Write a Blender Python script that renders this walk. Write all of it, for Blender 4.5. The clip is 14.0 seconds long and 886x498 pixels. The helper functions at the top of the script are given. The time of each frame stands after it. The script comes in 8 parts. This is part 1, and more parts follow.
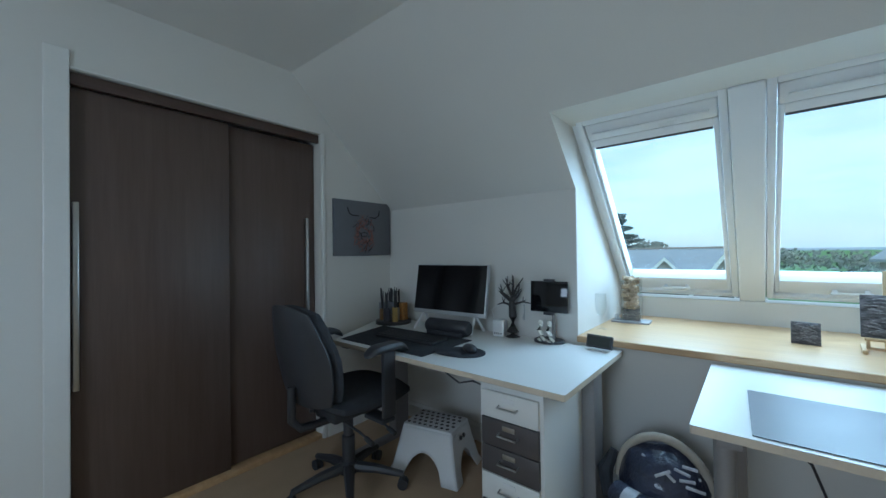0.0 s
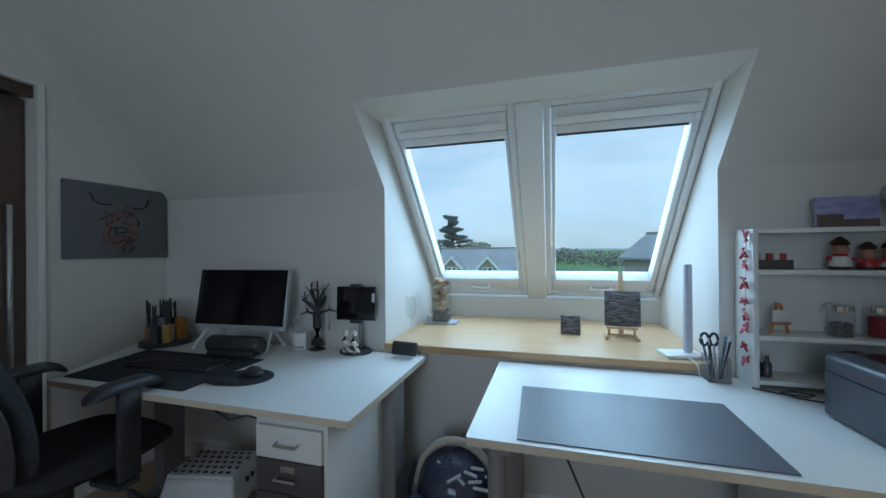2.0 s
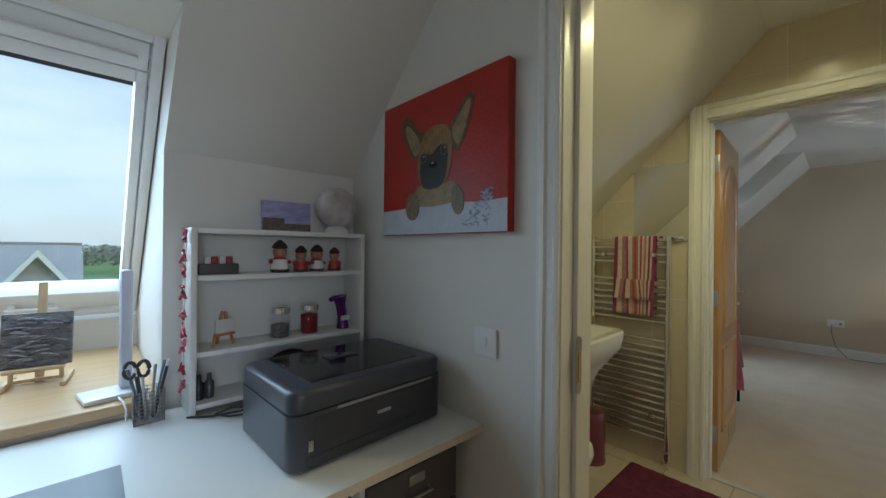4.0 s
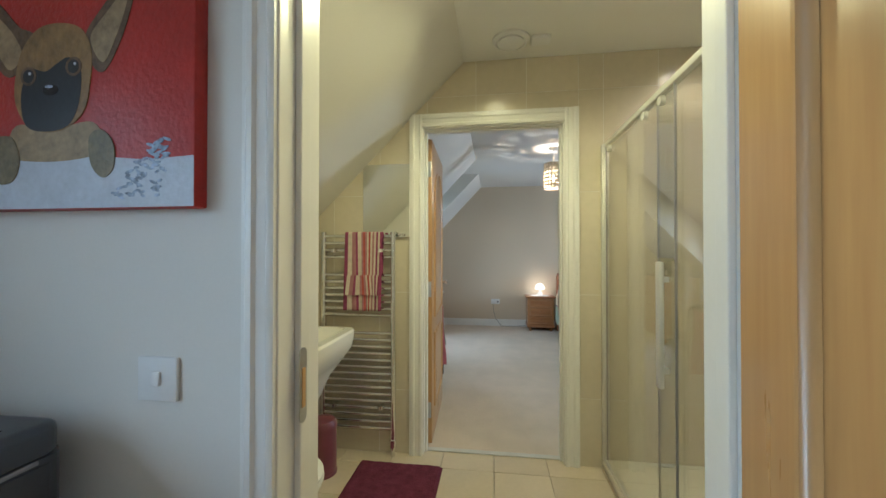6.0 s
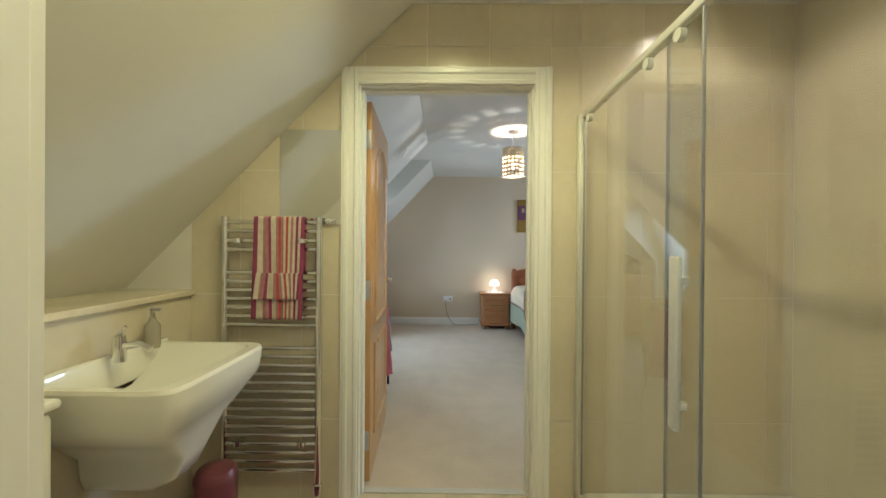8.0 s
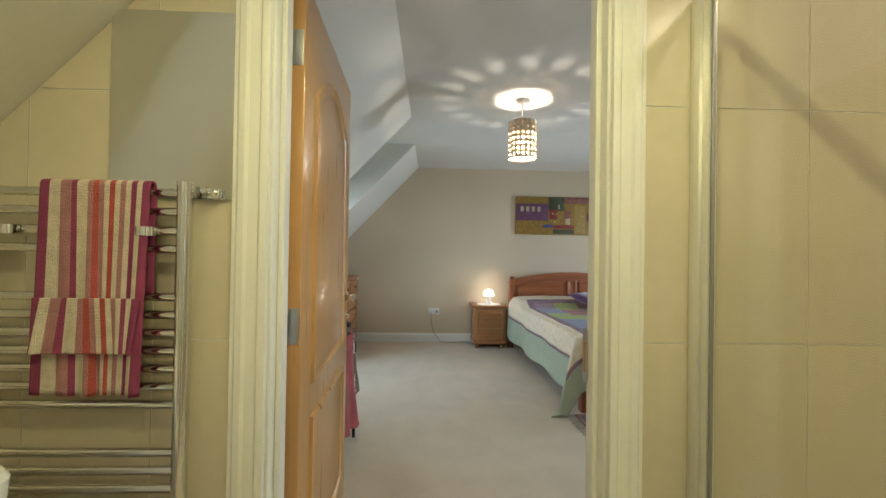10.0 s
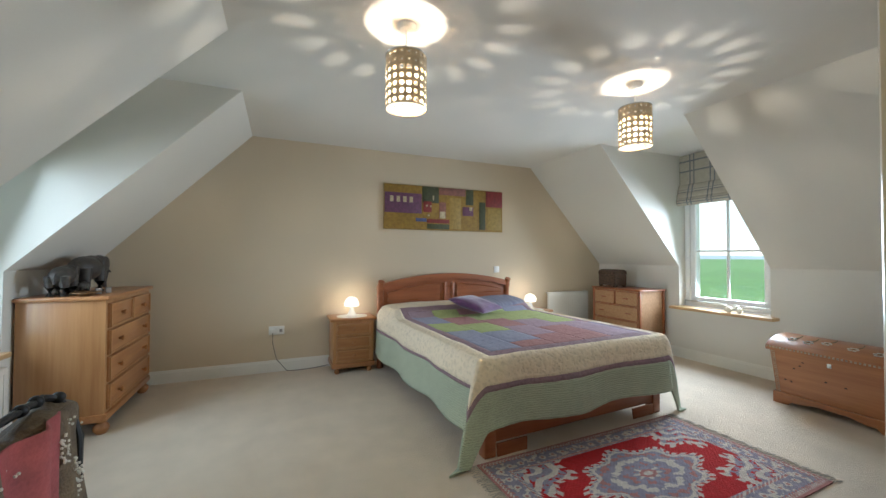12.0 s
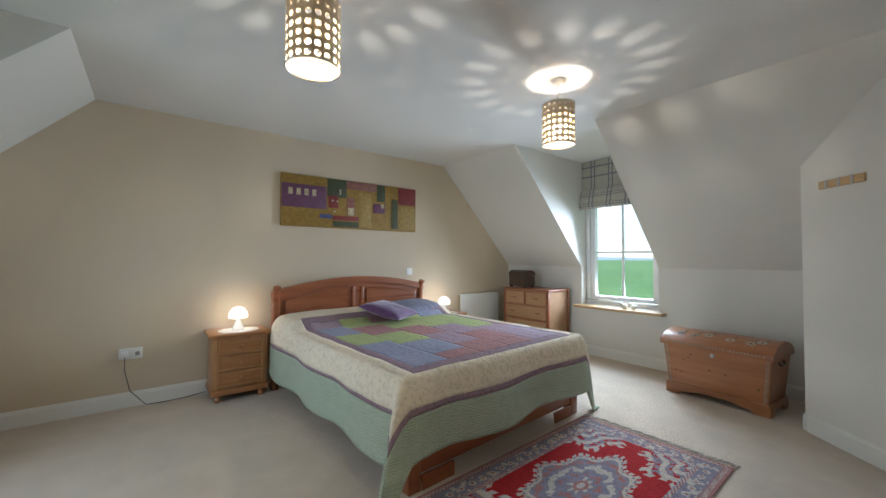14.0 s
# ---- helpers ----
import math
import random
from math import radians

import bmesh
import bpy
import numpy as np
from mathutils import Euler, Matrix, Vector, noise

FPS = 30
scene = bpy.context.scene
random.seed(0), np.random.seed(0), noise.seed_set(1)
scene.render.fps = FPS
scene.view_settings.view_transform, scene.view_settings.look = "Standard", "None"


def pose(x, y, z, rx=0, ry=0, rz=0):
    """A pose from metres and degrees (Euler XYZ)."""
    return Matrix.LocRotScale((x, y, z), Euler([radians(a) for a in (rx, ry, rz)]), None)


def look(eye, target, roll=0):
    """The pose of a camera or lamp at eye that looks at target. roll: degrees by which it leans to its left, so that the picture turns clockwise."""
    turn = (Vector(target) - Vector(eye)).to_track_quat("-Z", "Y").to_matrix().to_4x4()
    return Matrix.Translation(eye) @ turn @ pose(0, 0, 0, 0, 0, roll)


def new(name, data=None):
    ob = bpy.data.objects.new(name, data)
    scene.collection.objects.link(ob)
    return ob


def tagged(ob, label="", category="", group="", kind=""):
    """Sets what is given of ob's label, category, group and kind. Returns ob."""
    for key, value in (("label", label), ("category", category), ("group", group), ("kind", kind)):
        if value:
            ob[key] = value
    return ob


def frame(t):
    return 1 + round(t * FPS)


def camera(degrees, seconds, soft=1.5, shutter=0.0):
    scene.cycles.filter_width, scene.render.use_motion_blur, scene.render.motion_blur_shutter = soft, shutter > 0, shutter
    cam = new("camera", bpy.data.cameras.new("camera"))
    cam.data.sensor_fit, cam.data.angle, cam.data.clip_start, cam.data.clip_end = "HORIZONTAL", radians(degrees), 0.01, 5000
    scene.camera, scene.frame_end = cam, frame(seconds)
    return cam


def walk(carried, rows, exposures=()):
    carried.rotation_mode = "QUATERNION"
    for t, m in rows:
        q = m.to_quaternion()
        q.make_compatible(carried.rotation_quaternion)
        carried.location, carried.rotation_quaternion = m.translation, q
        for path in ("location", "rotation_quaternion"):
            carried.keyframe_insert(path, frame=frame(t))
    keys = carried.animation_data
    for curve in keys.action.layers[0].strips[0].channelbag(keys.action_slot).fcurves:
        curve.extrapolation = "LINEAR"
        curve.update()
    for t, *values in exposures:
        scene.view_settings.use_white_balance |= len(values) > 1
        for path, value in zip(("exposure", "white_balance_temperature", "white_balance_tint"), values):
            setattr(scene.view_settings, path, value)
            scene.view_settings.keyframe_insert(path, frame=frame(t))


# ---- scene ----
cam = camera(99.2, 14.0)
PATH = [
    (0, (0.162, 0.114, 1.242), (-1.11, 1.657, 1.264), -0.8),
    (0.5, (0.16, 0.146, 1.264), (-0.988, 1.784, 1.28), -0.7),
    (1, (0.168, 0.191, 1.271), (-0.826, 1.926, 1.282), -0.6),
    (1.5, (0.197, 0.266, 1.265), (-0.607, 2.097, 1.277), -0.6),
    (2, (0.246, 0.373, 1.263), (-0.306, 2.295, 1.267), -0.5),
    (2.5, (0.338, 0.502, 1.263), (0.15, 2.493, 1.266), -0.3),
    (3, (0.48, 0.587, 1.265), (0.779, 2.564, 1.268), -0.1),
    (3.5, (0.639, 0.621, 1.263), (1.483, 2.434, 1.273), 0.2),
    (4, (0.735, 0.645, 1.27), (2.103, 2.103, 1.272), 0.6),
    (4.2, (0.773, 0.662, 1.267), (2.308, 1.944, 1.276), 0.7),
    (6.3, (0.989, 0.739, 1.228), (2.977, 0.956, 1.247), 0.1),
    (6.5, (1.019, 0.724, 1.221), (3.01, 0.916, 1.241), 0.2),
    (7, (1.13, 0.748, 1.211), (3.128, 0.839, 1.232), 0.1),
    (7.2, (1.184, 0.744, 1.219), (3.183, 0.812, 1.233), 0.1),
    (9.3, (1.922, 0.786, 1.225), (3.922, 0.743, 1.235), 0.7),
    (9.5, (2.02, 0.794, 1.213), (4.019, 0.738, 1.231), 0.6),
    (10, (2.303, 0.778, 1.213), (4.302, 0.71, 1.23), 0.9),
    (10.5, (2.59, 0.79, 1.19), (4.581, 0.608, 1.223), 0.7),
    (11, (2.832, 0.775, 1.2), (4.792, 0.377, 1.231), 0.6),
    (11.5, (3.066, 0.742, 1.175), (4.97, 0.132, 1.21), 0.4),
    (12, (3.247, 0.689, 1.167), (5.083, -0.103, 1.205), 0.2),
    (12.5, (3.381, 0.642, 1.163), (5.139, -0.309, 1.205), 0.2),
    (13, (3.48, 0.623, 1.167), (5.161, -0.46, 1.211), 0.1),
    (13.5, (3.537, 0.614, 1.162), (5.162, -0.551, 1.21), 0.1),
    (14, (3.583, 0.612, 1.162), (5.161, -0.616, 1.21), 0.1),
]
EXPOSURES = [(0.0, -0.4, 5100, 6), (2.0, -0.85, 5200, 9), (3.5, -0.85, 5350, 13), (4.2, -0.4, 5850, 14), (6.4, 0.34, 5450, 13), (9.5, 0.42, 6000, 11), (10.5, 0.30, 6050, 11), (11.5, 0.38, 6150, 13), (12.5, 0.26, 6050, 13), (14.0, 0.2, 5850, 14)]
walk(cam, [(t, look(eye, target, roll)) for t, eye, target, roll in PATH], EXPOSURES)

# ---- world, sun and lamps ----
world = bpy.data.worlds.new("sky")
scene.world = world
world.use_nodes = True
wn, wl = world.node_tree.nodes, world.node_tree.links
wn.clear()
sky = wn.new("ShaderNodeTexSky")
sky.sky_type, sky.sun_disc, sky.sun_elevation, sky.sun_rotation = "NISHITA", False, radians(32), radians(150)
coord, clouds, ramp, blend, back, wout = (wn.new("ShaderNode" + k) for k in ("TexCoord", "TexNoise", "ValToRGB", "MixRGB", "Background", "OutputWorld"))
stretch = wn.new("ShaderNodeMapping")
stretch.inputs["Scale"].default_value = (1.0, 1.0, 4.5)
clouds.inputs["Scale"].default_value, clouds.inputs["Detail"].default_value = 2.2, 7.0
ramp.color_ramp.elements[0].position, ramp.color_ramp.elements[1].position = 0.36, 0.60
ramp.color_ramp.elements[0].color = (0.55, 0.55, 0.55, 1)
blend.inputs[2].default_value = (8.3, 9.8, 10.4, 1)
wl.new(coord.outputs["Generated"], stretch.inputs[0]); wl.new(stretch.outputs[0], clouds.inputs["Vector"])
wl.new(clouds.outputs["Fac"], ramp.inputs[0]); wl.new(ramp.outputs[0], blend.inputs[0])
wl.new(sky.outputs[0], blend.inputs[1]); wl.new(blend.outputs[0], back.inputs[0]); wl.new(back.outputs[0], wout.inputs[0])
back.inputs[1].default_value = 0.15


def lamp(name, kind, m, power, colour, size=0.1, size_y=None, angle=None, spot=None, spread=180):
    data = bpy.data.lights.new(name, kind)
    data.energy, data.color = power, colour
    if kind == "AREA":
        data.size, data.spread = size, radians(spread)
        if size_y:
            data.shape, data.size_y = "RECTANGLE", size_y
    elif kind == "SUN":
        data.angle = radians(angle)
    else:
        data.shadow_soft_size = size
    if kind == "SPOT":
        data.spot_size, data.spot_blend = radians(spot), 0.6
    ob = new(name, data)
    ob.matrix_world = m
    return ob


SOUTH_Y = -1.9
WARM, HALOGEN, COOL = (1.0, 0.90, 0.70), (1.0, 0.90, 0.42), (0.66, 0.87, 1.0)
lamp("sun", "SUN", look((0, 0, 0), (-0.45, 0.78, -0.6)), 1.0, (1.0, 0.95, 0.88), angle=12)
lamp("roof_window_daylight", "AREA", look((0.16, 2.74, 1.52), (0.16, 1.74, 0.62)), 34, COOL, 1.36, 1.15, spread=150)
lamp("rear_window_daylight", "AREA", look((-0.1, SOUTH_Y + 0.01, 1.45), (-0.1, 1.0, 1.1)), 28, (0.86, 0.93, 0.98), 1.1, 1.0)
lamp("south_window_daylight", "AREA", look((5.77, -3.66, 1.2), (5.77, -2.0, 0.7)), 35, (0.76, 0.91, 1.0), 0.7, 1.1, spread=125)
lamp("north_window_daylight", "AREA", look((5.9, 2.22, 1.2), (5.9, 0.0, 0.5)), 10, (0.74, 0.91, 1.0), 0.7, 1.1, spread=125)
PENDANTS = ((5.085, 0.105), (5.085, -1.535))
for px, py in PENDANTS:
    lamp("pendant_bulb", "POINT", pose(px, py, 2.030), 7.8, WARM, 0.006)
DOWNLIGHTS = ((2.05, 0.72), (2.55, 0.72), (2.3, -0.4), (2.9, -0.4))
for dx, dy in DOWNLIGHTS:
    lamp("downlight_bulb", "SPOT", look((dx, dy, 2.375), (dx, dy, 0)), 23 if dy > 0 else 8, HALOGEN if dy > 0 else (1.0, 0.84, 0.56), 0.03, spot=150)
BEDSIDE = ((7.24, 0.0), (7.2, -2.22))
for bx, by in BEDSIDE:
    lamp("bedside_bulb", "POINT", pose(bx, by, 0.672), 1.5, WARM, 0.02)


# ---- materials ----
def material(name, colour, rough=0.6, metal=0.0, vary=0.06, scale=6.0, fine=90.0, bump=0.05, spec=0.5, second=None, stretch3=(1, 1, 1), depth=0.002, random_=0.0, **more):
    m = bpy.data.materials.new(name)
    m.use_nodes = True
    n, l = m.node_tree.nodes, m.node_tree.links
    b = n["Principled BSDF"]
    b.inputs["Roughness"].default_value, b.inputs["Metallic"].default_value = rough, metal
    b.inputs["Specular IOR Level"].default_value = spec
    for key, value in more.items():
        b.inputs[key.replace("_", " ")].default_value = value
    tc, mp, n1, n2, r1 = (n.new("ShaderNode" + k) for k in ("TexCoord", "Mapping", "TexNoise", "TexNoise", "ValToRGB"))
    mp.inputs["Scale"].default_value = stretch3
    l.new(tc.outputs["Object"], mp.inputs[0])
    for nn, sc in ((n1, scale), (n2, fine)):
        nn.inputs["Scale"].default_value, nn.inputs["Detail"].default_value = sc, 5.0
        l.new(mp.outputs[0], nn.inputs["Vector"])
    c2 = second or tuple(c * (1 - 2.2 * vary) for c in colour)
    r1.color_ramp.elements[0].position, r1.color_ramp.elements[1].position = 0.32, 0.68
    r1.color_ramp.elements[0].color, r1.color_ramp.elements[1].color = (*c2, 1), (*colour, 1)
    mix = n.new("ShaderNodeMath")
    mix.operation = "MULTIPLY_ADD"
    mix.inputs[1].default_value = 0.35
    l.new(n2.outputs["Fac"], mix.inputs[0])
    sc2 = n.new("ShaderNodeMath")
    sc2.operation = "MULTIPLY"
    sc2.inputs[1].default_value = 0.65
    l.new(n1.outputs["Fac"], sc2.inputs[0])
    l.new(sc2.outputs[0], mix.inputs[2])
    l.new(mix.outputs[0], r1.inputs[0])
    out = r1.outputs[0]
    if random_:
        info, hsv, ma = n.new("ShaderNodeObjectInfo"), n.new("ShaderNodeHueSaturation"), n.new("ShaderNodeMath")
        ma.operation = "MULTIPLY_ADD"
        ma.inputs[1].default_value, ma.inputs[2].default_value = 2 * random_, 1 - random_
        l.new(info.outputs["Random"], ma.inputs[0]); l.new(ma.outputs[0], hsv.inputs["Value"]); l.new(out, hsv.inputs["Color"])
        out = hsv.outputs[0]
    l.new(out, b.inputs["Base Color"])
    if bump:
        bp = n.new("ShaderNodeBump")
        bp.inputs["Strength"].default_value, bp.inputs["Distance"].default_value = min(1.0, bump * 4), depth
        l.new(n2.outputs["Fac"], bp.inputs["Height"]); l.new(bp.outputs[0], b.inputs["Normal"])
    rr = n.new("ShaderNodeMath")
    rr.operation = "MULTIPLY_ADD"
    rr.inputs[1].default_value, rr.inputs[2].default_value = 0.16, max(0.0, rough - 0.08)
    l.new(n1.outputs["Fac"], rr.inputs[0])
    if rough > 0.12:
        l.new(rr.outputs[0], b.inputs["Roughness"])
    return m


def wood(name, light, dark, axis=2, rough=0.45, scale=1.0, random_=0.0, coat=0.0):
    st = [26.0, 26.0, 26.0]
    st[axis] = 1.6
    return material(name, light, rough, second=dark, scale=scale, fine=3.2 * scale, bump=0.05, stretch3=tuple(st), depth=0.0008, random_=random_, Coat_Weight=coat, Coat_Roughness=0.15)


def glass(name, colour=(1, 1, 1), rough=0.0):
    m = bpy.data.materials.new(name)
    m.use_nodes = True
    n, l = m.node_tree.nodes, m.node_tree.links
    b = n["Principled BSDF"]
    b.inputs["Base Color"].default_value = (*colour, 1)
    b.inputs["Transmission Weight"].default_value, b.inputs["Roughness"].default_value, b.inputs["IOR"].default_value = 1.0, rough, 1.45
    return m


def pane_glass(name, tint=(0.96, 0.99, 0.98), gloss=0.035):
    """A thin pane: clear, with a mirror gloss that grows at a slant."""
    m = bpy.data.materials.new(name)
    m.use_nodes = True
    n, l = m.node_tree.nodes, m.node_tree.links
    n.clear()
    o, mx, tr, gl, fr, pw, ad = (n.new("ShaderNode" + k) for k in ("OutputMaterial", "MixShader", "BsdfTransparent", "BsdfGlossy", "LayerWeight", "Math", "Math"))
    tr.inputs[0].default_value, gl.inputs["Roughness"].default_value = (*tint, 1), 0.01
    pw.operation, ad.operation = "POWER", "MULTIPLY_ADD"
    pw.inputs[1].default_value, ad.inputs[1].default_value, ad.inputs[2].default_value = 4.0, 0.7, gloss
    l.new(fr.outputs["Facing"], pw.inputs[0]); l.new(pw.outputs[0], ad.inputs[0]); l.new(ad.outputs[0], mx.inputs[0]); l.new(tr.outputs[0], mx.inputs[1]); l.new(gl.outputs[0], mx.inputs[2]); l.new(mx.outputs[0], o.inputs[0])
    return m


def glow(name, colour, strength):
    m = bpy.data.materials.new(name)
    m.use_nodes = True
    b = m.node_tree.nodes["Principled BSDF"]
    b.inputs["Base Color"].default_value = (*colour, 1)
    b.inputs["Emission Color"].default_value, b.inputs["Emission Strength"].default_value = (*colour, 1), strength
    return m


WALL = material("white_wall_paint", (0.74, 0.72, 0.67), 0.75, vary=0.02, scale=1.3, fine=160, bump=0.03, depth=0.0006)
CEIL = material("ceiling_paint", (0.78, 0.77, 0.74), 0.8, vary=0.02, scale=1.1, fine=140, bump=0.03, depth=0.0006)
BEIGE = material("beige_wall_paint", (0.64, 0.535, 0.395), 0.78, vary=0.025, scale=1.2, fine=150, bump=0.03, depth=0.0006)
TRIM = material("white_gloss_paint", (0.80, 0.79, 0.75), 0.32, vary=0.02, scale=5, fine=70, bump=0.015, depth=0.0005)
FRAME_WHITE = material("window_frame_white", (0.82, 0.83, 0.83), 0.3, vary=0.015, scale=4, bump=0.01)
CARPET = material("cream_carpet", (0.78, 0.67, 0.55), 0.95, vary=0.06, scale=5, fine=420, bump=0.25, spec=0.1, depth=0.006)
TAN_CARPET = material("tan_carpet", (0.62, 0.46, 0.30), 0.95, vary=0.07, scale=5, fine=420, bump=0.25, spec=0.1, depth=0.006)
TILE = material("cream_wall_tile", (0.66, 0.59, 0.45), 0.22, vary=0.05, scale=3, fine=26, bump=0.01, random_=0.03)
FLOOR_TILE = material("cream_floor_tile", (0.62, 0.53, 0.40), 0.3, vary=0.06, scale=4, fine=40, bump=0.02, random_=0.05)
GROUT = material("pale_grout", (0.60, 0.55, 0.46), 0.85, vary=0.06, scale=20, bump=0.06)
WENGE = wood("dark_wenge", (0.125, 0.086, 0.069), (0.095, 0.064, 0.051), 2, 0.42, 1.2)
OAK = wood("golden_oak", (0.56, 0.33, 0.13), (0.45, 0.24, 0.085), 2, 0.30, 1.0, coat=0.25)
OAK_Y = wood("oak_board", (0.62, 0.42, 0.22), (0.50, 0.31, 0.15), 0, 0.38, 1.0, coat=0.15)
PINE = wood("honey_pine", (0.48, 0.23, 0.09), (0.33, 0.13, 0.048), 0, 0.35, 0.8, coat=0.2)
PINE_Z = wood("honey_pine_upright", (0.52, 0.28, 0.12), (0.38, 0.17, 0.065), 2, 0.35, 0.8, coat=0.2)
CHERRY = wood("cherry_wood", (0.34, 0.11, 0.04), (0.22, 0.062, 0.022), 1, 0.3, 0.9, coat=0.3)
PALE_WOOD = wood("pale_beech", (0.60, 0.45, 0.27), (0.50, 0.35, 0.19), 2, 0.5, 1.2)
WHITE_LAM = material("white_laminate", (0.78, 0.78, 0.75), 0.35, vary=0.015, scale=3, fine=200, bump=0.01)
GREY_LAM = material("dark_grey_laminate", (0.085, 0.075, 0.075), 0.45, vary=0.05, scale=6, bump=0.02)
EDGE = material("beech_edging", (0.70, 0.60, 0.46), 0.5, vary=0.08, scale=10, bump=0.03)
BLACK_PL = material("black_plastic", (0.045, 0.046, 0.052), 0.42, vary=0.1, scale=14, fine=300, bump=0.05)
BLACK_FAB = material("black_fabric", (0.055, 0.058, 0.066), 0.9, vary=0.15, scale=30, fine=500, bump=0.3, spec=0.2)
GREY_MAT = material("grey_desk_mat", (0.13, 0.135, 0.16), 0.38, vary=0.04, scale=8, fine=400, bump=0.06)
BLACK_GLOSS = material("black_gloss", (0.008, 0.008, 0.009), 0.08, vary=0.05, bump=0.0)
CHROME = material("chrome", (0.82, 0.82, 0.80), 0.10, 1.0, vary=0.02, scale=9, bump=0.0)
SATIN = material("satin_aluminium", (0.78, 0.77, 0.72), 0.34, 0.55, vary=0.03, scale=9, bump=0.01)
STEEL = material("brushed_steel", (0.55, 0.55, 0.54), 0.33, 1.0, vary=0.05, scale=9, bump=0.02)
GREY_METAL = material("grey_painted_steel", (0.30, 0.29, 0.29), 0.42, 0.3, vary=0.05, scale=9, bump=0.02)
BRASS = material("brass", (0.65, 0.45, 0.16), 0.25, 1.0, vary=0.08, scale=20, bump=0.02)
CERAMIC = material("white_ceramic", (0.80, 0.78, 0.70), 0.10, vary=0.01, scale=4, bump=0.0, Coat_Weight=0.4)
PLUM = material("plum_pile", (0.21, 0.050, 0.085), 0.95, vary=0.2, scale=25, fine=160, bump=0.6, depth=0.012, spec=0.1)
PLUM_METAL = material("plum_enamel", (0.20, 0.055, 0.075), 0.35, vary=0.08, scale=10, bump=0.02)
CLEAR = pane_glass("window_glass")
SHOWER_GLASS = pane_glass("shower_glass", (0.94, 0.945, 0.93), 0.05)
VASE_GLASS = pane_glass("vase_glass", (0.97, 0.98, 0.98))
MIRROR = material("mirror_silver", (0.86, 0.87, 0.83), 0.02, 1.0, vary=0.0, bump=0.0)
WHITE_PL = material("white_plastic", (0.78, 0.78, 0.77), 0.35, vary=0.02, scale=6, bump=0.01)
PAPER_WHITE = material("off_white", (0.72, 0.70, 0.66), 0.6, vary=0.04, bump=0.03)


# ---- helpers for meshes ----
def box(bm, x0, y0, z0, x1, y1, z1, bevel=0.0, m=None, seg=2):
    v = [bm.verts.new((x, y, z)) for z in (z0, z1) for y in (y0, y1) for x in (x0, x1)]
    f = [bm.faces.new([v[i] for i in q]) for q in ((0, 2, 3, 1), (4, 5, 7, 6), (0, 1, 5, 4), (2, 6, 7, 3), (0, 4, 6, 2), (1, 3, 7, 5))]
    if m is not None:
        bmesh.ops.transform(bm, matrix=m, verts=v)
    if bevel:
        e = list({e for q in f for e in q.edges})
        bmesh.ops.bevel(bm, geom=e, offset=bevel, segments=seg, profile=0.5, affect="EDGES", clamp_overlap=True)
    return bm


def prism(bm, poly, axis, lo, hi):
    """A polygon in the other two axes (in their order), drawn along one axis."""
    def at(p, d):
        return {0: (d, p[0], p[1]), 1: (p[0], d, p[1]), 2: (p[0], p[1], d)}[axis]
    a, b = [bm.verts.new(at(p, lo)) for p in poly], [bm.verts.new(at(p, hi)) for p in poly]
    n = len(poly)
    f = [bm.faces.new(a), bm.faces.new(b[::-1])] + [bm.faces.new((a[i], b[i], b[(i + 1) % n], a[(i + 1) % n])) for i in range(n)]
    bmesh.ops.recalc_face_normals(bm, faces=f)
    return bm


def tube(bm, pts, r, seg=10, closed=False, radii=None):
    pts = [Vector(p) for p in pts]
    n, rings, up = len(pts), [], Vector((0, 0, 1))
    for i, p in enumerate(pts):
        d = (pts[(i + 1) % n] - pts[i - 1]) if closed else (pts[min(i + 1, n - 1)] - pts[max(i - 1, 0)])
        d.normalize()
        side = d.cross(up)
        if side.length < 1e-3:
            side = d.cross(Vector((1, 0, 0)))
        side.normalize()
        other = side.cross(d)
        rr = radii[i] if radii else r
        rings.append([bm.verts.new(p + rr * (math.cos(a) * side + math.sin(a) * other)) for a in (2 * math.pi * k / seg for k in range(seg))])
    f = []
    for i in range(n if closed else n - 1):
        a, b = rings[i], rings[(i + 1) % n]
        f += [bm.faces.new((a[k], a[(k + 1) % seg], b[(k + 1) % seg], b[k])) for k in range(seg)]
    if not closed:
        f += [bm.faces.new(rings[0][::-1]), bm.faces.new(rings[-1])]
    bmesh.ops.recalc_face_normals(bm, faces=f)
    return bm


def lathe(bm, profile, at=(0, 0, 0), seg=24, scale=(1, 1)):
    rings = [[bm.verts.new((at[0] + scale[0] * r * math.cos(2 * math.pi * k / seg), at[1] + scale[1] * r * math.sin(2 * math.pi * k / seg), at[2] + z)) for k in range(seg)] for r, z in profile]
    f = []
    for a, b in zip(rings, rings[1:]):
        f += [bm.faces.new((a[k], a[(k + 1) % seg], b[(k + 1) % seg], b[k])) for k in range(seg)]
    f += [bm.faces.new(rings[0][::-1]), bm.faces.new(rings[-1])]
    bmesh.ops.recalc_face_normals(bm, faces=f)
    return bm


def ball(bm, at, r, seg=14, rings=9, m=None):
    r = r if isinstance(r, tuple) else (r, r, r)
    mm = Matrix.Translation(at) @ (m or Matrix.Identity(4)) @ Matrix.Diagonal((*r, 1))
    bmesh.ops.create_uvsphere(bm, u_segments=seg, v_segments=rings, radius=1.0, matrix=mm)
    return bm


def B():
    return bmesh.new()


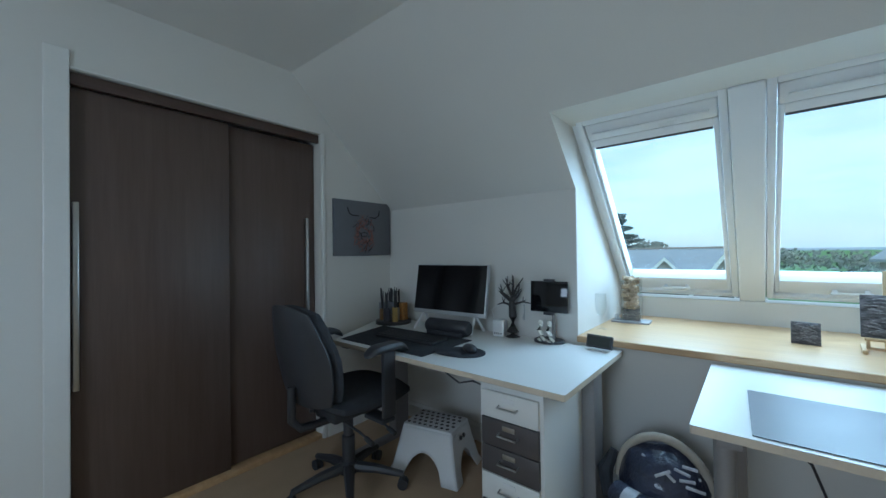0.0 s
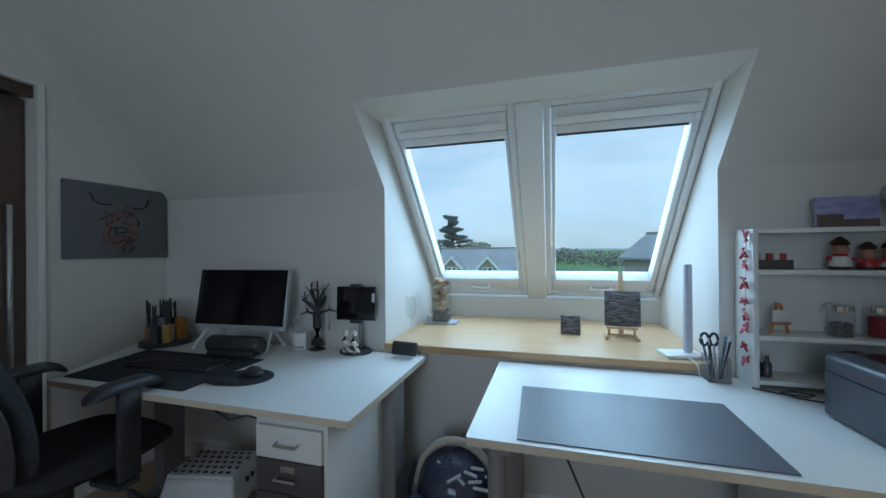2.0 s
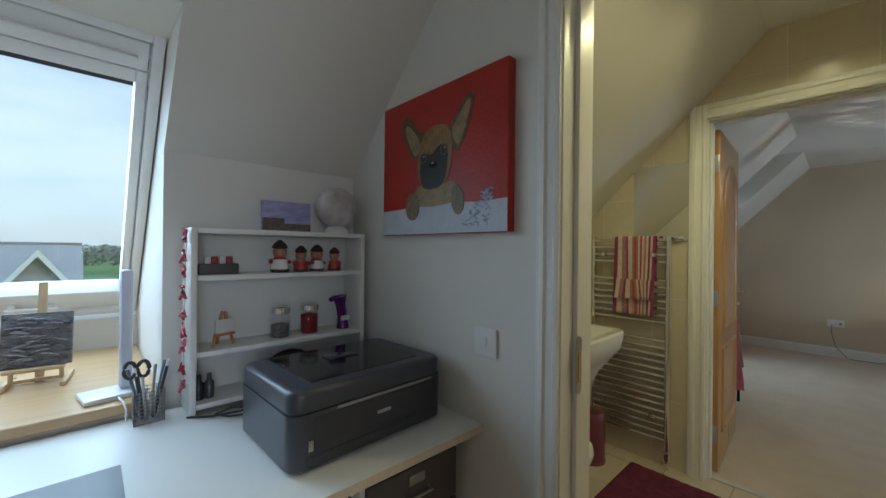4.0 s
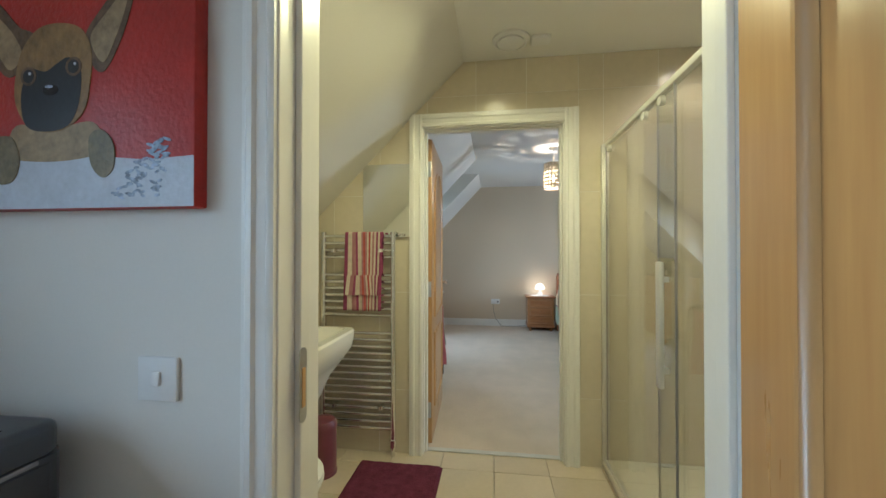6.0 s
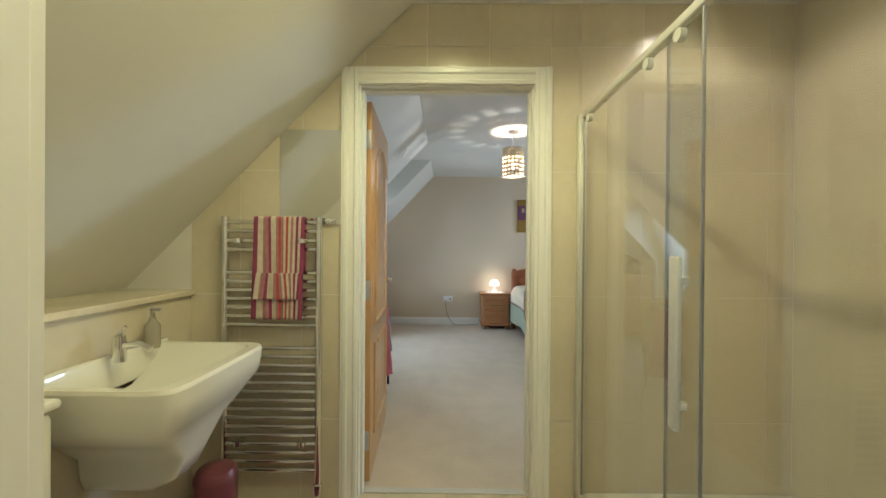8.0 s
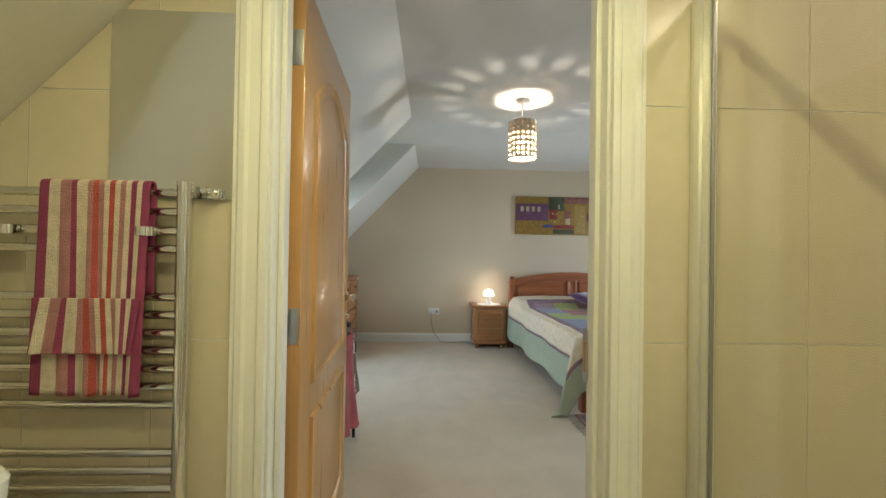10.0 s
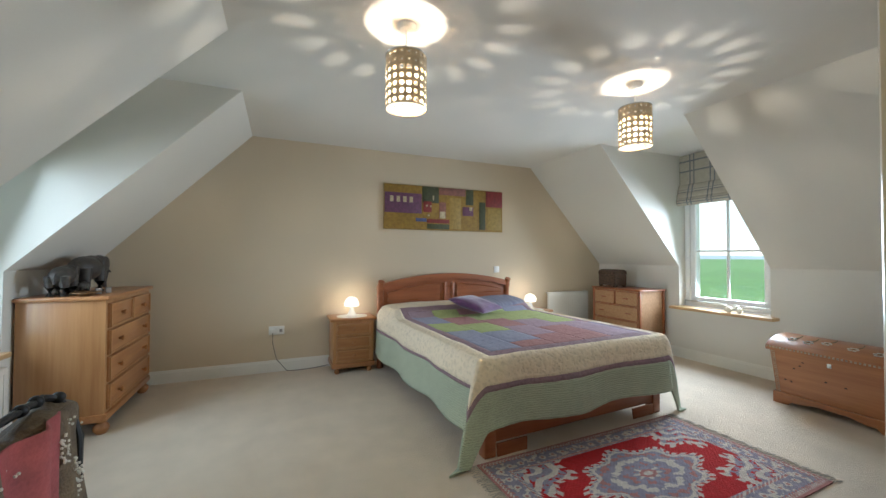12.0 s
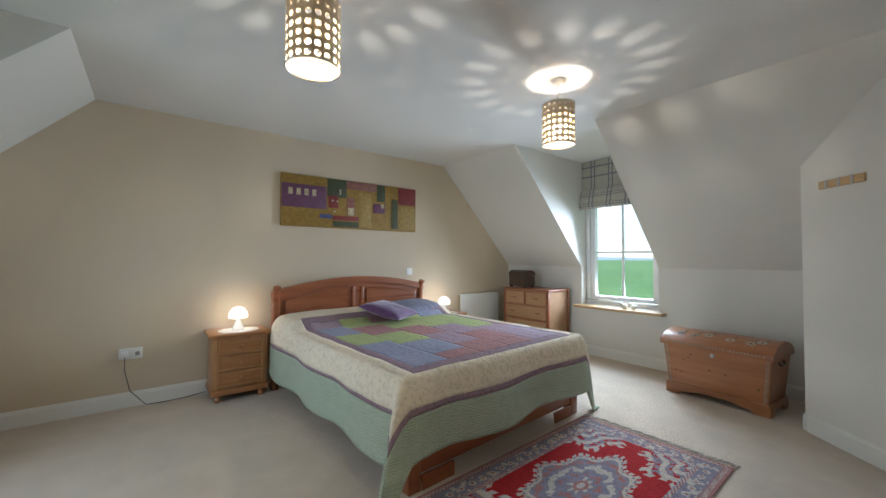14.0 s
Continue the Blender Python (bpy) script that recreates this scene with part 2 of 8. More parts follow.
def mesh_of(name, bm, mat, smooth=None):
    me = bpy.data.meshes.new(name)
    bm.normal_update()
    bm.to_mesh(me)
    bm.free()
    for mt in (mat if isinstance(mat, (list, tuple)) else [mat]):
        me.materials.append(mt)
    if smooth is not None:
        me.polygons.foreach_set("use_smooth", [True] * len(me.polygons))
        me.set_sharp_from_angle(angle=radians(smooth))
    return me


def part(name, bm, mat, parent=None, label="", smooth=40):
    ob = new(name, mesh_of(name, bm, mat, smooth))
    ob.parent = parent
    if parent is not None and parent.type != "EMPTY":
        ob.matrix_parent_inverse = parent.matrix_basis.inverted()
    return tagged(ob, label)


def thing(name, label, category, at=(0, 0, 0), turn=0.0, group=""):
    """An Empty at the base of a thing; its parts are built round it."""
    ob = new(name)
    ob.matrix_basis = pose(*at, 0, 0, turn)
    ob.empty_display_size = 0.1
    return tagged(ob, label, category, group)


def single(name, bm, mat, label, category, at=(0, 0, 0), turn=0.0, group="", smooth=40):
    ob = new(name, mesh_of(name, bm, mat, smooth))
    ob.matrix_basis = pose(*at, 0, 0, turn)
    return tagged(ob, label, category, group)


def structure(name, bm, mat, label="", category="", smooth=None):
    ob = new(name, mesh_of(name, bm, mat, smooth))
    return tagged(ob, label, category, kind="structure")


# ---- the large structure ----
# office: x -2.11..1.65; bathroom: x 1.77..3.24; bedroom: x 3.40..7.425
XW, XE, XB0, XB1, XR, XF = -2.11, 1.62, 1.77, 3.24, 3.345, 7.425
OFF_C, BATH_C, BED_C = 2.42, 2.40, 2.355
SOUTH = -1.9
D1 = (0.318, 1.14, 2.0)   # doorway from the office: y from, y to, height
D2 = (0.335, 1.165, 2.0)   # doorway to the bedroom

bm = B(); box(bm, -2.8, SOUTH - 0.1, -0.12, 1.71, 3.3, 0.0)
structure("floor_office", bm, TAN_CARPET, "tan cut-pile carpet in the office", "floor")
bm = B(); box(bm, 1.71, -1.0, -0.12, 3.30, 2.5, -0.012)
floor_bath = structure("floor_bathroom", bm, GROUT, "cream square floor tiles with pale grout", "floor")
bm = B(); box(bm, 3.30, -4.2, -0.12, 7.6, 2.6, 0.0)
structure("floor_bedroom", bm, CARPET, "cream cut-pile carpet in the bedroom", "floor")

# wardrobe wall, with the wardrobe's opening through it
W0, W1, WZ = 0.345, 1.565, 2.062
bm = B()
prism(bm, [(SOUTH, 0), (W0, 0), (W0, 2.5), (SOUTH, 2.5)], 0, XW - 0.12, XW)
prism(bm, [(W0, WZ), (W1, WZ), (W1, 2.5), (W0, 2.5)], 0, XW - 0.12, XW)
prism(bm, [(W1, 0), (2.3, 0), (2.3, 1.7), (1.57, 2.5), (W1, 2.5)], 0, XW - 0.12, XW)
structure("wall_west", bm, WALL, "white painted plaster wall with a built-in wardrobe", "wall")
bm = B()
box(bm, XW - 0.75, W0 - 0.2, 0, XW - 0.70, W1 + 0.2, 2.3)
box(bm, XW - 0.70, W0 - 0.2, 0, XW - 0.12, W0 - 0.15, 2.3)
box(bm, XW - 0.70, W1 + 0.15, 0, XW - 0.12, W1 + 0.2, 2.3)
box(bm, XW - 0.70, W0 - 0.15, 2.25, XW - 0.12, W1 + 0.15, 2.3)
structure("wall_wardrobe_recess", bm, WALL, "plain recess behind the wardrobe doors", "wall")

# north side of the office: solid eaves either side of the roof windows
RX0, RX1 = -0.595, 0.913
eave = [(1.365, 2.42), (2.195, 1.59), (2.195, 0), (3.35, 0), (3.35, 0.86), (1.62, 2.60)]
bm = B()
prism(bm, eave, 0, XW - 0.12, RX0)
prism(bm, eave, 0, RX1, XE + 0.06)
prism(bm, [(2.195, 0), (3.35, 0), (3.35, 0.745), (2.195, 0.745)], 0, RX0, RX1)
prism(bm, [(3.075, 0.745), (3.35, 0.745), (3.35, 0.86), (3.26, 0.92), (3.075, 0.92)], 0, RX0, RX1)
prism(bm, [(1.365, 2.42), (1.862, 1.923), (2.20, 1.923), (2.26, 1.99), (1.62, 2.60)], 0, RX0, RX1)
structure("wall_north_office", bm, WALL, "white painted sloping attic wall with a deep roof-window recess", "wall")
bm = B(); box(bm, XW - 0.12, SOUTH - 0.1, OFF_C, XE + 0.06, 1.70, OFF_C + 0.12)
structure("ceiling_office", bm, CEIL, "flat white ceiling of the office", "ceiling")
bm = B()
for x0, z0, x1, z1 in ((XW - 0.12, 0, -0.7, 2.5), (0.5, 0, XE + 0.06, 2.5), (-0.7, 0, 0.5, 0.9), (-0.7, 2.0, 0.5, 2.5)):
    box(bm, x0, SOUTH - 0.12, z0, x1, SOUTH, z1)
structure("wall_south_office", bm, WALL, "plain white painted wall", "wall")

# wall between office and bathroom, with a doorway
bm = B()
for x0, x1 in ((XE, XE + 0.06),):
    prism(bm, [(SOUTH, 0), (D1[0] - 0.03, 0), (D1[0] - 0.03, 2.5), (SOUTH, 2.5)], 0, XE, XB0)
    prism(bm, [(D1[0] - 0.03, D1[2] + 0.03), (D1[1] + 0.03, D1[2] + 0.03), (D1[1] + 0.03, 2.5), (D1[0] - 0.03, 2.5)], 0, XE, XB0)
    prism(bm, [(D1[1] + 0.03, 0), (2.3, 0), (2.3, 1.7), (1.57, 2.5), (D1[1] + 0.03, 2.5)], 0, XE, XB0)
structure("wall_east_office", bm, WALL, "white painted wall between office and bathroom", "wall")
# wall between bathroom and bedroom
bm = B()
prism(bm, [(-1.1, 0), (D2[0] - 0.03, 0), (D2[0] - 0.03, 2.5), (-1.1, 2.5)], 0, XB1 + 0.0015, XR)
prism(bm, [(D2[0] - 0.03, D2[2] + 0.03), (D2[1] + 0.03, D2[2] + 0.03), (D2[1] + 0.03, 2.5), (D2[0] - 0.03, 2.5)], 0, XB1 + 0.0015, XR)
prism(bm, [(D2[1] + 0.03, 0), (2.35, 0), (2.35, 1.15), (1.3, 2.5), (D2[1] + 0.03, 2.5)], 0, XB1 + 0.0015, XR)
structure("wall_bath_bedroom", bm, WALL, "painted partition between bathroom and bedroom", "wall")
# bathroom shell
bm = B()
prism(bm, [(0.92, 2.40), (2.32, 1.0), (2.45, 1.0), (2.45, 1.1), (1.05, 2.52)], 0, XB0, XB1 + 0.012)
structure("ceiling_slope_bathroom", bm, WALL, "cream sloping bathroom ceiling", "ceiling")
bm = B(); box(bm, XB0, -1.1, BATH_C, XB1 + 0.012, 1.05, BATH_C + 0.1)
structure("ceiling_bathroom", bm, CEIL, "flat white bathroom ceiling", "ceiling")
bm = B(); box(bm, XB0, -1.02, 0, XB1 + 0.012, -0.92, 2.5)
structure("wall_south_bathroom", bm, TILE, "cream tiled end wall of the shower", "wall")
bm = B(); box(bm, XB0, 1.985, 0, XB1 + 0.012, 2.45, 0.985)
box(bm, XB0, 1.965, 0.985, XB1 + 0.01, 2.36, 1.012, 0.005)
structure("wall_north_bathroom", bm, TILE, "cream tiled boxing with a ledge under the slope", "wall")

# bedroom shell
K = 1.053
SY0, SY1, SZ = -2.39, -3.615, 1.062     # south slope: starts, ends, height of the low wall
NY0, NY1, NZ = 0.955, 2.18, 1.066
SX0, SX1 = 5.32, 6.22                    # south dormer
NX0, NX1 = 5.50, 6.30                    # north dormer
s_mass = [(SY0, BED_C), (SY1, SZ), (SY1, 0), (-4.0, 0), (-4.0, 2.5), (SY0, 2.5)]
n_mass = [(NY0, BED_C), (NY1, NZ), (NY1, 0), (2.55, 0), (2.55, 2.5), (NY0, 2.5)]
bm = B()
prism(bm, s_mass, 0, XR - 0.12, SX0); prism(bm, s_mass, 0, SX1, XF)
prism(bm, [(SY1, 0), (-4.0, 0), (-4.0, 0.565), (SY1, 0.565)], 0, SX0, SX1)
prism(bm, [(SY1 - 0.03, BED_C - 0.12), (-4.0, BED_C - 0.12), (-4.0, BED_C), (SY1 - 0.03, BED_C)], 0, SX0, SX1)
structure("wall_south_bedroom", bm, WALL, "white sloping attic wall with a dormer window", "wall")
bm = B()
prism(bm, n_mass, 0, XR, NX0); prism(bm, n_mass, 0, NX1, XF)
prism(bm, [(NY1, 0), (2.55, 0), (2.55, 0.565), (NY1, 0.565)], 0, NX0, NX1)
prism(bm, [(NY1 + 0.03, BED_C - 0.12), (2.55, BED_C - 0.12), (2.55, BED_C), (NY1 + 0.03, BED_C)], 0, NX0, NX1)
structure("wall_north_bedroom", bm, WALL, "white sloping attic wall with a dormer recess", "wall")
bm = B(); box(bm, XR, -4.0, BED_C, XF, 2.55, BED_C + 0.12)
structure("ceiling_bedroom", bm, CEIL, "flat white bedroom ceiling", "ceiling")
bm = B(); prism(bm, [(-4.0, 0), (2.55, 0), (2.55, 2.5), (-4.0, 2.5)], 0, XF, XF + 0.12)
structure("wall_east_bedroom", bm, BEIGE, "beige painted feature wall behind the bed", "wall")
# angled partition by the trunk
bm = B(); prism(bm, [(4.11, -2.92), (4.11, -4.0), (3.28, -4.0), (3.28, -2.18)], 2, 0, 2.36)
structure("wall_angled_bedroom", bm, WALL, "white angled partition with a coat rack", "wall")
bm = B(); box(bm, XR - 0.12, -2.6, 0, XR, -1.1, 2.5)
structure("wall_west_bedroom", bm, WALL, "white painted bedroom wall", "wall")


# ---- windows ----
def window_frame_rect(bm, m, x0, z0, x1, z1, w, y0, y1, bevel=0.004):
    """Four rails round a rectangle in the local x-z plane."""
    for a in ((x0, z0, x0 + w, z1), (x1 - w, z0, x1, z1), (x0 + w, z0, x1 - w, z0 + w), (x0 + w, z1 - w, x1 - w, z1)):
        box(bm, a[0], y0, a[1], a[2], y1, a[3], bevel, m)


# local z runs up the roof, local y outwards; origin at the foot of the window opening
ROOF = Matrix.Translation((0, 3.09, 0.985)) @ pose(0, 0, 0, 45)


def roof_window(name, x0, x1, g0, g1):
    win = tagged(new(name), "white-framed pivoting roof window", "window", kind="structure")
    m = ROOF
    bm = B(); window_frame_rect(bm, m, x0, -0.03, x1, 1.36, 0.032, -0.03, 0.068)
    frame_ = part("window_frame", bm, FRAME_WHITE, win)
    bm = B()
    a, b = x0 + 0.036, x1 - 0.036
    box(bm, a, -0.01, 0.004, g0, 0.07, 1.22, 0.005, m); box(bm, g1, -0.01, 0.004, b, 0.07, 1.22, 0.005, m)
    box(bm, g0, -0.01, 0.004, g1, 0.07, 0.11, 0.005, m); box(bm, g0, -0.01, 1.175, g1, 0.07, 1.22, 0.005, m)
    part("sash", bm, FRAME_WHITE, win)
    bm = B(); box(bm, a, -0.022, 1.225, b, 0.06, 1.322, 0.012, m); box(bm, a + 0.03, -0.036, 1.262, b - 0.03, -0.022, 1.275, 0.003, m)
    part("ventilation_bar", bm, FRAME_WHITE, win)
    # thin black strip along the top edge of the glass
    bm = B(); box(bm, g0 + 0.004, 0.012, 1.152, g1 - 0.004, 0.03, 1.176, 0, m)
    part("dark_strip", bm, BLACK_PL, win, "dark strip along the top of the glass")
    bm = B(); box(bm, g0 - 0.01, 0.05, 0.10, g1 + 0.01, 0.056, 1.18, 0, m)
    pane = part("pane", bm, CLEAR, win)
    pane.visible_shadow = False
    bm = B(); box(bm, (g0 + g1) / 2 - 0.08, -0.045, 0.035, (g0 + g1) / 2 + 0.08, -0.03, 0.055, 0.006, m)
    box(bm, (g0 + g1) / 2 - 0.07, -0.03, 0.04, (g0 + g1) / 2 - 0.05, -0.01, 0.05, 0, m); box(bm, (g0 + g1) / 2 + 0.05, -0.03, 0.04, (g0 + g1) / 2 + 0.07, -0.01, 0.05, 0, m)
    part("handle", bm, FRAME_WHITE, win)
    return win


roof_window("window_1", RX0 + 0.035, 0.085, -0.51, 0.028)
roof_window("window_2", 0.215, RX1 - 0.005, 0.272, 0.842)
bm = B(); box(bm, 0.088, -0.045, -0.07, 0.212, 0.1, 1.36, 0.008, ROOF)
structure("trim_window_post", bm, FRAME_WHITE, "white boxed post between the roof windows", "trim")
bm = B(); box(bm, RX0 + 0.002, 0.0, -0.06, RX0 + 0.034, 0.068, 1.36, 0.003, ROOF)
structure("trim_window_side", bm, FRAME_WHITE, "white strip beside the roof window", "trim")
bm = B(); box(bm, RX0 + 0.002, 2.165, 0.747, RX1 - 0.002, 3.073, 0.782, 0.006)
structure("trim_sill_office", bm, OAK_Y, "varnished oak window board", "sill")


def sash_window(name, x0, x1, y, out, z0, z1):
    """A casement in a dormer; out is +1 when the outside lies at greater y."""
    win = tagged(new(name), "white timber window with four panes", "window", kind="structure")
    ya, yb = sorted((y, y + out * 0.09))
    bm = B(); window_frame_rect(bm, None, x0, z0, x1, z1, 0.05, ya, yb)
    part("window_frame", bm, FRAME_WHITE, win)
    ya, yb = sorted((y + out * 0.02, y + out * 0.07))
    bm = B(); window_frame_rect(bm, None, x0 + 0.053, z0 + 0.053, x1 - 0.053, z1 - 0.053, 0.055, ya, yb)
    part("sash", bm, FRAME_WHITE, win)
    xm, zm = (x0 + x1) / 2, 1.235
    ya, yb = sorted((y + out * 0.03, y + out * 0.06))
    bm = B(); box(bm, xm - 0.011, ya, z0 + 0.1, xm + 0.011, yb, z1 - 0.1, 0.003)
    box(bm, x0 + 0.1, ya + 0.002, zm - 0.011, x1 - 0.1, yb - 0.002, zm + 0.011, 0.003)
    part("glazing_bar", bm, FRAME_WHITE, win)
    for xa, xb in ((x0 + 0.1, xm - 0.011), (xm + 0.011, x1 - 0.1)):
        for za, zb in ((z0 + 0.1, zm - 0.011), (zm + 0.011, z1 - 0.1)):
            bm = B(); box(bm, xa, y + out * 0.044 - 0.002, za, xb, y + out * 0.044 + 0.002, zb)
            part("pane", bm, CLEAR, win).visible_shadow = False
    return win


sash_window("window_5", -0.7, 0.5, SOUTH - 0.02, -1, 0.9, 2.0)
sash_window("window_3", SX0 + 0.004, SX1 - 0.004, -3.72, -1, 0.60, BED_C - 0.12)
sash_window("window_4", NX0 + 0.004, NX1 - 0.004, 2.29, 1, 0.60, BED_C - 0.12)
bm = B(); box(bm, SX0 - 0.07, -3.617 - 0.1, 0.567, SX1 + 0.05, -3.50, 0.598, 0.006)
structure("trim_sill_south", bm, OAK_Y, "varnished oak window board under the dormer window", "sill")
bm = B(); box(bm, NX0 + 0.002, 2.13, 0.567, NX1 - 0.002, 2.28, 0.598, 0.006)
structure("trim_sill_north", bm, OAK_Y, "varnished oak window board", "sill")


# ---- trims of the doorways ----
def doorway(name, x0, x1, d, sides, gap=0.008, wide=0.080):
    """Lining through a wall and moulded architraves on the given sides."""
    y0, y1, h = d
    bm = B()
    box(bm, x0 - 0.004, y1, 0, x1 + 0.004, y1 + 0.03, h + 0.03, 0.003); box(bm, x0 - 0.004, y0 - 0.03, 0, x1 + 0.004, y0, h + 0.03, 0.003)
    box(bm, x0 - 0.004, y0, h, x1 + 0.004, y1, h + 0.03, 0.003)
    xm = (x0 + x1) / 2
    box(bm, xm - 0.02, y1 - 0.014, 0, xm + 0.02, y1, h, 0.003); box(bm, xm - 0.02, y0, 0, xm + 0.02, y0 + 0.014, h, 0.003); box(bm, xm - 0.02, y0 + 0.014, h - 0.014, xm + 0.02, y1 - 0.014, h, 0.003)
    structure("trim_lining_" + name, bm, TRIM, "white gloss door lining", "trim")
    for x, s in sides:
        for a, b in ((y1 + gap, y1 + gap + wide), (y0 - gap, y0 - gap - wide)):
            lo, hi = min(a, b), max(a, b)
            inner = 1 if b > a else -1
            prof = [(0, 0), (0, 0.014), (0.010, 0.018), (0.016, 0.018), (0.022, 0.012), (0.045, 0.015), (0.052, 0.022), (0.066, 0.022), (0.072, 0.018), (0.080, 0.018), (0.080, 0)]
            poly = [(x + s * t, a + inner * w * wide / 0.080) for w, t in prof]
            bm = B(); prism(bm, poly, 2, 0, h + gap + wide)
            structure("trim_architrave_" + name, bm, TRIM, "white moulded architrave", "trim", 30)
        bm = B()
        prism(bm, [(x + s * t, h + gap + 0.001 + w * wide / 0.080) for w, t in [(0, 0), (0, 0.0135), (0.010, 0.0175), (0.016, 0.0175), (0.022, 0.0115), (0.045, 0.0145), (0.052, 0.0215), (0.066, 0.0215), (0.072, 0.0175), (0.079, 0.0175), (0.079, 0)]], 1, y0 - gap, y1 + gap)
        structure("trim_head_" + name, bm, TRIM, "white moulded door head", "trim", 30)


doorway("office", XE, XB0, D1, ((XE, -1), (XB0 + 0.005, 1)), 0.004, 0.062)
doorway("bedroom", XB1 + 0.004, XR, D2, ((XB1 - 0.002, -1), (XR, 1)))


def baseboard(name, x0, y0, x1, y1, z=0.115, t=0.016):
    """A skirting board on the left of the line from one end to the other."""
    d = Vector((x1 - x0, y1 - y0, 0))
    ang = math.degrees(math.atan2(d.y, d.x))
    bm = B()
    prism(bm, [(0, 0), (t, 0), (t, z - 0.022), (t - 0.004, z - 0.018), (t - 0.004, z - 0.012), (t - 0.010, z), (0, z)], 0, 0, d.length)
    ob = structure("baseboard_" + name, bm, TRIM, "white moulded skirting board", "baseboard", 30)
    ob.matrix_basis = pose(x0, y0, 0, 0, 0, ang)


baseboard("office_north", XE, 2.195, RX1, 2.195); baseboard("office_north_b", RX1, 2.195, XW, 2.195)
baseboard("office_west", XW, 2.195, XW, 1.60)
baseboard("office_east", XE, 1.26, XE, 2.18)
baseboard("bed_east", XF, -3.60, XF, 2.17); baseboard("bed_south", 4.12, SY1, XF - 0.017, SY1)
baseboard("bed_north", XF - 0.017, NY1, XR, NY1); baseboard("bed_angled", 3.42, -2.325, 4.11, -2.92)
for ob in [o for o in scene.objects if o.name == "baseboard_bed_angled"]:
    ob.matrix_basis = pose(3.40, -2.305, 0, 0, 0, math.degrees(math.atan2(-0.615, 0.71)))
baseboard("bed_corner", 4.11, -2.92, 4.11, -3.60)


def door_leaf(name, label, hinge, turn, width, hardware=True):
    """An oak door with an arched upper panel and a square lower one on both faces; hinge line at local x 0, leaf along +x."""
    d = thing(name, label, "door", hinge, turn)
    t, h = 0.040, 1.975
    bm = B(); box(bm, 0, 0, 0.008, width, t, h, 0.003)
    leaf = part("leaf", bm, OAK, d)
    for y, s in ((0, -1), (t, 1)):
        def ring(pts, w, up):
            bm = B()
            n = len(pts)
            c = Vector((sum(p[0] for p in pts) / n, sum(p[1] for p in pts) / n))
            def off(p, k):
                q = Vector(p)
                v = (c - q)
                return q + Vector((math.copysign(min(k, abs(v.x)), v.x), math.copysign(min(k, abs(v.y)), v.y)))
            rows = [[(*off(p, k), z) for p in pts] for k, z in ((0, 0.0), (0.004, up), (w * 0.45, up * 1.3), (w * 0.6, up * 0.5), (w, 0.0005))]
            vs = [[bm.verts.new((p[0], y + s * p[2], p[1])) for p in r] for r in rows]
            f = [bm.faces.new((a[i], a[(i + 1) % n], b[(i + 1) % n], b[i])) for a, b in zip(vs, vs[1:]) for i in range(n)]
            bmesh.ops.recalc_face_normals(bm, faces=f)
            part("panel_moulding", bm, OAK, d)
        a, b = 0.115, width - 0.115
        arch = [(a, 0.80), (b, 0.80)] + [(b - (b - a) * k / 12, 1.70 + 0.13 * math.sin(math.pi * k / 12)) for k in range(13)]
        ring(arch, 0.034, 0.010)
        ring([(a, 0.20), (b, 0.20), (b, 0.70), (a, 0.70)], 0.034, 0.010)
        if hardware:
            bm = B(); lathe(bm, [(0.026, 0), (0.026, 0.006), (0.012, 0.009), (0.011, 0.045)], seg=20)
            bmesh.ops.transform(bm, matrix=Matrix.Translation((width - 0.06, y, 1.0)) @ pose(0, 0, 0, 90 if s < 0 else -90), verts=bm.verts)
            tube(bm, [(width - 0.06, y + s * 0.045, 1.0), (width - 0.09, y + s * 0.05, 1.0), (width - 0.17, y + s * 0.046, 0.996)], 0.009, 10)
            part("handle", bm, CHROME, d, "chrome lever handle")
            bm = B(); lathe(bm, [(0.024, 0), (0.024, 0.006), (0.010, 0.008), (0.009, 0.02)], seg=20)
            bmesh.ops.transform(bm, matrix=Matrix.Translation((width - 0.06, y, 0.91)) @ pose(0, 0, 0, 90 if s < 0 else -90), verts=bm.verts)
            part("thumb_turn", bm, CHROME, d, "chrome thumb turn")
    for z in (0.22, 1.0, 1.78):
        bm = B(); box(bm, -0.003, t * 0.1, z - 0.05, 0.0, t * 0.9, z + 0.05, 0.001); box(bm, -0.03, t - 0.004, z - 0.05, 0.03, t + 0.003, z + 0.05, 0.001)
        for k in range(5):
            lathe(bm, [(0.007, -0.0095), (0.007, 0.0095)], (-0.001, t + 0.004, z - 0.04 + 0.02 * k), 10)
        part("hinge", bm, STEEL, d, "steel butt hinge")
    return d


door_leaf("door_1", "varnished oak panel door standing open into the office", (XE - 0.026, 0.362, 0.0), 180, 0.765)["kind"] = "structure"
dd = door_leaf("door_2", "varnished oak door with an arched panel, standing open", (3.368, 1.136, 0.0), 2.6, 0.755)
dd["kind"] = "structure"
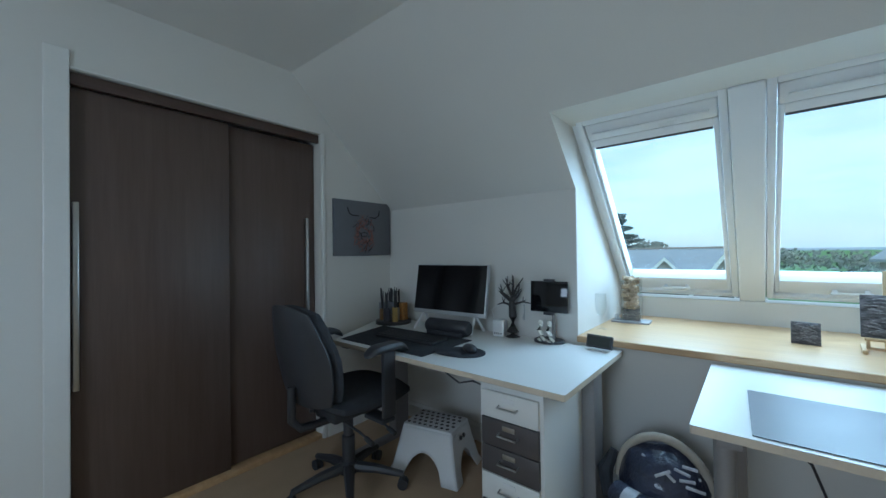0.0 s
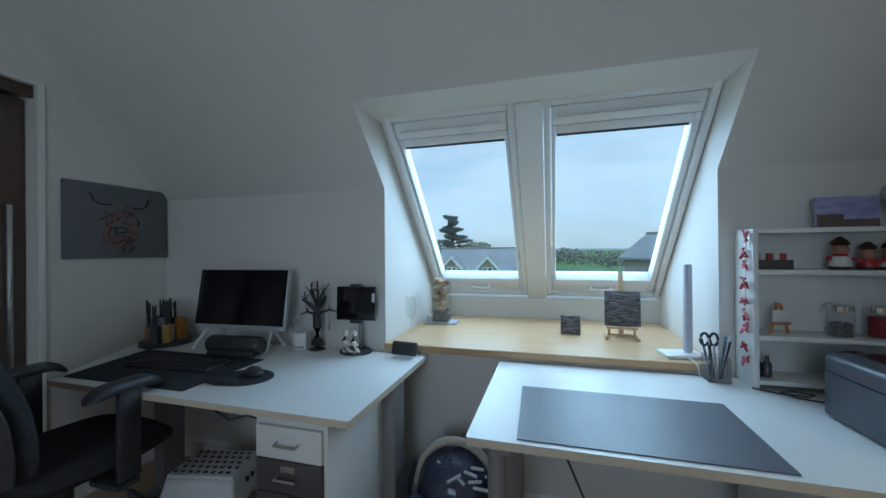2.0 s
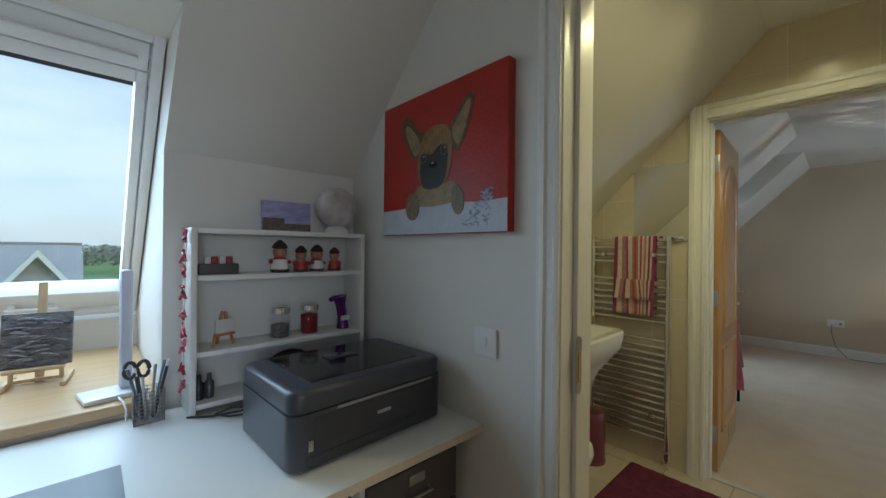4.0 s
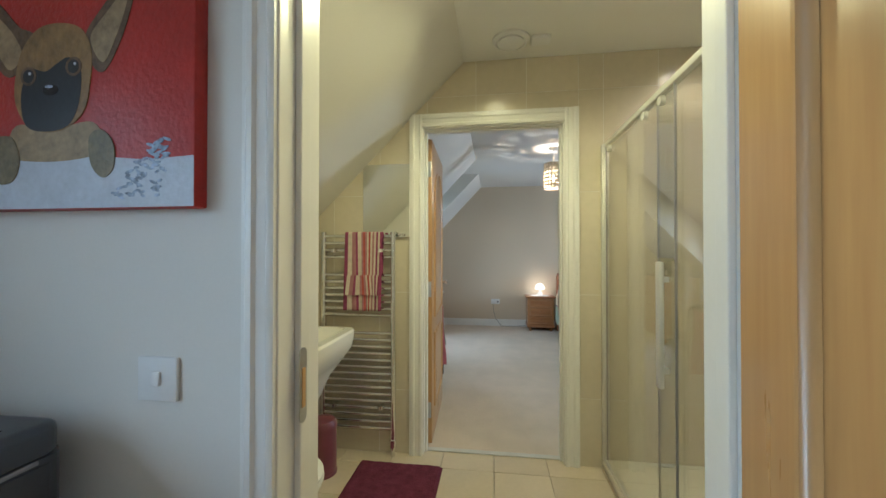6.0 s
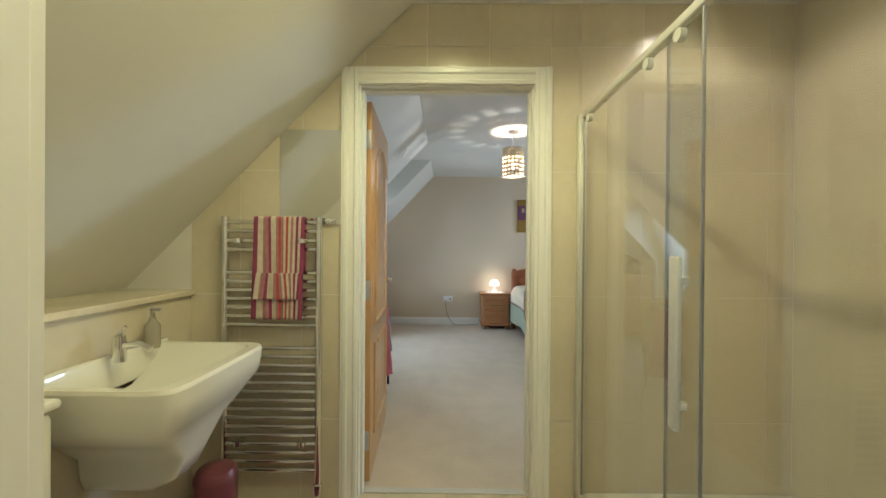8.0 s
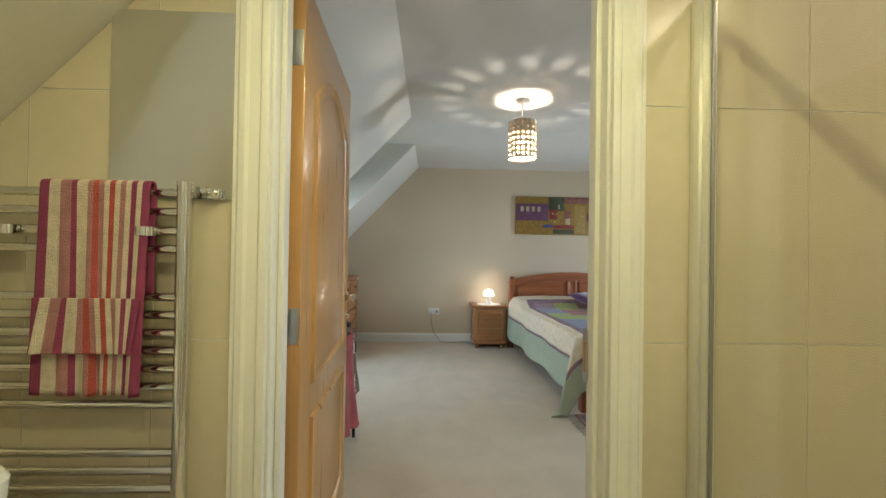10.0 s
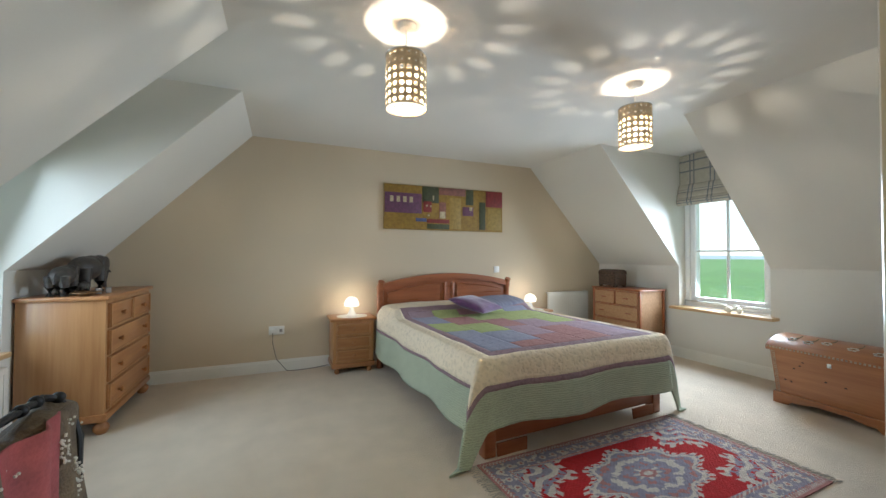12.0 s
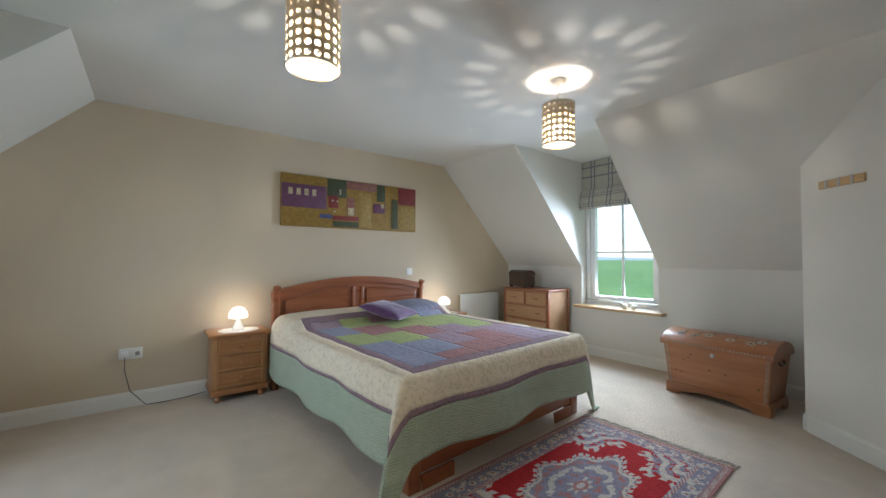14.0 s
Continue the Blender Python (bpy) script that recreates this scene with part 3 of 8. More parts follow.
# strike plates in the linings
for px, py, pz, s in ((XE + 0.06, D1[1] - 0.0145, 0.968, -1), (XR - 0.026, D2[0] + 0.0145, 0.938, 1)):
    k = thing("strike_plate", "steel strike plate let into the white lining", "strike plate", (px, py, pz))
    bm = B()
    prism(bm, [(0.014 * math.cos(a), (0.062 if math.sin(a) >= 0 else -0.062) + 0.014 * math.sin(a)) for a in (2 * math.pi * i / 20 for i in range(20))], 1, 0, s * 0.003)
    part("plate", bm, STEEL, k)
    bm = B(); box(bm, -0.006, min(s * 0.003, s * 0.0045), -0.045, 0.006, max(s * 0.003, s * 0.0045), 0.035)
    part("latch_hole", bm, OAK, k)

# ---- wardrobe ----
wd = thing("sliding_wardrobe", "built-in wardrobe with two dark wenge sliding doors", "wardrobe", (XW, (W0 + W1) / 2, 0))
YM = (W0 + W1) / 2
for y0, y1, x, hy in ((W0 + 0.004, 1.0, -0.04, 0.365), (0.965, W1 - 0.004, -0.075, 1.497)):
    bm = B(); box(bm, x - 0.026, y0 - YM, 0.032, x, y1 - YM, 2.0, 0.002)
    dr = part("door", bm, WENGE, wd, "flush dark wenge sliding door")
    bm = B(); box(bm, x + 0.0005, hy - 0.011 - YM, 0.66, x + 0.024, hy + 0.011 - YM, 1.49, 0.004)
    part("handle", bm, STEEL, dr, "long brushed steel bar handle")
bm = B(); box(bm, -0.036, W0 + 0.002 - YM, 2.004, -0.012, W1 - 0.002 - YM, 2.058, 0.002); box(bm, -0.1, W0 + 0.002 - YM, 2.03, -0.04, W1 - 0.002 - YM, 2.056)
part("pelmet", bm, wood("wenge_pelmet", (0.095, 0.060, 0.046), (0.060, 0.036, 0.026), 1, 0.4), wd, "dark brown pelmet over the track")
bm = B(); box(bm, -0.115, W0 + 0.002 - YM, 0.0, -0.004, W1 - 0.002 - YM, 0.03, 0.003)
part("bottom_track", bm, OAK_Y, wd, "oak floor track")
for y0, y1, t in ((W0 - 0.082, W0 - 0.002, 0.018), (W1 + 0.002, W1 + 0.03, 0.012)):
    bm = B(); box(bm, XW, y0, 0, XW + t, y1, WZ + (0.08 if y1 < 1 else 0.012), 0.004)
    structure("trim_wardrobe_side", bm, TRIM, "white painted wardrobe surround", "trim")
bm = B(); box(bm, XW, W0 - 0.001, WZ + 0.001, XW + 0.012, W1 + 0.001, WZ + 0.012, 0.003)
structure("trim_wardrobe_head", bm, TRIM, "thin white strip over the wardrobe", "trim")

# ---- desks ----
DZ = 0.735


def desk_top(outline, parent):
    bm = B(); prism(bm, outline, 2, DZ - 0.024, DZ - 0.001)
    bmesh.ops.bevel(bm, geom=[e for e in bm.edges if abs(e.verts[0].co.z - e.verts[1].co.z) > 0.01], offset=0.008, segments=3, affect="EDGES", profile=0.5)
    part("edge_band", bm, EDGE, parent, "beech edge band")
    bm = B(); prism(bm, outline, 2, DZ - 0.002, DZ)
    bmesh.ops.bevel(bm, geom=[e for e in bm.edges if abs(e.verts[0].co.z - e.verts[1].co.z) > 0.001], offset=0.008, segments=3, affect="EDGES", profile=0.5)
    part("tabletop", bm, WHITE_LAM, parent, "white laminate top")


desk = thing("desk", "white laminate desk on grey steel legs against the wall", "desk", group="desks")
desk_top([(-0.36, 1.410), (-0.36, 2.178), (-2.06, 2.178), (-2.06, 1.98), (-1.78, 1.425)], desk)
for lx in (-0.44, -1.74):
    bm = B(); box(bm, lx - 0.035, 1.86, 0.02, lx + 0.035, 1.98, DZ - 0.026, 0.006); box(bm, lx - 0.03, 1.50, 0.0, lx + 0.03, 2.12, 0.03, 0.008); box(bm, lx - 0.03, 1.48, DZ - 0.055, lx + 0.03, 2.14, DZ - 0.026, 0.003)
    part("leg", bm, GREY_METAL, desk, "grey steel cantilever leg")
bm = B(); box(bm, -1.70, 1.975, DZ - 0.10, -0.48, 2.0, DZ - 0.026, 0.003)
part("beam", bm, GREY_METAL, desk)
bm = B(); tube(bm, [(-0.95, 1.45, DZ - 0.03), (-0.86, 1.452, DZ - 0.07), (-0.79, 1.46, DZ - 0.05), (-0.76, 1.47, DZ - 0.06), (-0.80, 1.9, DZ - 0.2)], 0.004, 6)
part("cable", bm, BLACK_PL, desk, "black cable looped under the top")
desk2 = thing("desk", "white laminate desk with beech edging under the window", "desk", group="desks")
desk_top([(1.628, 1.402), (1.628, 2.163), (0.008, 2.163), (0.008, 1.412)], desk2)
for lx in (0.10, 1.60):
    bm = B(); box(bm, lx - 0.03, 1.80, 0.02, lx + 0.03, 1.92, DZ - 0.026, 0.006); box(bm, lx - 0.03, 1.46, 0.0, lx + 0.03, 2.12, 0.03, 0.008); box(bm, lx - 0.03, 1.44, DZ - 0.055, lx + 0.03, 2.12, DZ - 0.026, 0.003)
    part("leg", bm, GREY_METAL, desk2, "grey steel leg")
bm = B(); lathe(bm, [(0.028, 0.03), (0.028, DZ - 0.026)], (0.085, 1.50, 0), 20); part("leg_tube", bm, GREY_METAL, desk2, "round grey steel leg")
bm = B(); tube(bm, [(0.22, 1.55, DZ - 0.03), (0.28, 1.62, 0.62), (0.36, 1.8, 0.35), (0.5, 2.0, 0.02)], 0.004, 6); tube(bm, [(0.10, 1.45, DZ - 0.03), (0.12, 1.445, DZ - 0.05), (0.14, 1.45, DZ - 0.03)], 0.003, 6)
part("cable", bm, BLACK_PL, desk2, "black cable hanging under the top")


def drawer_unit(at, label, fronts, w=0.30, d=0.50):
    u = thing("drawer_unit", label, "drawers", at, group="drawer units")
    z1 = 0.692
    bm = B(); box(bm, -w / 2, 0.018, 0.05, w / 2, d, z1, 0.003)
    part("body", bm, WHITE_LAM, u, "white laminate carcass")
    z = z1 - 0.02
    for hgt, mat, lab in fronts:
        bm = B(); box(bm, -w / 2 + 0.014, -0.0, z - hgt + 0.004, w / 2 - 0.014, 0.017, z, 0.003)
        f = part("drawer", bm, mat, u, lab)
        bm = B(); zc = z - hgt * 0.45
        tube(bm, [(-0.042, 0.0, zc), (-0.042, -0.02, zc - 0.004), (0.042, -0.02, zc - 0.004), (0.042, 0.0, zc)], 0.004, 8)
        part("handle", bm, STEEL, f, "steel bow handle")
        bm = B(); box(bm, -0.028, -0.003, z - hgt * 0.32, 0.028, 0.0, z - hgt * 0.14, 0.001)
        part("label_holder", bm, STEEL if mat is GREY_LAM else WHITE_PL, f)
        z -= hgt
    for cx in (-w / 2 + 0.04, w / 2 - 0.04):
        for cy in (0.06, d - 0.04):
            bm = B(); tube(bm, [(cx - 0.01, cy, 0.025), (cx + 0.01, cy, 0.025)], 0.025, 12); box(bm, cx - 0.006, cy - 0.006, 0.02, cx + 0.006, cy + 0.006, 0.05)
            part("castor", bm, BLACK_PL, u)
    return u


WG = [(0.113, WHITE_LAM, "white drawer front"), (0.113, GREY_LAM, "dark grey drawer front"), (0.113, GREY_LAM, "dark grey drawer front"), (0.113, WHITE_LAM, "white drawer front"), (0.113, GREY_LAM, "dark grey drawer front")]
drawer_unit((-0.605, 1.438, 0), "drawer unit with white and dark grey fronts under the desk", WG, 0.285)
drawer_unit((1.045, 1.45, 0), "drawer unit with dark grey fronts under the desk", [(0.15, GREY_LAM, "dark grey drawer front")] * 4, 0.34)
drawer_unit((1.40, 1.45, 0), "drawer unit with dark grey fronts beside another", [(0.15, GREY_LAM, "dark grey drawer front")] * 4, 0.34)


def flat_pad(name, label, category, outline, z, t, mat, bevel=0.015, at=(0, 0, 0)):
    bm = B(); prism(bm, outline, 2, 0, t)
    bmesh.ops.bevel(bm, geom=[e for e in bm.edges if abs(e.verts[0].co.z - e.verts[1].co.z) > t / 2], offset=bevel, segments=3, affect="EDGES", profile=0.5)
    return single(name, bm, mat, label, category, (at[0], at[1], z))


flat_pad("desk_mat", "large grey desk mat lying on the white desk", "desk mat", [(0.15, 1.432), (0.795, 1.432), (0.795, 1.847), (0.135, 1.847)], DZ + 0.0005, 0.003, GREY_MAT, 0.004)
flat_pad("desk_mat", "black desk mat under the keyboard", "desk mat", [(-1.76, 1.47), (-1.10, 1.47), (-1.10, 1.895), (-1.86, 1.895)], DZ + 0.0005, 0.003, BLACK_FAB, 0.004)

# ---- office chair ----
CH = (-1.525, 1.345)
chair = thing("office_chair", "black fabric swivel chair with armrests on castors", "chair", (*CH, 0), 89)
for k in range(5):
    a = radians(72 * k + 20)
    c, s = math.cos(a), math.sin(a)
    bm = B(); tube(bm, [(0.03 * c, 0.03 * s, 0.115), (0.15 * c, 0.15 * s, 0.105), (0.29 * c, 0.29 * s, 0.075)], 0.02, 8, radii=[0.030, 0.024, 0.016])
    part("base_arm", bm, BLACK_PL, chair)
    bm = B()
    for q in (-0.014, 0.014):
        o = Vector((-s * q, c * q, 0))
        p = Vector((0.29 * c, 0.29 * s, 0.028))
        tube(bm, [p + o * 0.5, p + o * 1.5], 0.028, 14)
    tube(bm, [(0.29 * c, 0.29 * s, 0.03), (0.29 * c, 0.29 * s, 0.08)], 0.008, 8)
    part("castor", bm, BLACK_PL, chair)
bm = B(); lathe(bm, [(0.045, 0.085), (0.045, 0.14), (0.034, 0.15), (0.034, 0.28), (0.026, 0.285), (0.026, 0.40)], seg=18)
part("gas_column", bm, BLACK_PL, chair)
bm = B(); box(bm, -0.14, -0.09, 0.40, 0.12, 0.09, 0.455, 0.012)
part("mechanism", bm, BLACK_PL, chair)
for sx, sy in ((0.06, -0.10), (-0.08, -0.10), (-0.06, 0.10)):
    bm = B(); tube(bm, [(sx, sy * 0.6, 0.40), (sx + 0.01, sy * 2.0, 0.375), (sx + 0.01, sy * 2.5, 0.36)], 0.006, 8); tube(bm, [(sx + 0.01, sy * 2.4, 0.362), (sx + 0.012, sy * 2.9, 0.345)], 0.012, 8)
    part("lever", bm, BLACK_PL, chair)


def cushion(bm, sx, sy, sz, m, puff=0.4, n=14):
    """A rounded pad, its top slightly domed."""
    rows = []
    for iz, z in ((0, -1), (1, 1)):
        g = []
        for i in range(n + 1):
            for j in range(n + 1):
                u, v = 2 * i / n - 1, 2 * j / n - 1
                x = u * math.sqrt(1 - 0.28 * v * v); y = v * math.sqrt(1 - 0.28 * u * u)
                e = (1 - u ** 6) * (1 - v ** 6)
                g.append(bm.verts.new(m @ Vector((x * sx, y * sy, z * sz * (0.25 + 0.75 * e ** 0.5) * (1 + puff * 0.2 * (1 - u * u) * (1 - v * v))))))
        rows.append(g)
    f = []
    for g, flip in ((rows[0], True), (rows[1], False)):
        for i in range(n):
            for j in range(n):
                q = (g[i * (n + 1) + j], g[(i + 1) * (n + 1) + j], g[(i + 1) * (n + 1) + j + 1], g[i * (n + 1) + j + 1])
                f.append(bm.faces.new(q[::-1] if flip else q))
    rim = [i * (n + 1) for i in range(n + 1)] + [n * (n + 1) + j for j in range(1, n + 1)] + [i * (n + 1) + n for i in range(n - 1, -1, -1)] + list(range(n - 1, 0, -1))
    for a, b in zip(rim, rim[1:] + rim[:1]):
        f.append(bm.faces.new((rows[0][a], rows[0][b], rows[1][b], rows[1][a])))
    bmesh.ops.recalc_face_normals(bm, faces=f)
    return bm


bm = B(); cushion(bm, 0.245, 0.245, 0.045, Matrix.Translation((0.05, 0, 0.50)))
part("seat", bm, BLACK_FAB, chair, "black fabric seat")
bm = B(); cushion(bm, 0.22, 0.245, 0.045, Matrix.Identity(4), 0.8)
for v in bm.verts:
    x, y, z = v.co
    w = 1.0 - 0.26 * max(0, x / 0.22)
    v.co = Vector((-0.265 + z - 0.10 * (x / 0.22) * 0.5 + 0.8 * y * y, y * w, 0.765 + x * 1.1))
bmesh.ops.recalc_face_normals(bm, faces=bm.faces)
part("backrest", bm, BLACK_FAB, chair, "high black fabric backrest")
bm = B(); cushion(bm, 0.225, 0.25, 0.012, Matrix.Identity(4), 0.2)
for v in bm.verts:
    x, y, z = v.co
    w = 1.0 - 0.26 * max(0, x / 0.22)
    v.co = Vector((-0.315 + z - 0.10 * (x / 0.22) * 0.5 + 0.8 * y * y, y * w, 0.765 + x * 1.1))
bmesh.ops.recalc_face_normals(bm, faces=bm.faces)
part("back_shell", bm, BLACK_PL, chair, "black plastic back shell")
bm = B(); tube(bm, [(-0.10, 0, 0.40), (-0.27, 0, 0.41), (-0.315, 0, 0.46), (-0.315, 0, 0.62)], 0.02, 10)
part("back_bar", bm, BLACK_PL, chair)
for s in (-1, 1):
    bm = B(); box(bm, 0.0, s * 0.285 - 0.012, 0.44, 0.075, s * 0.285 + 0.012, 0.765, 0.006); box(bm, -0.01, min(s * 0.15, s * 0.295), 0.415, 0.07, max(s * 0.15, s * 0.295), 0.435, 0.004)
    part("arm_post", bm, BLACK_PL, chair)
    bm = B(); cushion(bm, 0.13, 0.042, 0.018, Matrix.Translation((0.03, s * 0.285, 0.785)), 0.5, 10)
    for v in bm.verts:
        v.co.z -= 2.2 * max(0, v.co.x - 0.08) ** 2 * 3 + 2.0 * max(0, -0.02 - v.co.x) ** 2 * 2
    part("armrest", bm, BLACK_PL, chair, "padded black armrest")

# ---- step stool ----
stool = thing("step_stool", "white plastic step stool with a dotted anti-slip top", "stool", (-1.30, 1.80, 0), 12)
H0, TX, TY, BX, BY = 0.262, 0.15, 0.105, 0.205, 0.165


def stool_side(ax, sign):
    """One slanted wall of the stool, its foot cut out as an arch between two feet."""
    bm, n, rows = B(), 28, 7
    grid = []
    for i in range(n + 1):
        u = -1 + 2 * i / n
        low = 0.13 * math.sqrt(1 - (u / 0.56) ** 2) if abs(u) < 0.56 else 0.0
        col = []
        for k in range(rows + 1):
            z = low + (H0 - 0.012 - low) * k / rows
            q = 1 - z / H0
            flare = 0.012 * max(0.0, 1 - z / 0.03) * (1 if abs(u) > 0.56 else 0)
            hx, hy = TX + (BX - TX) * q + flare, TY + (BY - TY) * q + flare
            col.append(bm.verts.new((sign * hx, u * hy, z) if ax == 0 else (u * hx, sign * hy, z)))
        grid.append(col)
    for i in range(n):
        for k in range(rows):
            bm.faces.new((grid[i][k], grid[i + 1][k], grid[i + 1][k + 1], grid[i][k + 1]))
    ob = part("side", bm, WHITE_PL, stool, smooth=60)
    sol = ob.modifiers.new("thickness", "SOLIDIFY"); sol.thickness, sol.offset = 0.006, 0.0


for ax_, sg_ in ((0, -1), (0, 1), (1, -1), (1, 1)):
    stool_side(ax_, sg_)
bm = B(); box(bm, -TX - 0.006, -TY - 0.006, H0 - 0.022, TX + 0.006, TY + 0.006, H0, 0.008)
part("top", bm, WHITE_PL, stool)
for i in range(8):
    for j in range(5):
        bm = B(); lathe(bm, [(0.010, 0), (0.010, 0.002), (0.008, 0.003)], (-0.125 + 0.0357 * i + (0.008 if j % 2 else -0.008), -0.082 + 0.041 * j, H0 - 0.0005), 10)
        part("dot", bm, BLACK_PL, stool)
for k in (-0.02, 0.02):
    bm = B(); tube(bm, [(TX + 0.012, k, 0.20), (TX + 0.024, k, 0.20)], 0.012, 12)
    part("hand_hole", bm, BLACK_PL, stool)

# ---- travel bag bundle under the window ----
bag = thing("baby_carrier_bundle", "navy checked bundle wrapped in clear film with a cream handle", "bag", (-0.15, 1.95, 0))
NAVY = material("navy_check", (0.040, 0.048, 0.095), 0.35, vary=0.3, scale=14, fine=60, bump=0.3, depth=0.01, Coat_Weight=0.5)
FILM = material("pale_fabric_patch", (0.60, 0.60, 0.64), 0.35, vary=0.12, scale=20, bump=0.2)
CREAM = material("cream_padding", (0.50, 0.44, 0.35), 0.7, vary=0.08, scale=20, bump=0.2)
bm = B(); box(bm, -0.18, -0.15, 0.0, 0.18, 0.17, 0.16, 0.02); part("tub", bm, WHITE_PL, bag, "white plastic tub")
bm = B(); ball(bm, (0, 0.0, 0.26), (0.175, 0.16, 0.165), 28, 18)
for v in bm.verts:
    v.co += 0.022 * noise.noise_vector(v.co * 9) + 0.01 * noise.noise_vector(v.co * 24)
part("bundle", bm, NAVY, bag)
bm = B(); tube(bm, [(-0.16, -0.14, 0.23), (-0.05, -0.19, 0.21), (0.08, -0.19, 0.22), (0.16, -0.13, 0.24)], 0.06, 12, radii=[0.045, 0.062, 0.062, 0.045])
part("roll", bm, NAVY, bag)
for x in (-0.11, 0.035):
    bm = B(); tube(bm, [(x, -0.18 - (0.02 if x > 0 else 0), 0.215), (x + 0.05, -0.188 - (0.01 if x > 0 else 0.005), 0.213)], 0.064, 14); part("patch", bm, FILM, bag, "pale check stripe")
bm = B(); tube(bm, [(0.175 * math.cos(a), -0.02, 0.24 + 0.21 * math.sin(a)) for a in (math.pi * k / 16 for k in range(17))], 0.018, 10); part("handle", bm, CREAM, bag, "padded cream handle")
bm = B()
for k in range(12):
    p = Vector((random.uniform(-0.13, 0.13), -0.10 + random.uniform(-0.05, 0.03), 0.33 + random.uniform(-0.03, 0.07)))
    tube(bm, [p, p + Vector((random.uniform(0.02, 0.07), random.uniform(-0.02, 0.02), random.uniform(-0.03, 0.03)))], 0.006, 6)
part("label_strips", bm, FILM, bag)
for s in (-1, 1):
    bm = B(); tube(bm, [(s * 0.19, -0.02, 0.34), (s * 0.225, -0.05, 0.26), (s * 0.20, -0.11, 0.17)], 0.028, 8, radii=[0.02, 0.035, 0.02]); part("side_strap", bm, BLACK_FAB, bag)

# ---- things on the first desk ----
mon = thing("monitor", "flat computer monitor with a silver frame on splayed feet", "monitor", (-1.385, 2.03, DZ), 3)
LEAN = Matrix.Translation((0, 0, 0.105)) @ pose(0, 0, 0, -10) @ Matrix.Translation((0, 0, -0.105))
bm = B(); box(bm, -0.284, -0.012, 0.105, 0.284, 0.02, 0.435, 0.006, LEAN); part("housing", bm, material("silver_plastic", (0.55, 0.56, 0.57), 0.35, 0.3, vary=0.02), mon)
bm = B(); box(bm, -0.277, -0.0145, 0.130, 0.277, -0.0125, 0.428, 0, LEAN); part("screen", bm, BLACK_GLOSS, mon, "black glossy screen")
for s in (-1, 1):
    bm = B(); tube(bm, [(s * 0.20, 0.01, 0.115), (s * 0.225, -0.075, 0.008)], 0.008, 8); tube(bm, [(s * 0.20, 0.012, 0.115), (s * 0.222, 0.085, 0.008)], 0.008, 8)
    part("foot", bm, WHITE_PL, mon, "splayed foot")
spk = thing("soundbar", "black rounded desktop speaker in front of the monitor", "speaker", (-1.30, 1.925, DZ + 0.0035), 3)
bm = B(); tube(bm, [(-0.155, 0, 0.05), (-0.14, 0, 0.05), (0.14, 0, 0.05), (0.155, 0, 0.05)], 0.05, 20, radii=[0.036, 0.046, 0.046, 0.036])
part("body", bm, BLACK_PL, spk)
bm = B(); box(bm, -0.13, -0.055, 0.0, 0.13, 0.0, 0.03, 0.008); part("base", bm, BLACK_PL, spk)
kb = thing("keyboard", "black computer keyboard on a desk mat", "keyboard", (-1.42, 1.72, DZ + 0.0035), 4)
bm = B(); box(bm, -0.22, -0.075, 0.0, 0.22, 0.075, 0.014, 0.004); part("case", bm, BLACK_PL, kb)
KEY = material("key_black", (0.022, 0.023, 0.025), 0.5, vary=0.1)
km = None
for r in range(5):
    for c in range(15):
        if km is None:
            bm = B(); box(bm, -0.0115, -0.0115, 0, 0.0115, 0.0115, 0.006, 0.0015, seg=1); km = mesh_of("key", bm, KEY)
        ob = new("key", km); ob.parent = kb; ob.location = (-0.20 + 0.0285 * c, -0.056 + 0.028 * r, 0.0142)
mp = thing("mouse_mat", "black mouse mat with a gel wrist rest", "mouse mat", (-0.985, 1.66, DZ))
bm = B(); lathe(bm, [(0.115, 0), (0.115, 0.005), (0.11, 0.006)], seg=32, scale=(1.0, 0.85)); part("pad", bm, BLACK_FAB, mp)
bm = B(); ball(bm, (-0.05, -0.075, 0.008), (0.085, 0.035, 0.014), 18, 10); part("wrist_rest", bm, BLACK_FAB, mp)
ms = single("computer_mouse", ball(B(), (0, 0, 0.012), (0.032, 0.055, 0.022), 18, 12), BLACK_PL, "small black wireless mouse on its mat", "mouse", (-0.965, 1.685, DZ + 0.007), 60)
org = thing("pen_organiser", "round black desk organiser full of pens and ink bottles", "organiser", (-1.90, 2.03, DZ))
bm = B(); lathe(bm, [(0.13, 0), (0.13, 0.022), (0.122, 0.026)], seg=30); part("turntable", bm, BLACK_PL, org)
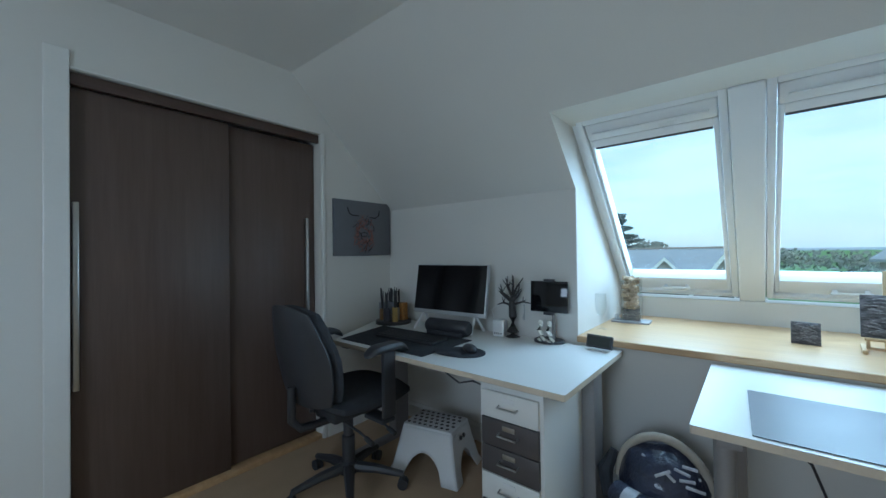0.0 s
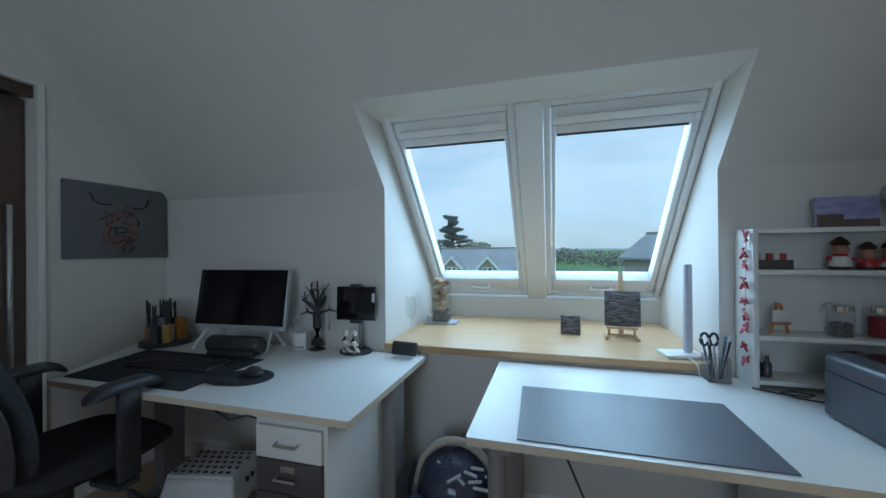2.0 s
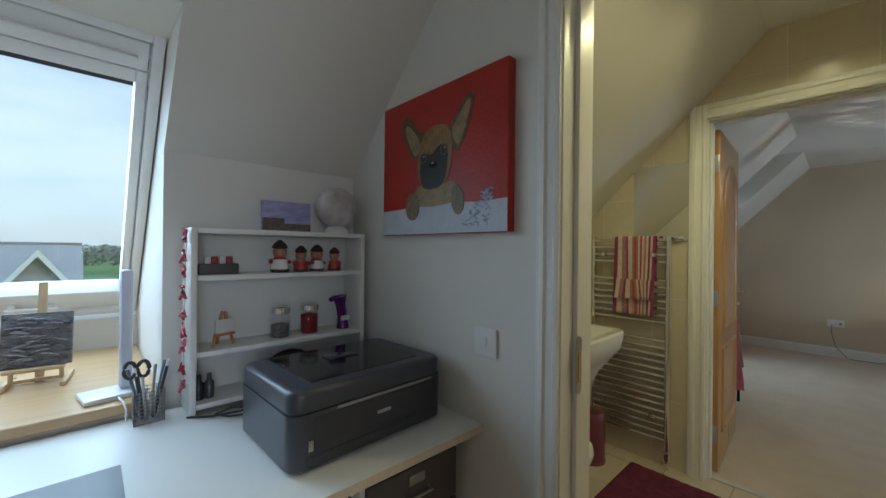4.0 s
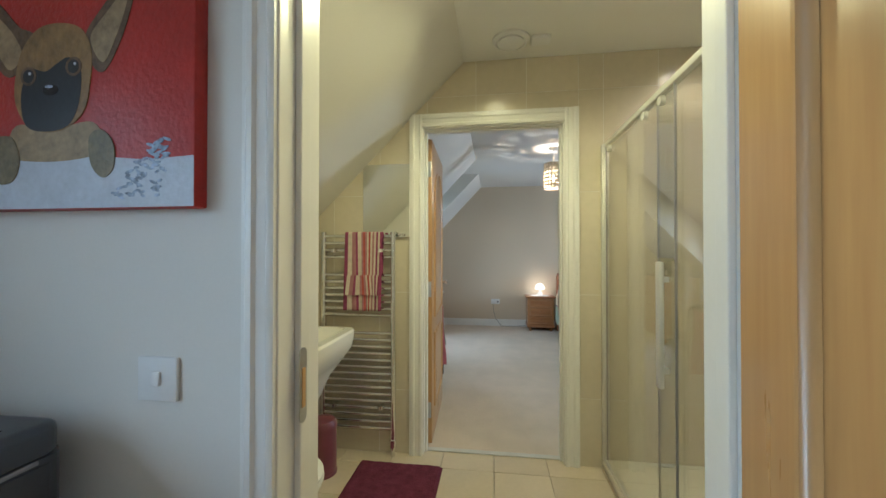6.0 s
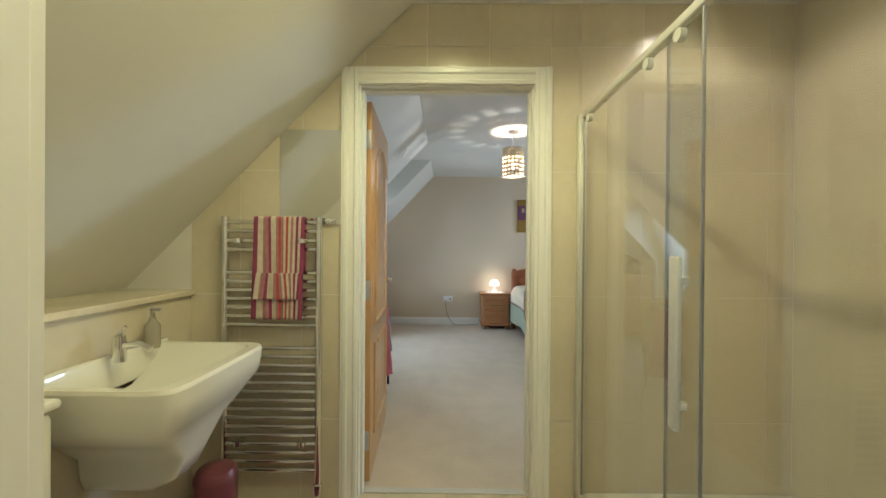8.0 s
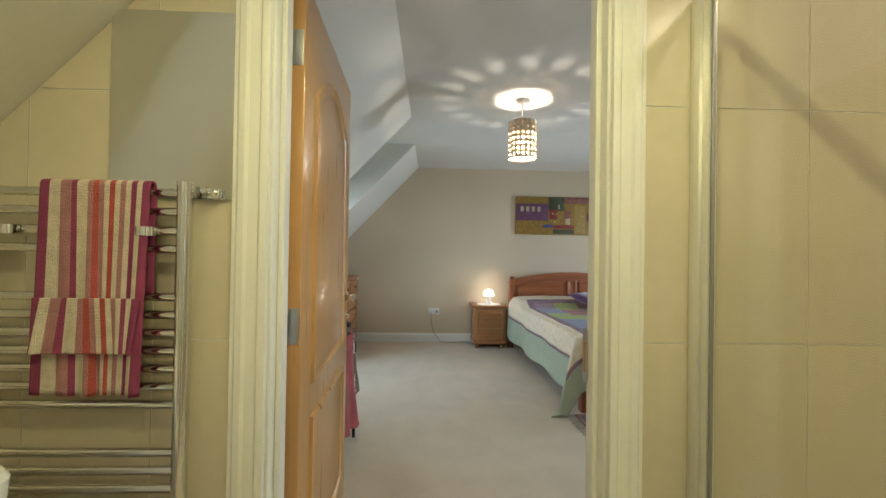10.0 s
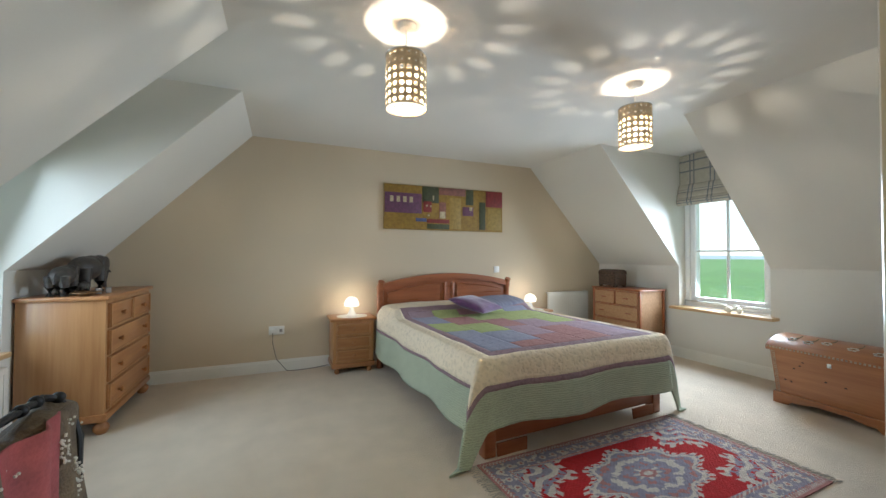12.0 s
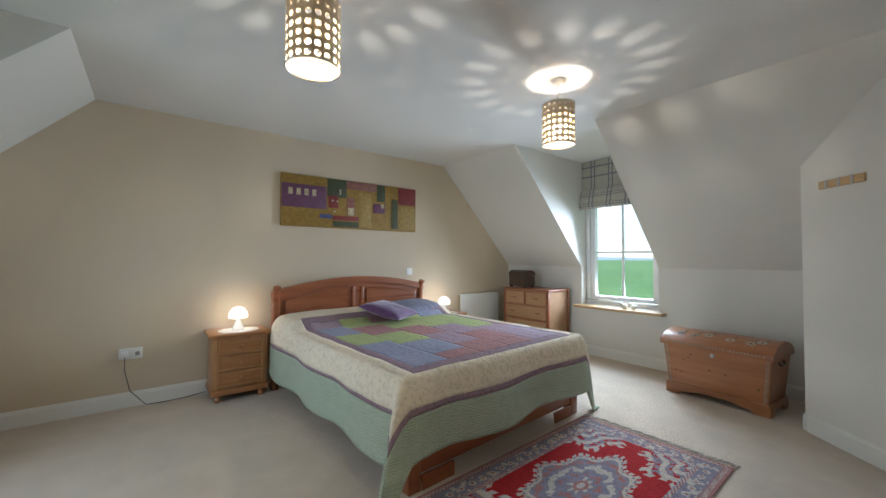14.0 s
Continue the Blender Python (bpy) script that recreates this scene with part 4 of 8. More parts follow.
for k, (ox, oy, r, h, col) in enumerate(((-0.045, 0.0, 0.03, 0.13, (0.05, 0.08, 0.15)), (0.0, -0.02, 0.026, 0.13, (0.30, 0.32, 0.36)), (0.03, 0.035, 0.028, 0.12, (0.03, 0.03, 0.03)), (0.055, -0.02, 0.022, 0.09, (0.55, 0.52, 0.45)), (-0.02, 0.045, 0.026, 0.11, (0.25, 0.2, 0.15)), (-0.09, -0.03, 0.024, 0.12, (0.40, 0.42, 0.48)), (-0.045, -0.065, 0.022, 0.08, (0.35, 0.20, 0.08)), (0.02, -0.085, 0.024, 0.09, (0.10, 0.10, 0.12)), (0.085, -0.065, 0.020, 0.10, (0.58, 0.40, 0.12)))):
    bm = B(); lathe(bm, [(r, 0), (r, h), (r - 0.003, h), (r - 0.004, h - 0.01)], (ox, oy, 0.026), 18); part("pot", bm, material("pot_%d" % k, col, 0.4, vary=0.15, scale=40), org)
    for q in range(4):
        bm = B(); dx, dy = random.uniform(-0.012, 0.012), random.uniform(-0.012, 0.012)
        tube(bm, [(ox, oy, 0.05), (ox + dx, oy + dy, 0.19 + random.uniform(0, 0.05)), (ox + 1.2 * dx, oy + 1.2 * dy, 0.22 + random.uniform(0, 0.04))], 0.004, 6, radii=[0.004, 0.004, 0.0025])
        part("pen", bm, BLACK_PL, org)
bm = B(); box(bm, 0.06, 0.0, 0.026, 0.10, 0.05, 0.15, 0.003); part("box", bm, material("orange_box", (0.55, 0.25, 0.06), 0.5, vary=0.3, scale=60), org)
usb = thing("power_cube", "white socket cube with charging ports", "socket", (-1.045, 2.115, DZ), 12)
bm = B(); box(bm, -0.035, -0.035, 0, 0.035, 0.035, 0.095, 0.006); part("body", bm, WHITE_PL, usb)
for k in range(4):
    bm = B(); box(bm, -0.024 + 0.013 * k, -0.0365, 0.012, -0.018 + 0.013 * k, -0.0352, 0.024); part("port", bm, BLACK_PL, usb)
bm = B(); tube(bm, [(-0.03, 0, 0.09), (-0.06, 0.02, 0.15), (0.0, 0.03, 0.19), (0.02, 0.03, 0.23)], 0.003, 6); part("cable", bm, WHITE_PL, usb)
tr = thing("jewellery_tree", "dark bare-branched jewellery tree on the desk", "ornament", (-0.965, 2.13, DZ), 0)
BARK = material("dark_bronze", (0.055, 0.050, 0.048), 0.5, vary=0.2, scale=40, bump=0.2)
bm = B(); tube(bm, [(0, 0, 0), (0, 0, 0.03), (0.003, 0, 0.12), (-0.003, 0, 0.20), (0.0, 0, 0.25)], 0.03, 12, radii=[0.045, 0.036, 0.024, 0.02, 0.015]); part("trunk", bm, BARK, tr)
rt = random.Random(5)
for k in range(11):
    a = math.pi * (k / 10) + rt.uniform(-0.1, 0.1)
    l = rt.uniform(0.07, 0.12)
    p0 = Vector((0, 0, 0.19 + 0.05 * math.sin(a)))
    p1 = p0 + Vector((math.cos(a) * l * 0.6, rt.uniform(-0.02, 0.02), 0.02 + 0.05 * math.sin(a)))
    p2 = p0 + Vector((math.cos(a) * l, rt.uniform(-0.03, 0.03), 0.04 + 0.09 * math.sin(a) - (0.03 if k in (0, 10) else 0)))
    bm = B(); tube(bm, [p0, p1, p2], 0.006, 6, radii=[0.009, 0.006, 0.003])
    for q in range(2):
        tube(bm, [p1, p1 + Vector((rt.uniform(-0.03, 0.03), rt.uniform(-0.01, 0.01), rt.uniform(0.01, 0.04)))], 0.003, 5, radii=[0.004, 0.002])
    part("branch", bm, BARK, tr)
for q in range(3):
    bm = B(); tube(bm, [(0.08 + 0.006 * math.sin(q), -0.01, 0.20), (0.085, -0.012, 0.15 - 0.02 * q), (0.075, -0.012, 0.12)], 0.003, 6); part("necklace", bm, STEEL, tr)
tab = thing("tablet_on_stand", "black tablet clamped on a pedestal stand", "tablet", (-0.735, 2.13, DZ), 4)
bm = B(); lathe(bm, [(0.085, 0), (0.085, 0.012), (0.078, 0.016)], seg=28, scale=(1.0, 0.8)); part("base", bm, BLACK_PL, tab)
bm = B(); tube(bm, [(0.02, 0.02, 0.015), (0.02, 0.02, 0.22)], 0.009, 10); part("pole", bm, GREY_METAL, tab)
bm = B(); box(bm, -0.108, -0.012, 0.165, 0.108, 0.0, 0.340, 0.005, pose(0, 0, 0, -3)); part("tablet", bm, BLACK_GLOSS, tab)
bm = B(); box(bm, -0.03, -0.016, 0.335, 0.03, 0.008, 0.352, 0.003, pose(0, 0, 0, -3)); part("clamp", bm, BLACK_PL, tab)
bm = B(); box(bm, -0.03, -0.016, 0.15, 0.03, 0.008, 0.167, 0.003, pose(0, 0, 0, -3)); part("clamp", bm, BLACK_PL, tab)
for s in (-0.03, 0.02):
    o = thing("white_figurine", "small white curled figurine on the tablet stand", "figurine", (-0.735 + s, 2.075, DZ + 0.017), 0, "white figurines")
    bm = B(); tube(bm, [(0, 0, 0), (0.012, 0, 0.03), (-0.006, 0, 0.055), (0.004, 0, 0.085), (0.008, 0, 0.10)], 0.01, 10, radii=[0.017, 0.014, 0.012, 0.014, 0.006]); ball(bm, (0.004, 0, 0.097), 0.014, 10, 7); tube(bm, [(0.01, 0, 0.02), (0.035, -0.01, 0.004)], 0.008, 8); part("body", bm, CERAMIC, o)
ech = thing("digital_clock", "small black digital clock tilted on a clear stand", "clock", (-0.455, 2.095, DZ), -8)
bm = B(); box(bm, -0.066, -0.012, 0.012, 0.066, 0.012, 0.078, 0.006, pose(0, 0, 0, -14)); part("case", bm, BLACK_PL, ech)
bm = B(); box(bm, -0.056, -0.0138, 0.022, 0.056, -0.0122, 0.068, 0, pose(0, 0, 0, -14)); part("display", bm, material("lcd_grey", (0.05, 0.055, 0.05), 0.2), ech)
bm = B(); box(bm, -0.05, -0.02, 0.0, 0.05, 0.05, 0.006, 0.002); part("stand", bm, WHITE_PL, ech)


# ---- things on the window board ----
SILL = 0.782
SLATE = material("textured_grey_relief", (0.26, 0.25, 0.27), 0.45, second=(0.03, 0.03, 0.035), scale=22, fine=70, bump=0.9, stretch3=(1, 1, 3), depth=0.012)


SILVER = material("silver_grey_paint", (0.42, 0.41, 0.43), 0.4, vary=0.3, scale=60, fine=160, bump=0.3)


def relief_panel(name, label, at, w, h, turn, tilt):
    p = thing(name, label, "picture", at, turn)
    m = pose(0, 0, 0, tilt)
    bm = B(); box(bm, -w / 2, 0, 0, w / 2, 0.02, h, 0.002, m); part("canvas", bm, SLATE, p)
    rr = random.Random(len(scene.objects))
    for k in range(30):
        a = rr.uniform(-0.5, 0.5)
        x, z, l = rr.uniform(-0.30, 0.30) * w, (0.10 + 0.8 * k / 29) * h, rr.uniform(0.10, 0.19) * w
        bm = B(); tube(bm, [m @ Vector((x - l * math.cos(a), -0.0005, z - l * math.sin(a) * 0.6)), m @ Vector((x, -0.0025, z + 0.003)), m @ Vector((x + l * math.cos(a), -0.0005, z + l * math.sin(a) * 0.6))], 0.003, 5)
        part("raised_stroke", bm, SILVER if k % 3 else SLATE, p)
    return p


relief_panel("relief_canvas", "small square grey textured canvas standing on the sill", (0.345, 2.60, SILL), 0.105, 0.105, -6, -4)
ez = thing("table_easel", "small pale wooden table easel on the window board", "easel", (0.605, 2.58, SILL), -6)
bm = B(); box(bm, -0.012, 0.03, 0.0, 0.012, 0.042, 0.36, 0.002, pose(0, 0, 0, -8)); part("mast", bm, PALE_WOOD, ez)
bm = B(); box(bm, -0.075, -0.05, 0.055, 0.075, -0.005, 0.067, 0.003); box(bm, -0.05, -0.02, 0.067, 0.05, 0.03, 0.08, 0.003); part("ledge", bm, PALE_WOOD, ez)
for s in (-1, 1):
    bm = B(); box(bm, s * 0.075 - 0.008, -0.075, 0.0, s * 0.075 + 0.008, 0.10, 0.018, 0.004); box(bm, s * 0.062 - 0.006, -0.01, 0.016, s * 0.062 + 0.006, 0.006, 0.06, 0.002); part("foot", bm, PALE_WOOD, ez)
bm = B(); box(bm, -0.075, 0.02, 0.004, 0.075, 0.035, 0.018, 0.003); part("crossbar", bm, PALE_WOOD, ez)
relief_panel("relief_canvas", "grey textured canvas propped on a small easel", (0.605, 2.552, SILL + 0.0675), 0.175, 0.185, -6, -8)
tray = single("stone_tray", box(B(), -0.11, -0.07, 0, 0.11, 0.07, 0.012, 0.003), material("pale_slate", (0.42, 0.42, 0.44), 0.5, vary=0.15, scale=15, bump=0.1), "pale stone tray lying on the window board", "tray", (-0.455, 2.765, SILL), 4)
cv = thing("cork_vase", "square glass vase filled with wine corks", "vase", (-0.452, 2.765, SILL + 0.012), 4)
bm = B(); window = 0.055
for x0, y0, x1, y1 in ((-window, -window, window, -window + 0.004), (-window, window - 0.004, window, window), (-window, -window + 0.004, -window + 0.004, window - 0.004), (window - 0.004, -window + 0.004, window, window - 0.004)):
    box(bm, x0, y0, 0, x1, y1, 0.26)
part("glass", bm, VASE_GLASS, cv).visible_shadow = False
CORK = material("cork", (0.66, 0.50, 0.34), 0.9, vary=0.3, scale=60, fine=200, bump=0.3, random_=0.25)
bm = B(); box(bm, -0.049, -0.049, 0.006, 0.049, 0.049, 0.075, 0.004); part("pebbles", bm, material("grey_pebbles", (0.34, 0.33, 0.33), 0.7, vary=0.5, scale=90, fine=120, bump=0.8, depth=0.01), cv)
rc = random.Random(9)
bm = B(); tube(bm, [(0, 0, -0.024), (0, 0, 0.024)], 0.0145, 10); cork = mesh_of("cork", bm, CORK, 40)
for k in range(54):
    ob = new("cork", cork); ob.parent = cv
    lay = k // 7
    ob.matrix_basis = pose(rc.uniform(-0.032, 0.032), rc.uniform(-0.032, 0.032), 0.09 + 0.025 * lay + rc.uniform(-0.006, 0.006), rc.uniform(40, 110), rc.uniform(0, 90), rc.uniform(0, 360))
vs = thing("glass_vase", "tall clear glass vase on the window board", "vase", (-0.54, 2.42, SILL))
bm = B(); lathe(bm, [(0.032, 0), (0.03, 0.004), (0.006, 0.012), (0.005, 0.07), (0.022, 0.09), (0.032, 0.13), (0.028, 0.21), (0.0265, 0.21), (0.030, 0.13), (0.010, 0.085)], seg=24); part("glass", bm, VASE_GLASS, vs).visible_shadow = False
jar0 = thing("trinket_pot", "tiny white pot on the stone tray", "pot", (-0.545, 2.765, SILL + 0.012))
bm = B(); lathe(bm, [(0.012, 0), (0.016, 0.015), (0.011, 0.03), (0.014, 0.035)], seg=14); part("body", bm, WHITE_PL, jar0)
tl = thing("task_light", "slim upright white task light on a flat base", "lamp", (0.815, 2.28, SILL), 10)
bm = B(); box(bm, -0.10, -0.06, 0, 0.06, 0.06, 0.016, 0.005); part("base", bm, WHITE_PL, tl)
bm = B(); box(bm, -0.005, -0.012, 0.016, 0.03, 0.018, 0.41, 0.011); part("column", bm, material("pale_lilac_plastic", (0.55, 0.56, 0.64), 0.35, vary=0.03), tl, "pale lilac column")
bm = B(); tube(bm, [(-0.02, -0.06, 0.008), (-0.02, -0.11, 0.008), (-0.018, -0.135, -0.01), (-0.018, -0.14, -0.045)], 0.003, 6); part("cable", bm, WHITE_PL, tl)

# ---- bookcase and the things on it ----
BX0, BX1, BY0, BY1, BZ1 = 0.966, 1.587, 2.037, 2.185, 1.331
bk = thing("bookcase", "low white bookcase standing on the desk, half full of ornaments", "shelf", ((BX0 + BX1) / 2, (BY0 + BY1) / 2, DZ))
bw, bd = (BX1 - BX0) / 2, (BY1 - BY0) / 2
for s in (-1, 1):
    bm = B(); box(bm, min(s * bw, s * (bw - 0.018)), -bd, 0, max(s * bw, s * (bw - 0.018)), bd, BZ1 - DZ, 0.002); part("side", bm, WHITE_LAM, bk)
bm = B(); box(bm, -bw + 0.018, bd - 0.006, 0.03, bw - 0.018, bd, BZ1 - DZ - 0.018); part("back", bm, WHITE_LAM, bk)
SHELVES = (0.77, 0.935, 1.178, BZ1)
for z in SHELVES:
    bm = B(); box(bm, -bw + 0.0185, -bd + 0.001, z - DZ - 0.017, bw - 0.0185, bd - 0.0065, z - DZ, 0.0015); part("shelf", bm, WHITE_LAM, bk)


def on_shelf(name, label, category, x, y, z, turn=0.0, group=""):
    return thing(name, label, category, (x, y, z + 0.0005), turn, group)


card = on_shelf("photo_card", "landscape photo card of a pier under a purple sky", "picture", 1.285, 2.10, BZ1, -4)
bm = B(); box(bm, -0.09, 0, 0, 0.09, 0.012, 0.115, 0.001, pose(0, 0, 0, -5)); part("card", bm, material("lilac_sky", (0.20, 0.20, 0.46), 0.5, second=(0.42, 0.42, 0.62), scale=14, fine=40, stretch3=(1, 1, 3)), card)
bm = B(); box(bm, -0.088, -0.002, 0.004, 0.088, 0.0, 0.03, 0, pose(0, 0, 0, -5)); box(bm, -0.088, -0.002, 0.03, -0.01, 0.0, 0.05, 0, pose(0, 0, 0, -5)); part("shore", bm, material("shore_brown", (0.20, 0.15, 0.12), 0.6, vary=0.3, scale=60), card)
gl_ = on_shelf("globe", "pale grey and white globe patched like a map", "globe", 1.492, 2.11, BZ1)
bm = B(); ball(bm, (0, 0, 0.108), 0.085, 26, 18); part("sphere", bm, material("map_patchwork", (0.78, 0.77, 0.76), 0.6, second=(0.34, 0.27, 0.27), scale=9, fine=22, bump=0.1), gl_)
bm = B(); lathe(bm, [(0.05, 0), (0.05, 0.01), (0.03, 0.03)], seg=20); part("stand", bm, WHITE_PL, gl_)
sign = on_shelf("wooden_sign", "row of small letter blocks on a dark stand", "ornament", 1.055, 2.10, SHELVES[2])
bm = B(); box(bm, -0.06, -0.015, 0, 0.06, 0.015, 0.035, 0.002); part("stand", bm, GREY_LAM, sign)
for k in range(4):
    bm = B(); box(bm, -0.042 + 0.022 * k, -0.008, 0.0352, -0.024 + 0.022 * k, 0.008, 0.06, 0.002); part("block", bm, material("red_block", (0.35, 0.05, 0.05), 0.5) if k % 2 else PAPER_WHITE, sign)
SKIN, REDG, DRK = material("terracotta", (0.46, 0.24, 0.15), 0.5, vary=0.2, scale=60), material("red_glaze", (0.42, 0.03, 0.04), 0.3, vary=0.1), material("dark_brown_glaze", (0.05, 0.025, 0.02), 0.4, vary=0.2)
for k, x in enumerate((1.255, 1.335, 1.40, 1.475)):
    hs = (1.2, 1.0, 1.05, 0.95)[k]
    o = on_shelf("gnome_figurine", "small painted gnome figurine in red and brown", "figurine", x, 2.09, SHELVES[2], 12 * (k - 1), "gnome figurines")
    bm = B(); lathe(bm, [(0.026, 0), (0.028, 0.01), (0.022, 0.04), (0.012, 0.052)], seg=14); bmesh.ops.scale(bm, vec=(hs, hs, hs), verts=bm.verts)
    ball(bm, (0, 0, 0.062 * hs), 0.021 * hs, 12, 9); ball(bm, (0.026 * hs, -0.006, 0.03 * hs), 0.009, 8, 6); ball(bm, (-0.026 * hs, -0.006, 0.034 * hs), 0.009, 8, 6)
    lathe(bm, [(0.024 * hs, 0.074 * hs), (0.02 * hs, 0.086 * hs), (0.006, 0.10 * hs)], seg=12)
    for i, f in enumerate(bm.faces):
        zc = f.calc_center_median().z / hs
        f.material_index = 3 if zc > 0.074 or zc < 0.012 else (0 if zc > 0.046 else (1 if zc > 0.026 or k % 2 else 2))
    part("body", bm, [SKIN, REDG, PAPER_WHITE, DRK], o)
me_ = on_shelf("miniature_easel", "tiny orange wooden easel with a card", "ornament", 1.07, 2.09, SHELVES[1], 15)
bm = B()
for a in ((-0.035, 0.0), (0.035, 0.0), (0.0, 0.04)):
    tube(bm, [(a[0], a[1], 0.0), (a[0] * 0.1, a[1] * 0.2, 0.115)], 0.005, 6)
box(bm, -0.035, -0.012, 0.035, 0.035, -0.003, 0.043, 0.001); part("frame", bm, material("orange_wood", (0.50, 0.20, 0.07), 0.5), me_)
bm = B(); box(bm, -0.03, -0.008, 0.0445, 0.03, -0.002, 0.09, 0.001); part("card", bm, PAPER_WHITE, me_)
for x, col, nm in ((1.262, (0.30, 0.30, 0.30), "silver"), (1.375, (0.50, 0.02, 0.03), "red")):
    j = on_shelf("sweet_jar", "clear glass jar of %s sweets with a chrome lid" % nm, "jar", x, 2.10, SHELVES[1], 0, "sweet jars")
    bm = B(); lathe(bm, [(0.034, 0.0), (0.036, 0.006), (0.036, 0.075), (0.028, 0.088)], seg=20); part("glass", bm, VASE_GLASS, j).visible_shadow = False
    bm = B(); lathe(bm, [(0.031, 0.003), (0.032, 0.045 if nm == "silver" else 0.072), (0.02, 0.05 if nm == "silver" else 0.075)], seg=18); part("sweets", bm, material(nm + "_sweets", col, 0.3, vary=0.45, scale=130, fine=160, bump=0.8, depth=0.01), j)
    bm = B(); lathe(bm, [(0.030, 0.088), (0.036, 0.09), (0.036, 0.11), (0.03, 0.114)], seg=20); part("lid", bm, CHROME, j)
bt = on_shelf("purple_boot", "glossy purple boot-shaped vase", "ornament", 1.505, 2.09, SHELVES[1], 8)
bm = B(); tube(bm, [(0.012, 0, 0.0), (0.012, 0, 0.01), (0.008, 0, 0.05), (0.0, 0, 0.10), (-0.006, 0, 0.135)], 0.022, 14, radii=[0.026, 0.025, 0.018, 0.02, 0.03]); tube(bm, [(0, 0, 0.125), (-0.035, 0, 0.13), (-0.05, 0, 0.122)], 0.01, 8); part("body", bm, material("purple_glaze", (0.09, 0.015, 0.13), 0.25, vary=0.1), bt)
bm = B(); box(bm, -0.012, -0.0225, 0.035, 0.03, -0.0195, 0.055); part("label", bm, PAPER_WHITE, bt)
for x, c in ((1.00, (0.03, 0.04, 0.05)), (1.03, (0.08, 0.08, 0.08))):
    o = on_shelf("ink_bottle", "small dark ink bottle on the lowest shelf", "bottle", x, 2.09, SHELVES[0], 0, "ink bottles")
    bm = B(); lathe(bm, [(0.014, 0), (0.015, 0.05), (0.007, 0.06), (0.007, 0.08)], seg=14); part("body", bm, material("ink_dark", c, 0.2), o)
blk = on_shelf("camera_pouch", "rounded black camera pouch on the lowest shelf", "pouch", 1.30, 2.10, SHELVES[0])
bm = B(); ball(bm, (0, 0, 0.055), (0.085, 0.05, 0.055), 18, 12); tube(bm, [(-0.09, -0.02, 0.02), (-0.10, -0.03, 0.045), (-0.07, -0.045, 0.06)], 0.006, 6); part("body", bm, BLACK_FAB, blk)
gd = thing("red_garland", "red and white paper garland hanging down the bookcase side", "garland", (0.9655, 2.07, 1.331))
rg = random.Random(3)
for k in range(9):
    z = -0.03 - 0.058 * k
    bm = B()
    for q in range(4):
        a = rg.uniform(0, 6.28)
        tube(bm, [(-0.012, 0, z), (-0.014 + 0.006 * math.cos(a * 3), 0.028 * math.cos(a), z + 0.026 * math.sin(a)), (-0.012, 0.018 * math.cos(a + 0.8), z + 0.016 * math.sin(a + 0.8))], 0.005, 6)
    part("bow", bm, REDG if k % 2 else material("pink_paper", (0.60, 0.16, 0.20), 0.6), gd)
bm = B(); tube(bm, [(-0.006, 0, 0.002), (-0.010, 0, -0.2), (-0.012, 0, -0.5)], 0.002, 5); part("string", bm, PAPER_WHITE, gd)
cup = thing("pen_cup", "grey wire mesh cup of scissors and pens", "pen cup", (0.872, 2.115, DZ))
bm = B()
for k in range(9):
    z = 0.003 + 0.0115 * k
    tube(bm, [((0.037) * sx, 0.037 * sy, z) for sx, sy in ((-1, -1), (1, -1), (1, 1), (-1, 1))], 0.0013, 5, True)
for k in range(7):
    u = -0.037 + 0.0123 * k
    for a, b in ((u, -0.037), (u, 0.037), (-0.037, u), (0.037, u)):
        tube(bm, [(a, b, 0.0), (a, b, 0.097)], 0.0013, 5)
box(bm, -0.037, -0.037, 0, 0.037, 0.037, 0.003)
part("mesh", bm, GREY_METAL, cup)
rp = random.Random(11)
for k in range(9):
    bm = B(); a = rp.uniform(0, 6.28); dx, dy = 0.05 * math.cos(a), 0.03 * math.sin(a)
    tube(bm, [(dx * 0.3, dy * 0.3, 0.005), (dx, dy, 0.14 + rp.uniform(0, 0.04))], 0.0045, 7)
    part("pen", bm, (WHITE_PL, BLACK_PL, material("blue_grey_pen", (0.12, 0.17, 0.24), 0.4), STEEL)[k % 4], cup)
bm = B()
for s in (-1, 1):
    tube(bm, [(-0.03 + s * 0.016 + 0.014 * math.cos(a), -0.02, 0.165 + 0.024 * math.sin(a)) for a in (2 * math.pi * k / 14 for k in range(14))], 0.0055, 7, True)
tube(bm, [(-0.03, -0.02, 0.145), (-0.012, -0.01, 0.01)], 0.006, 6)
part("scissors", bm, BLACK_PL, cup)
bm = B(); tube(bm, [(0.96, 2.04, DZ + 0.004), (1.02, 2.0, DZ + 0.004), (1.10, 1.985, DZ + 0.004), (1.13, 2.0, DZ + 0.006), (1.08, 2.02, DZ + 0.008), (1.03, 2.0, DZ + 0.008), (1.06, 1.965, DZ + 0.004), (1.13, 1.94, DZ + 0.004)], 0.003, 6)
single("power_cable", bm, BLACK_PL, "coiled black cable lying on the desk", "cable")

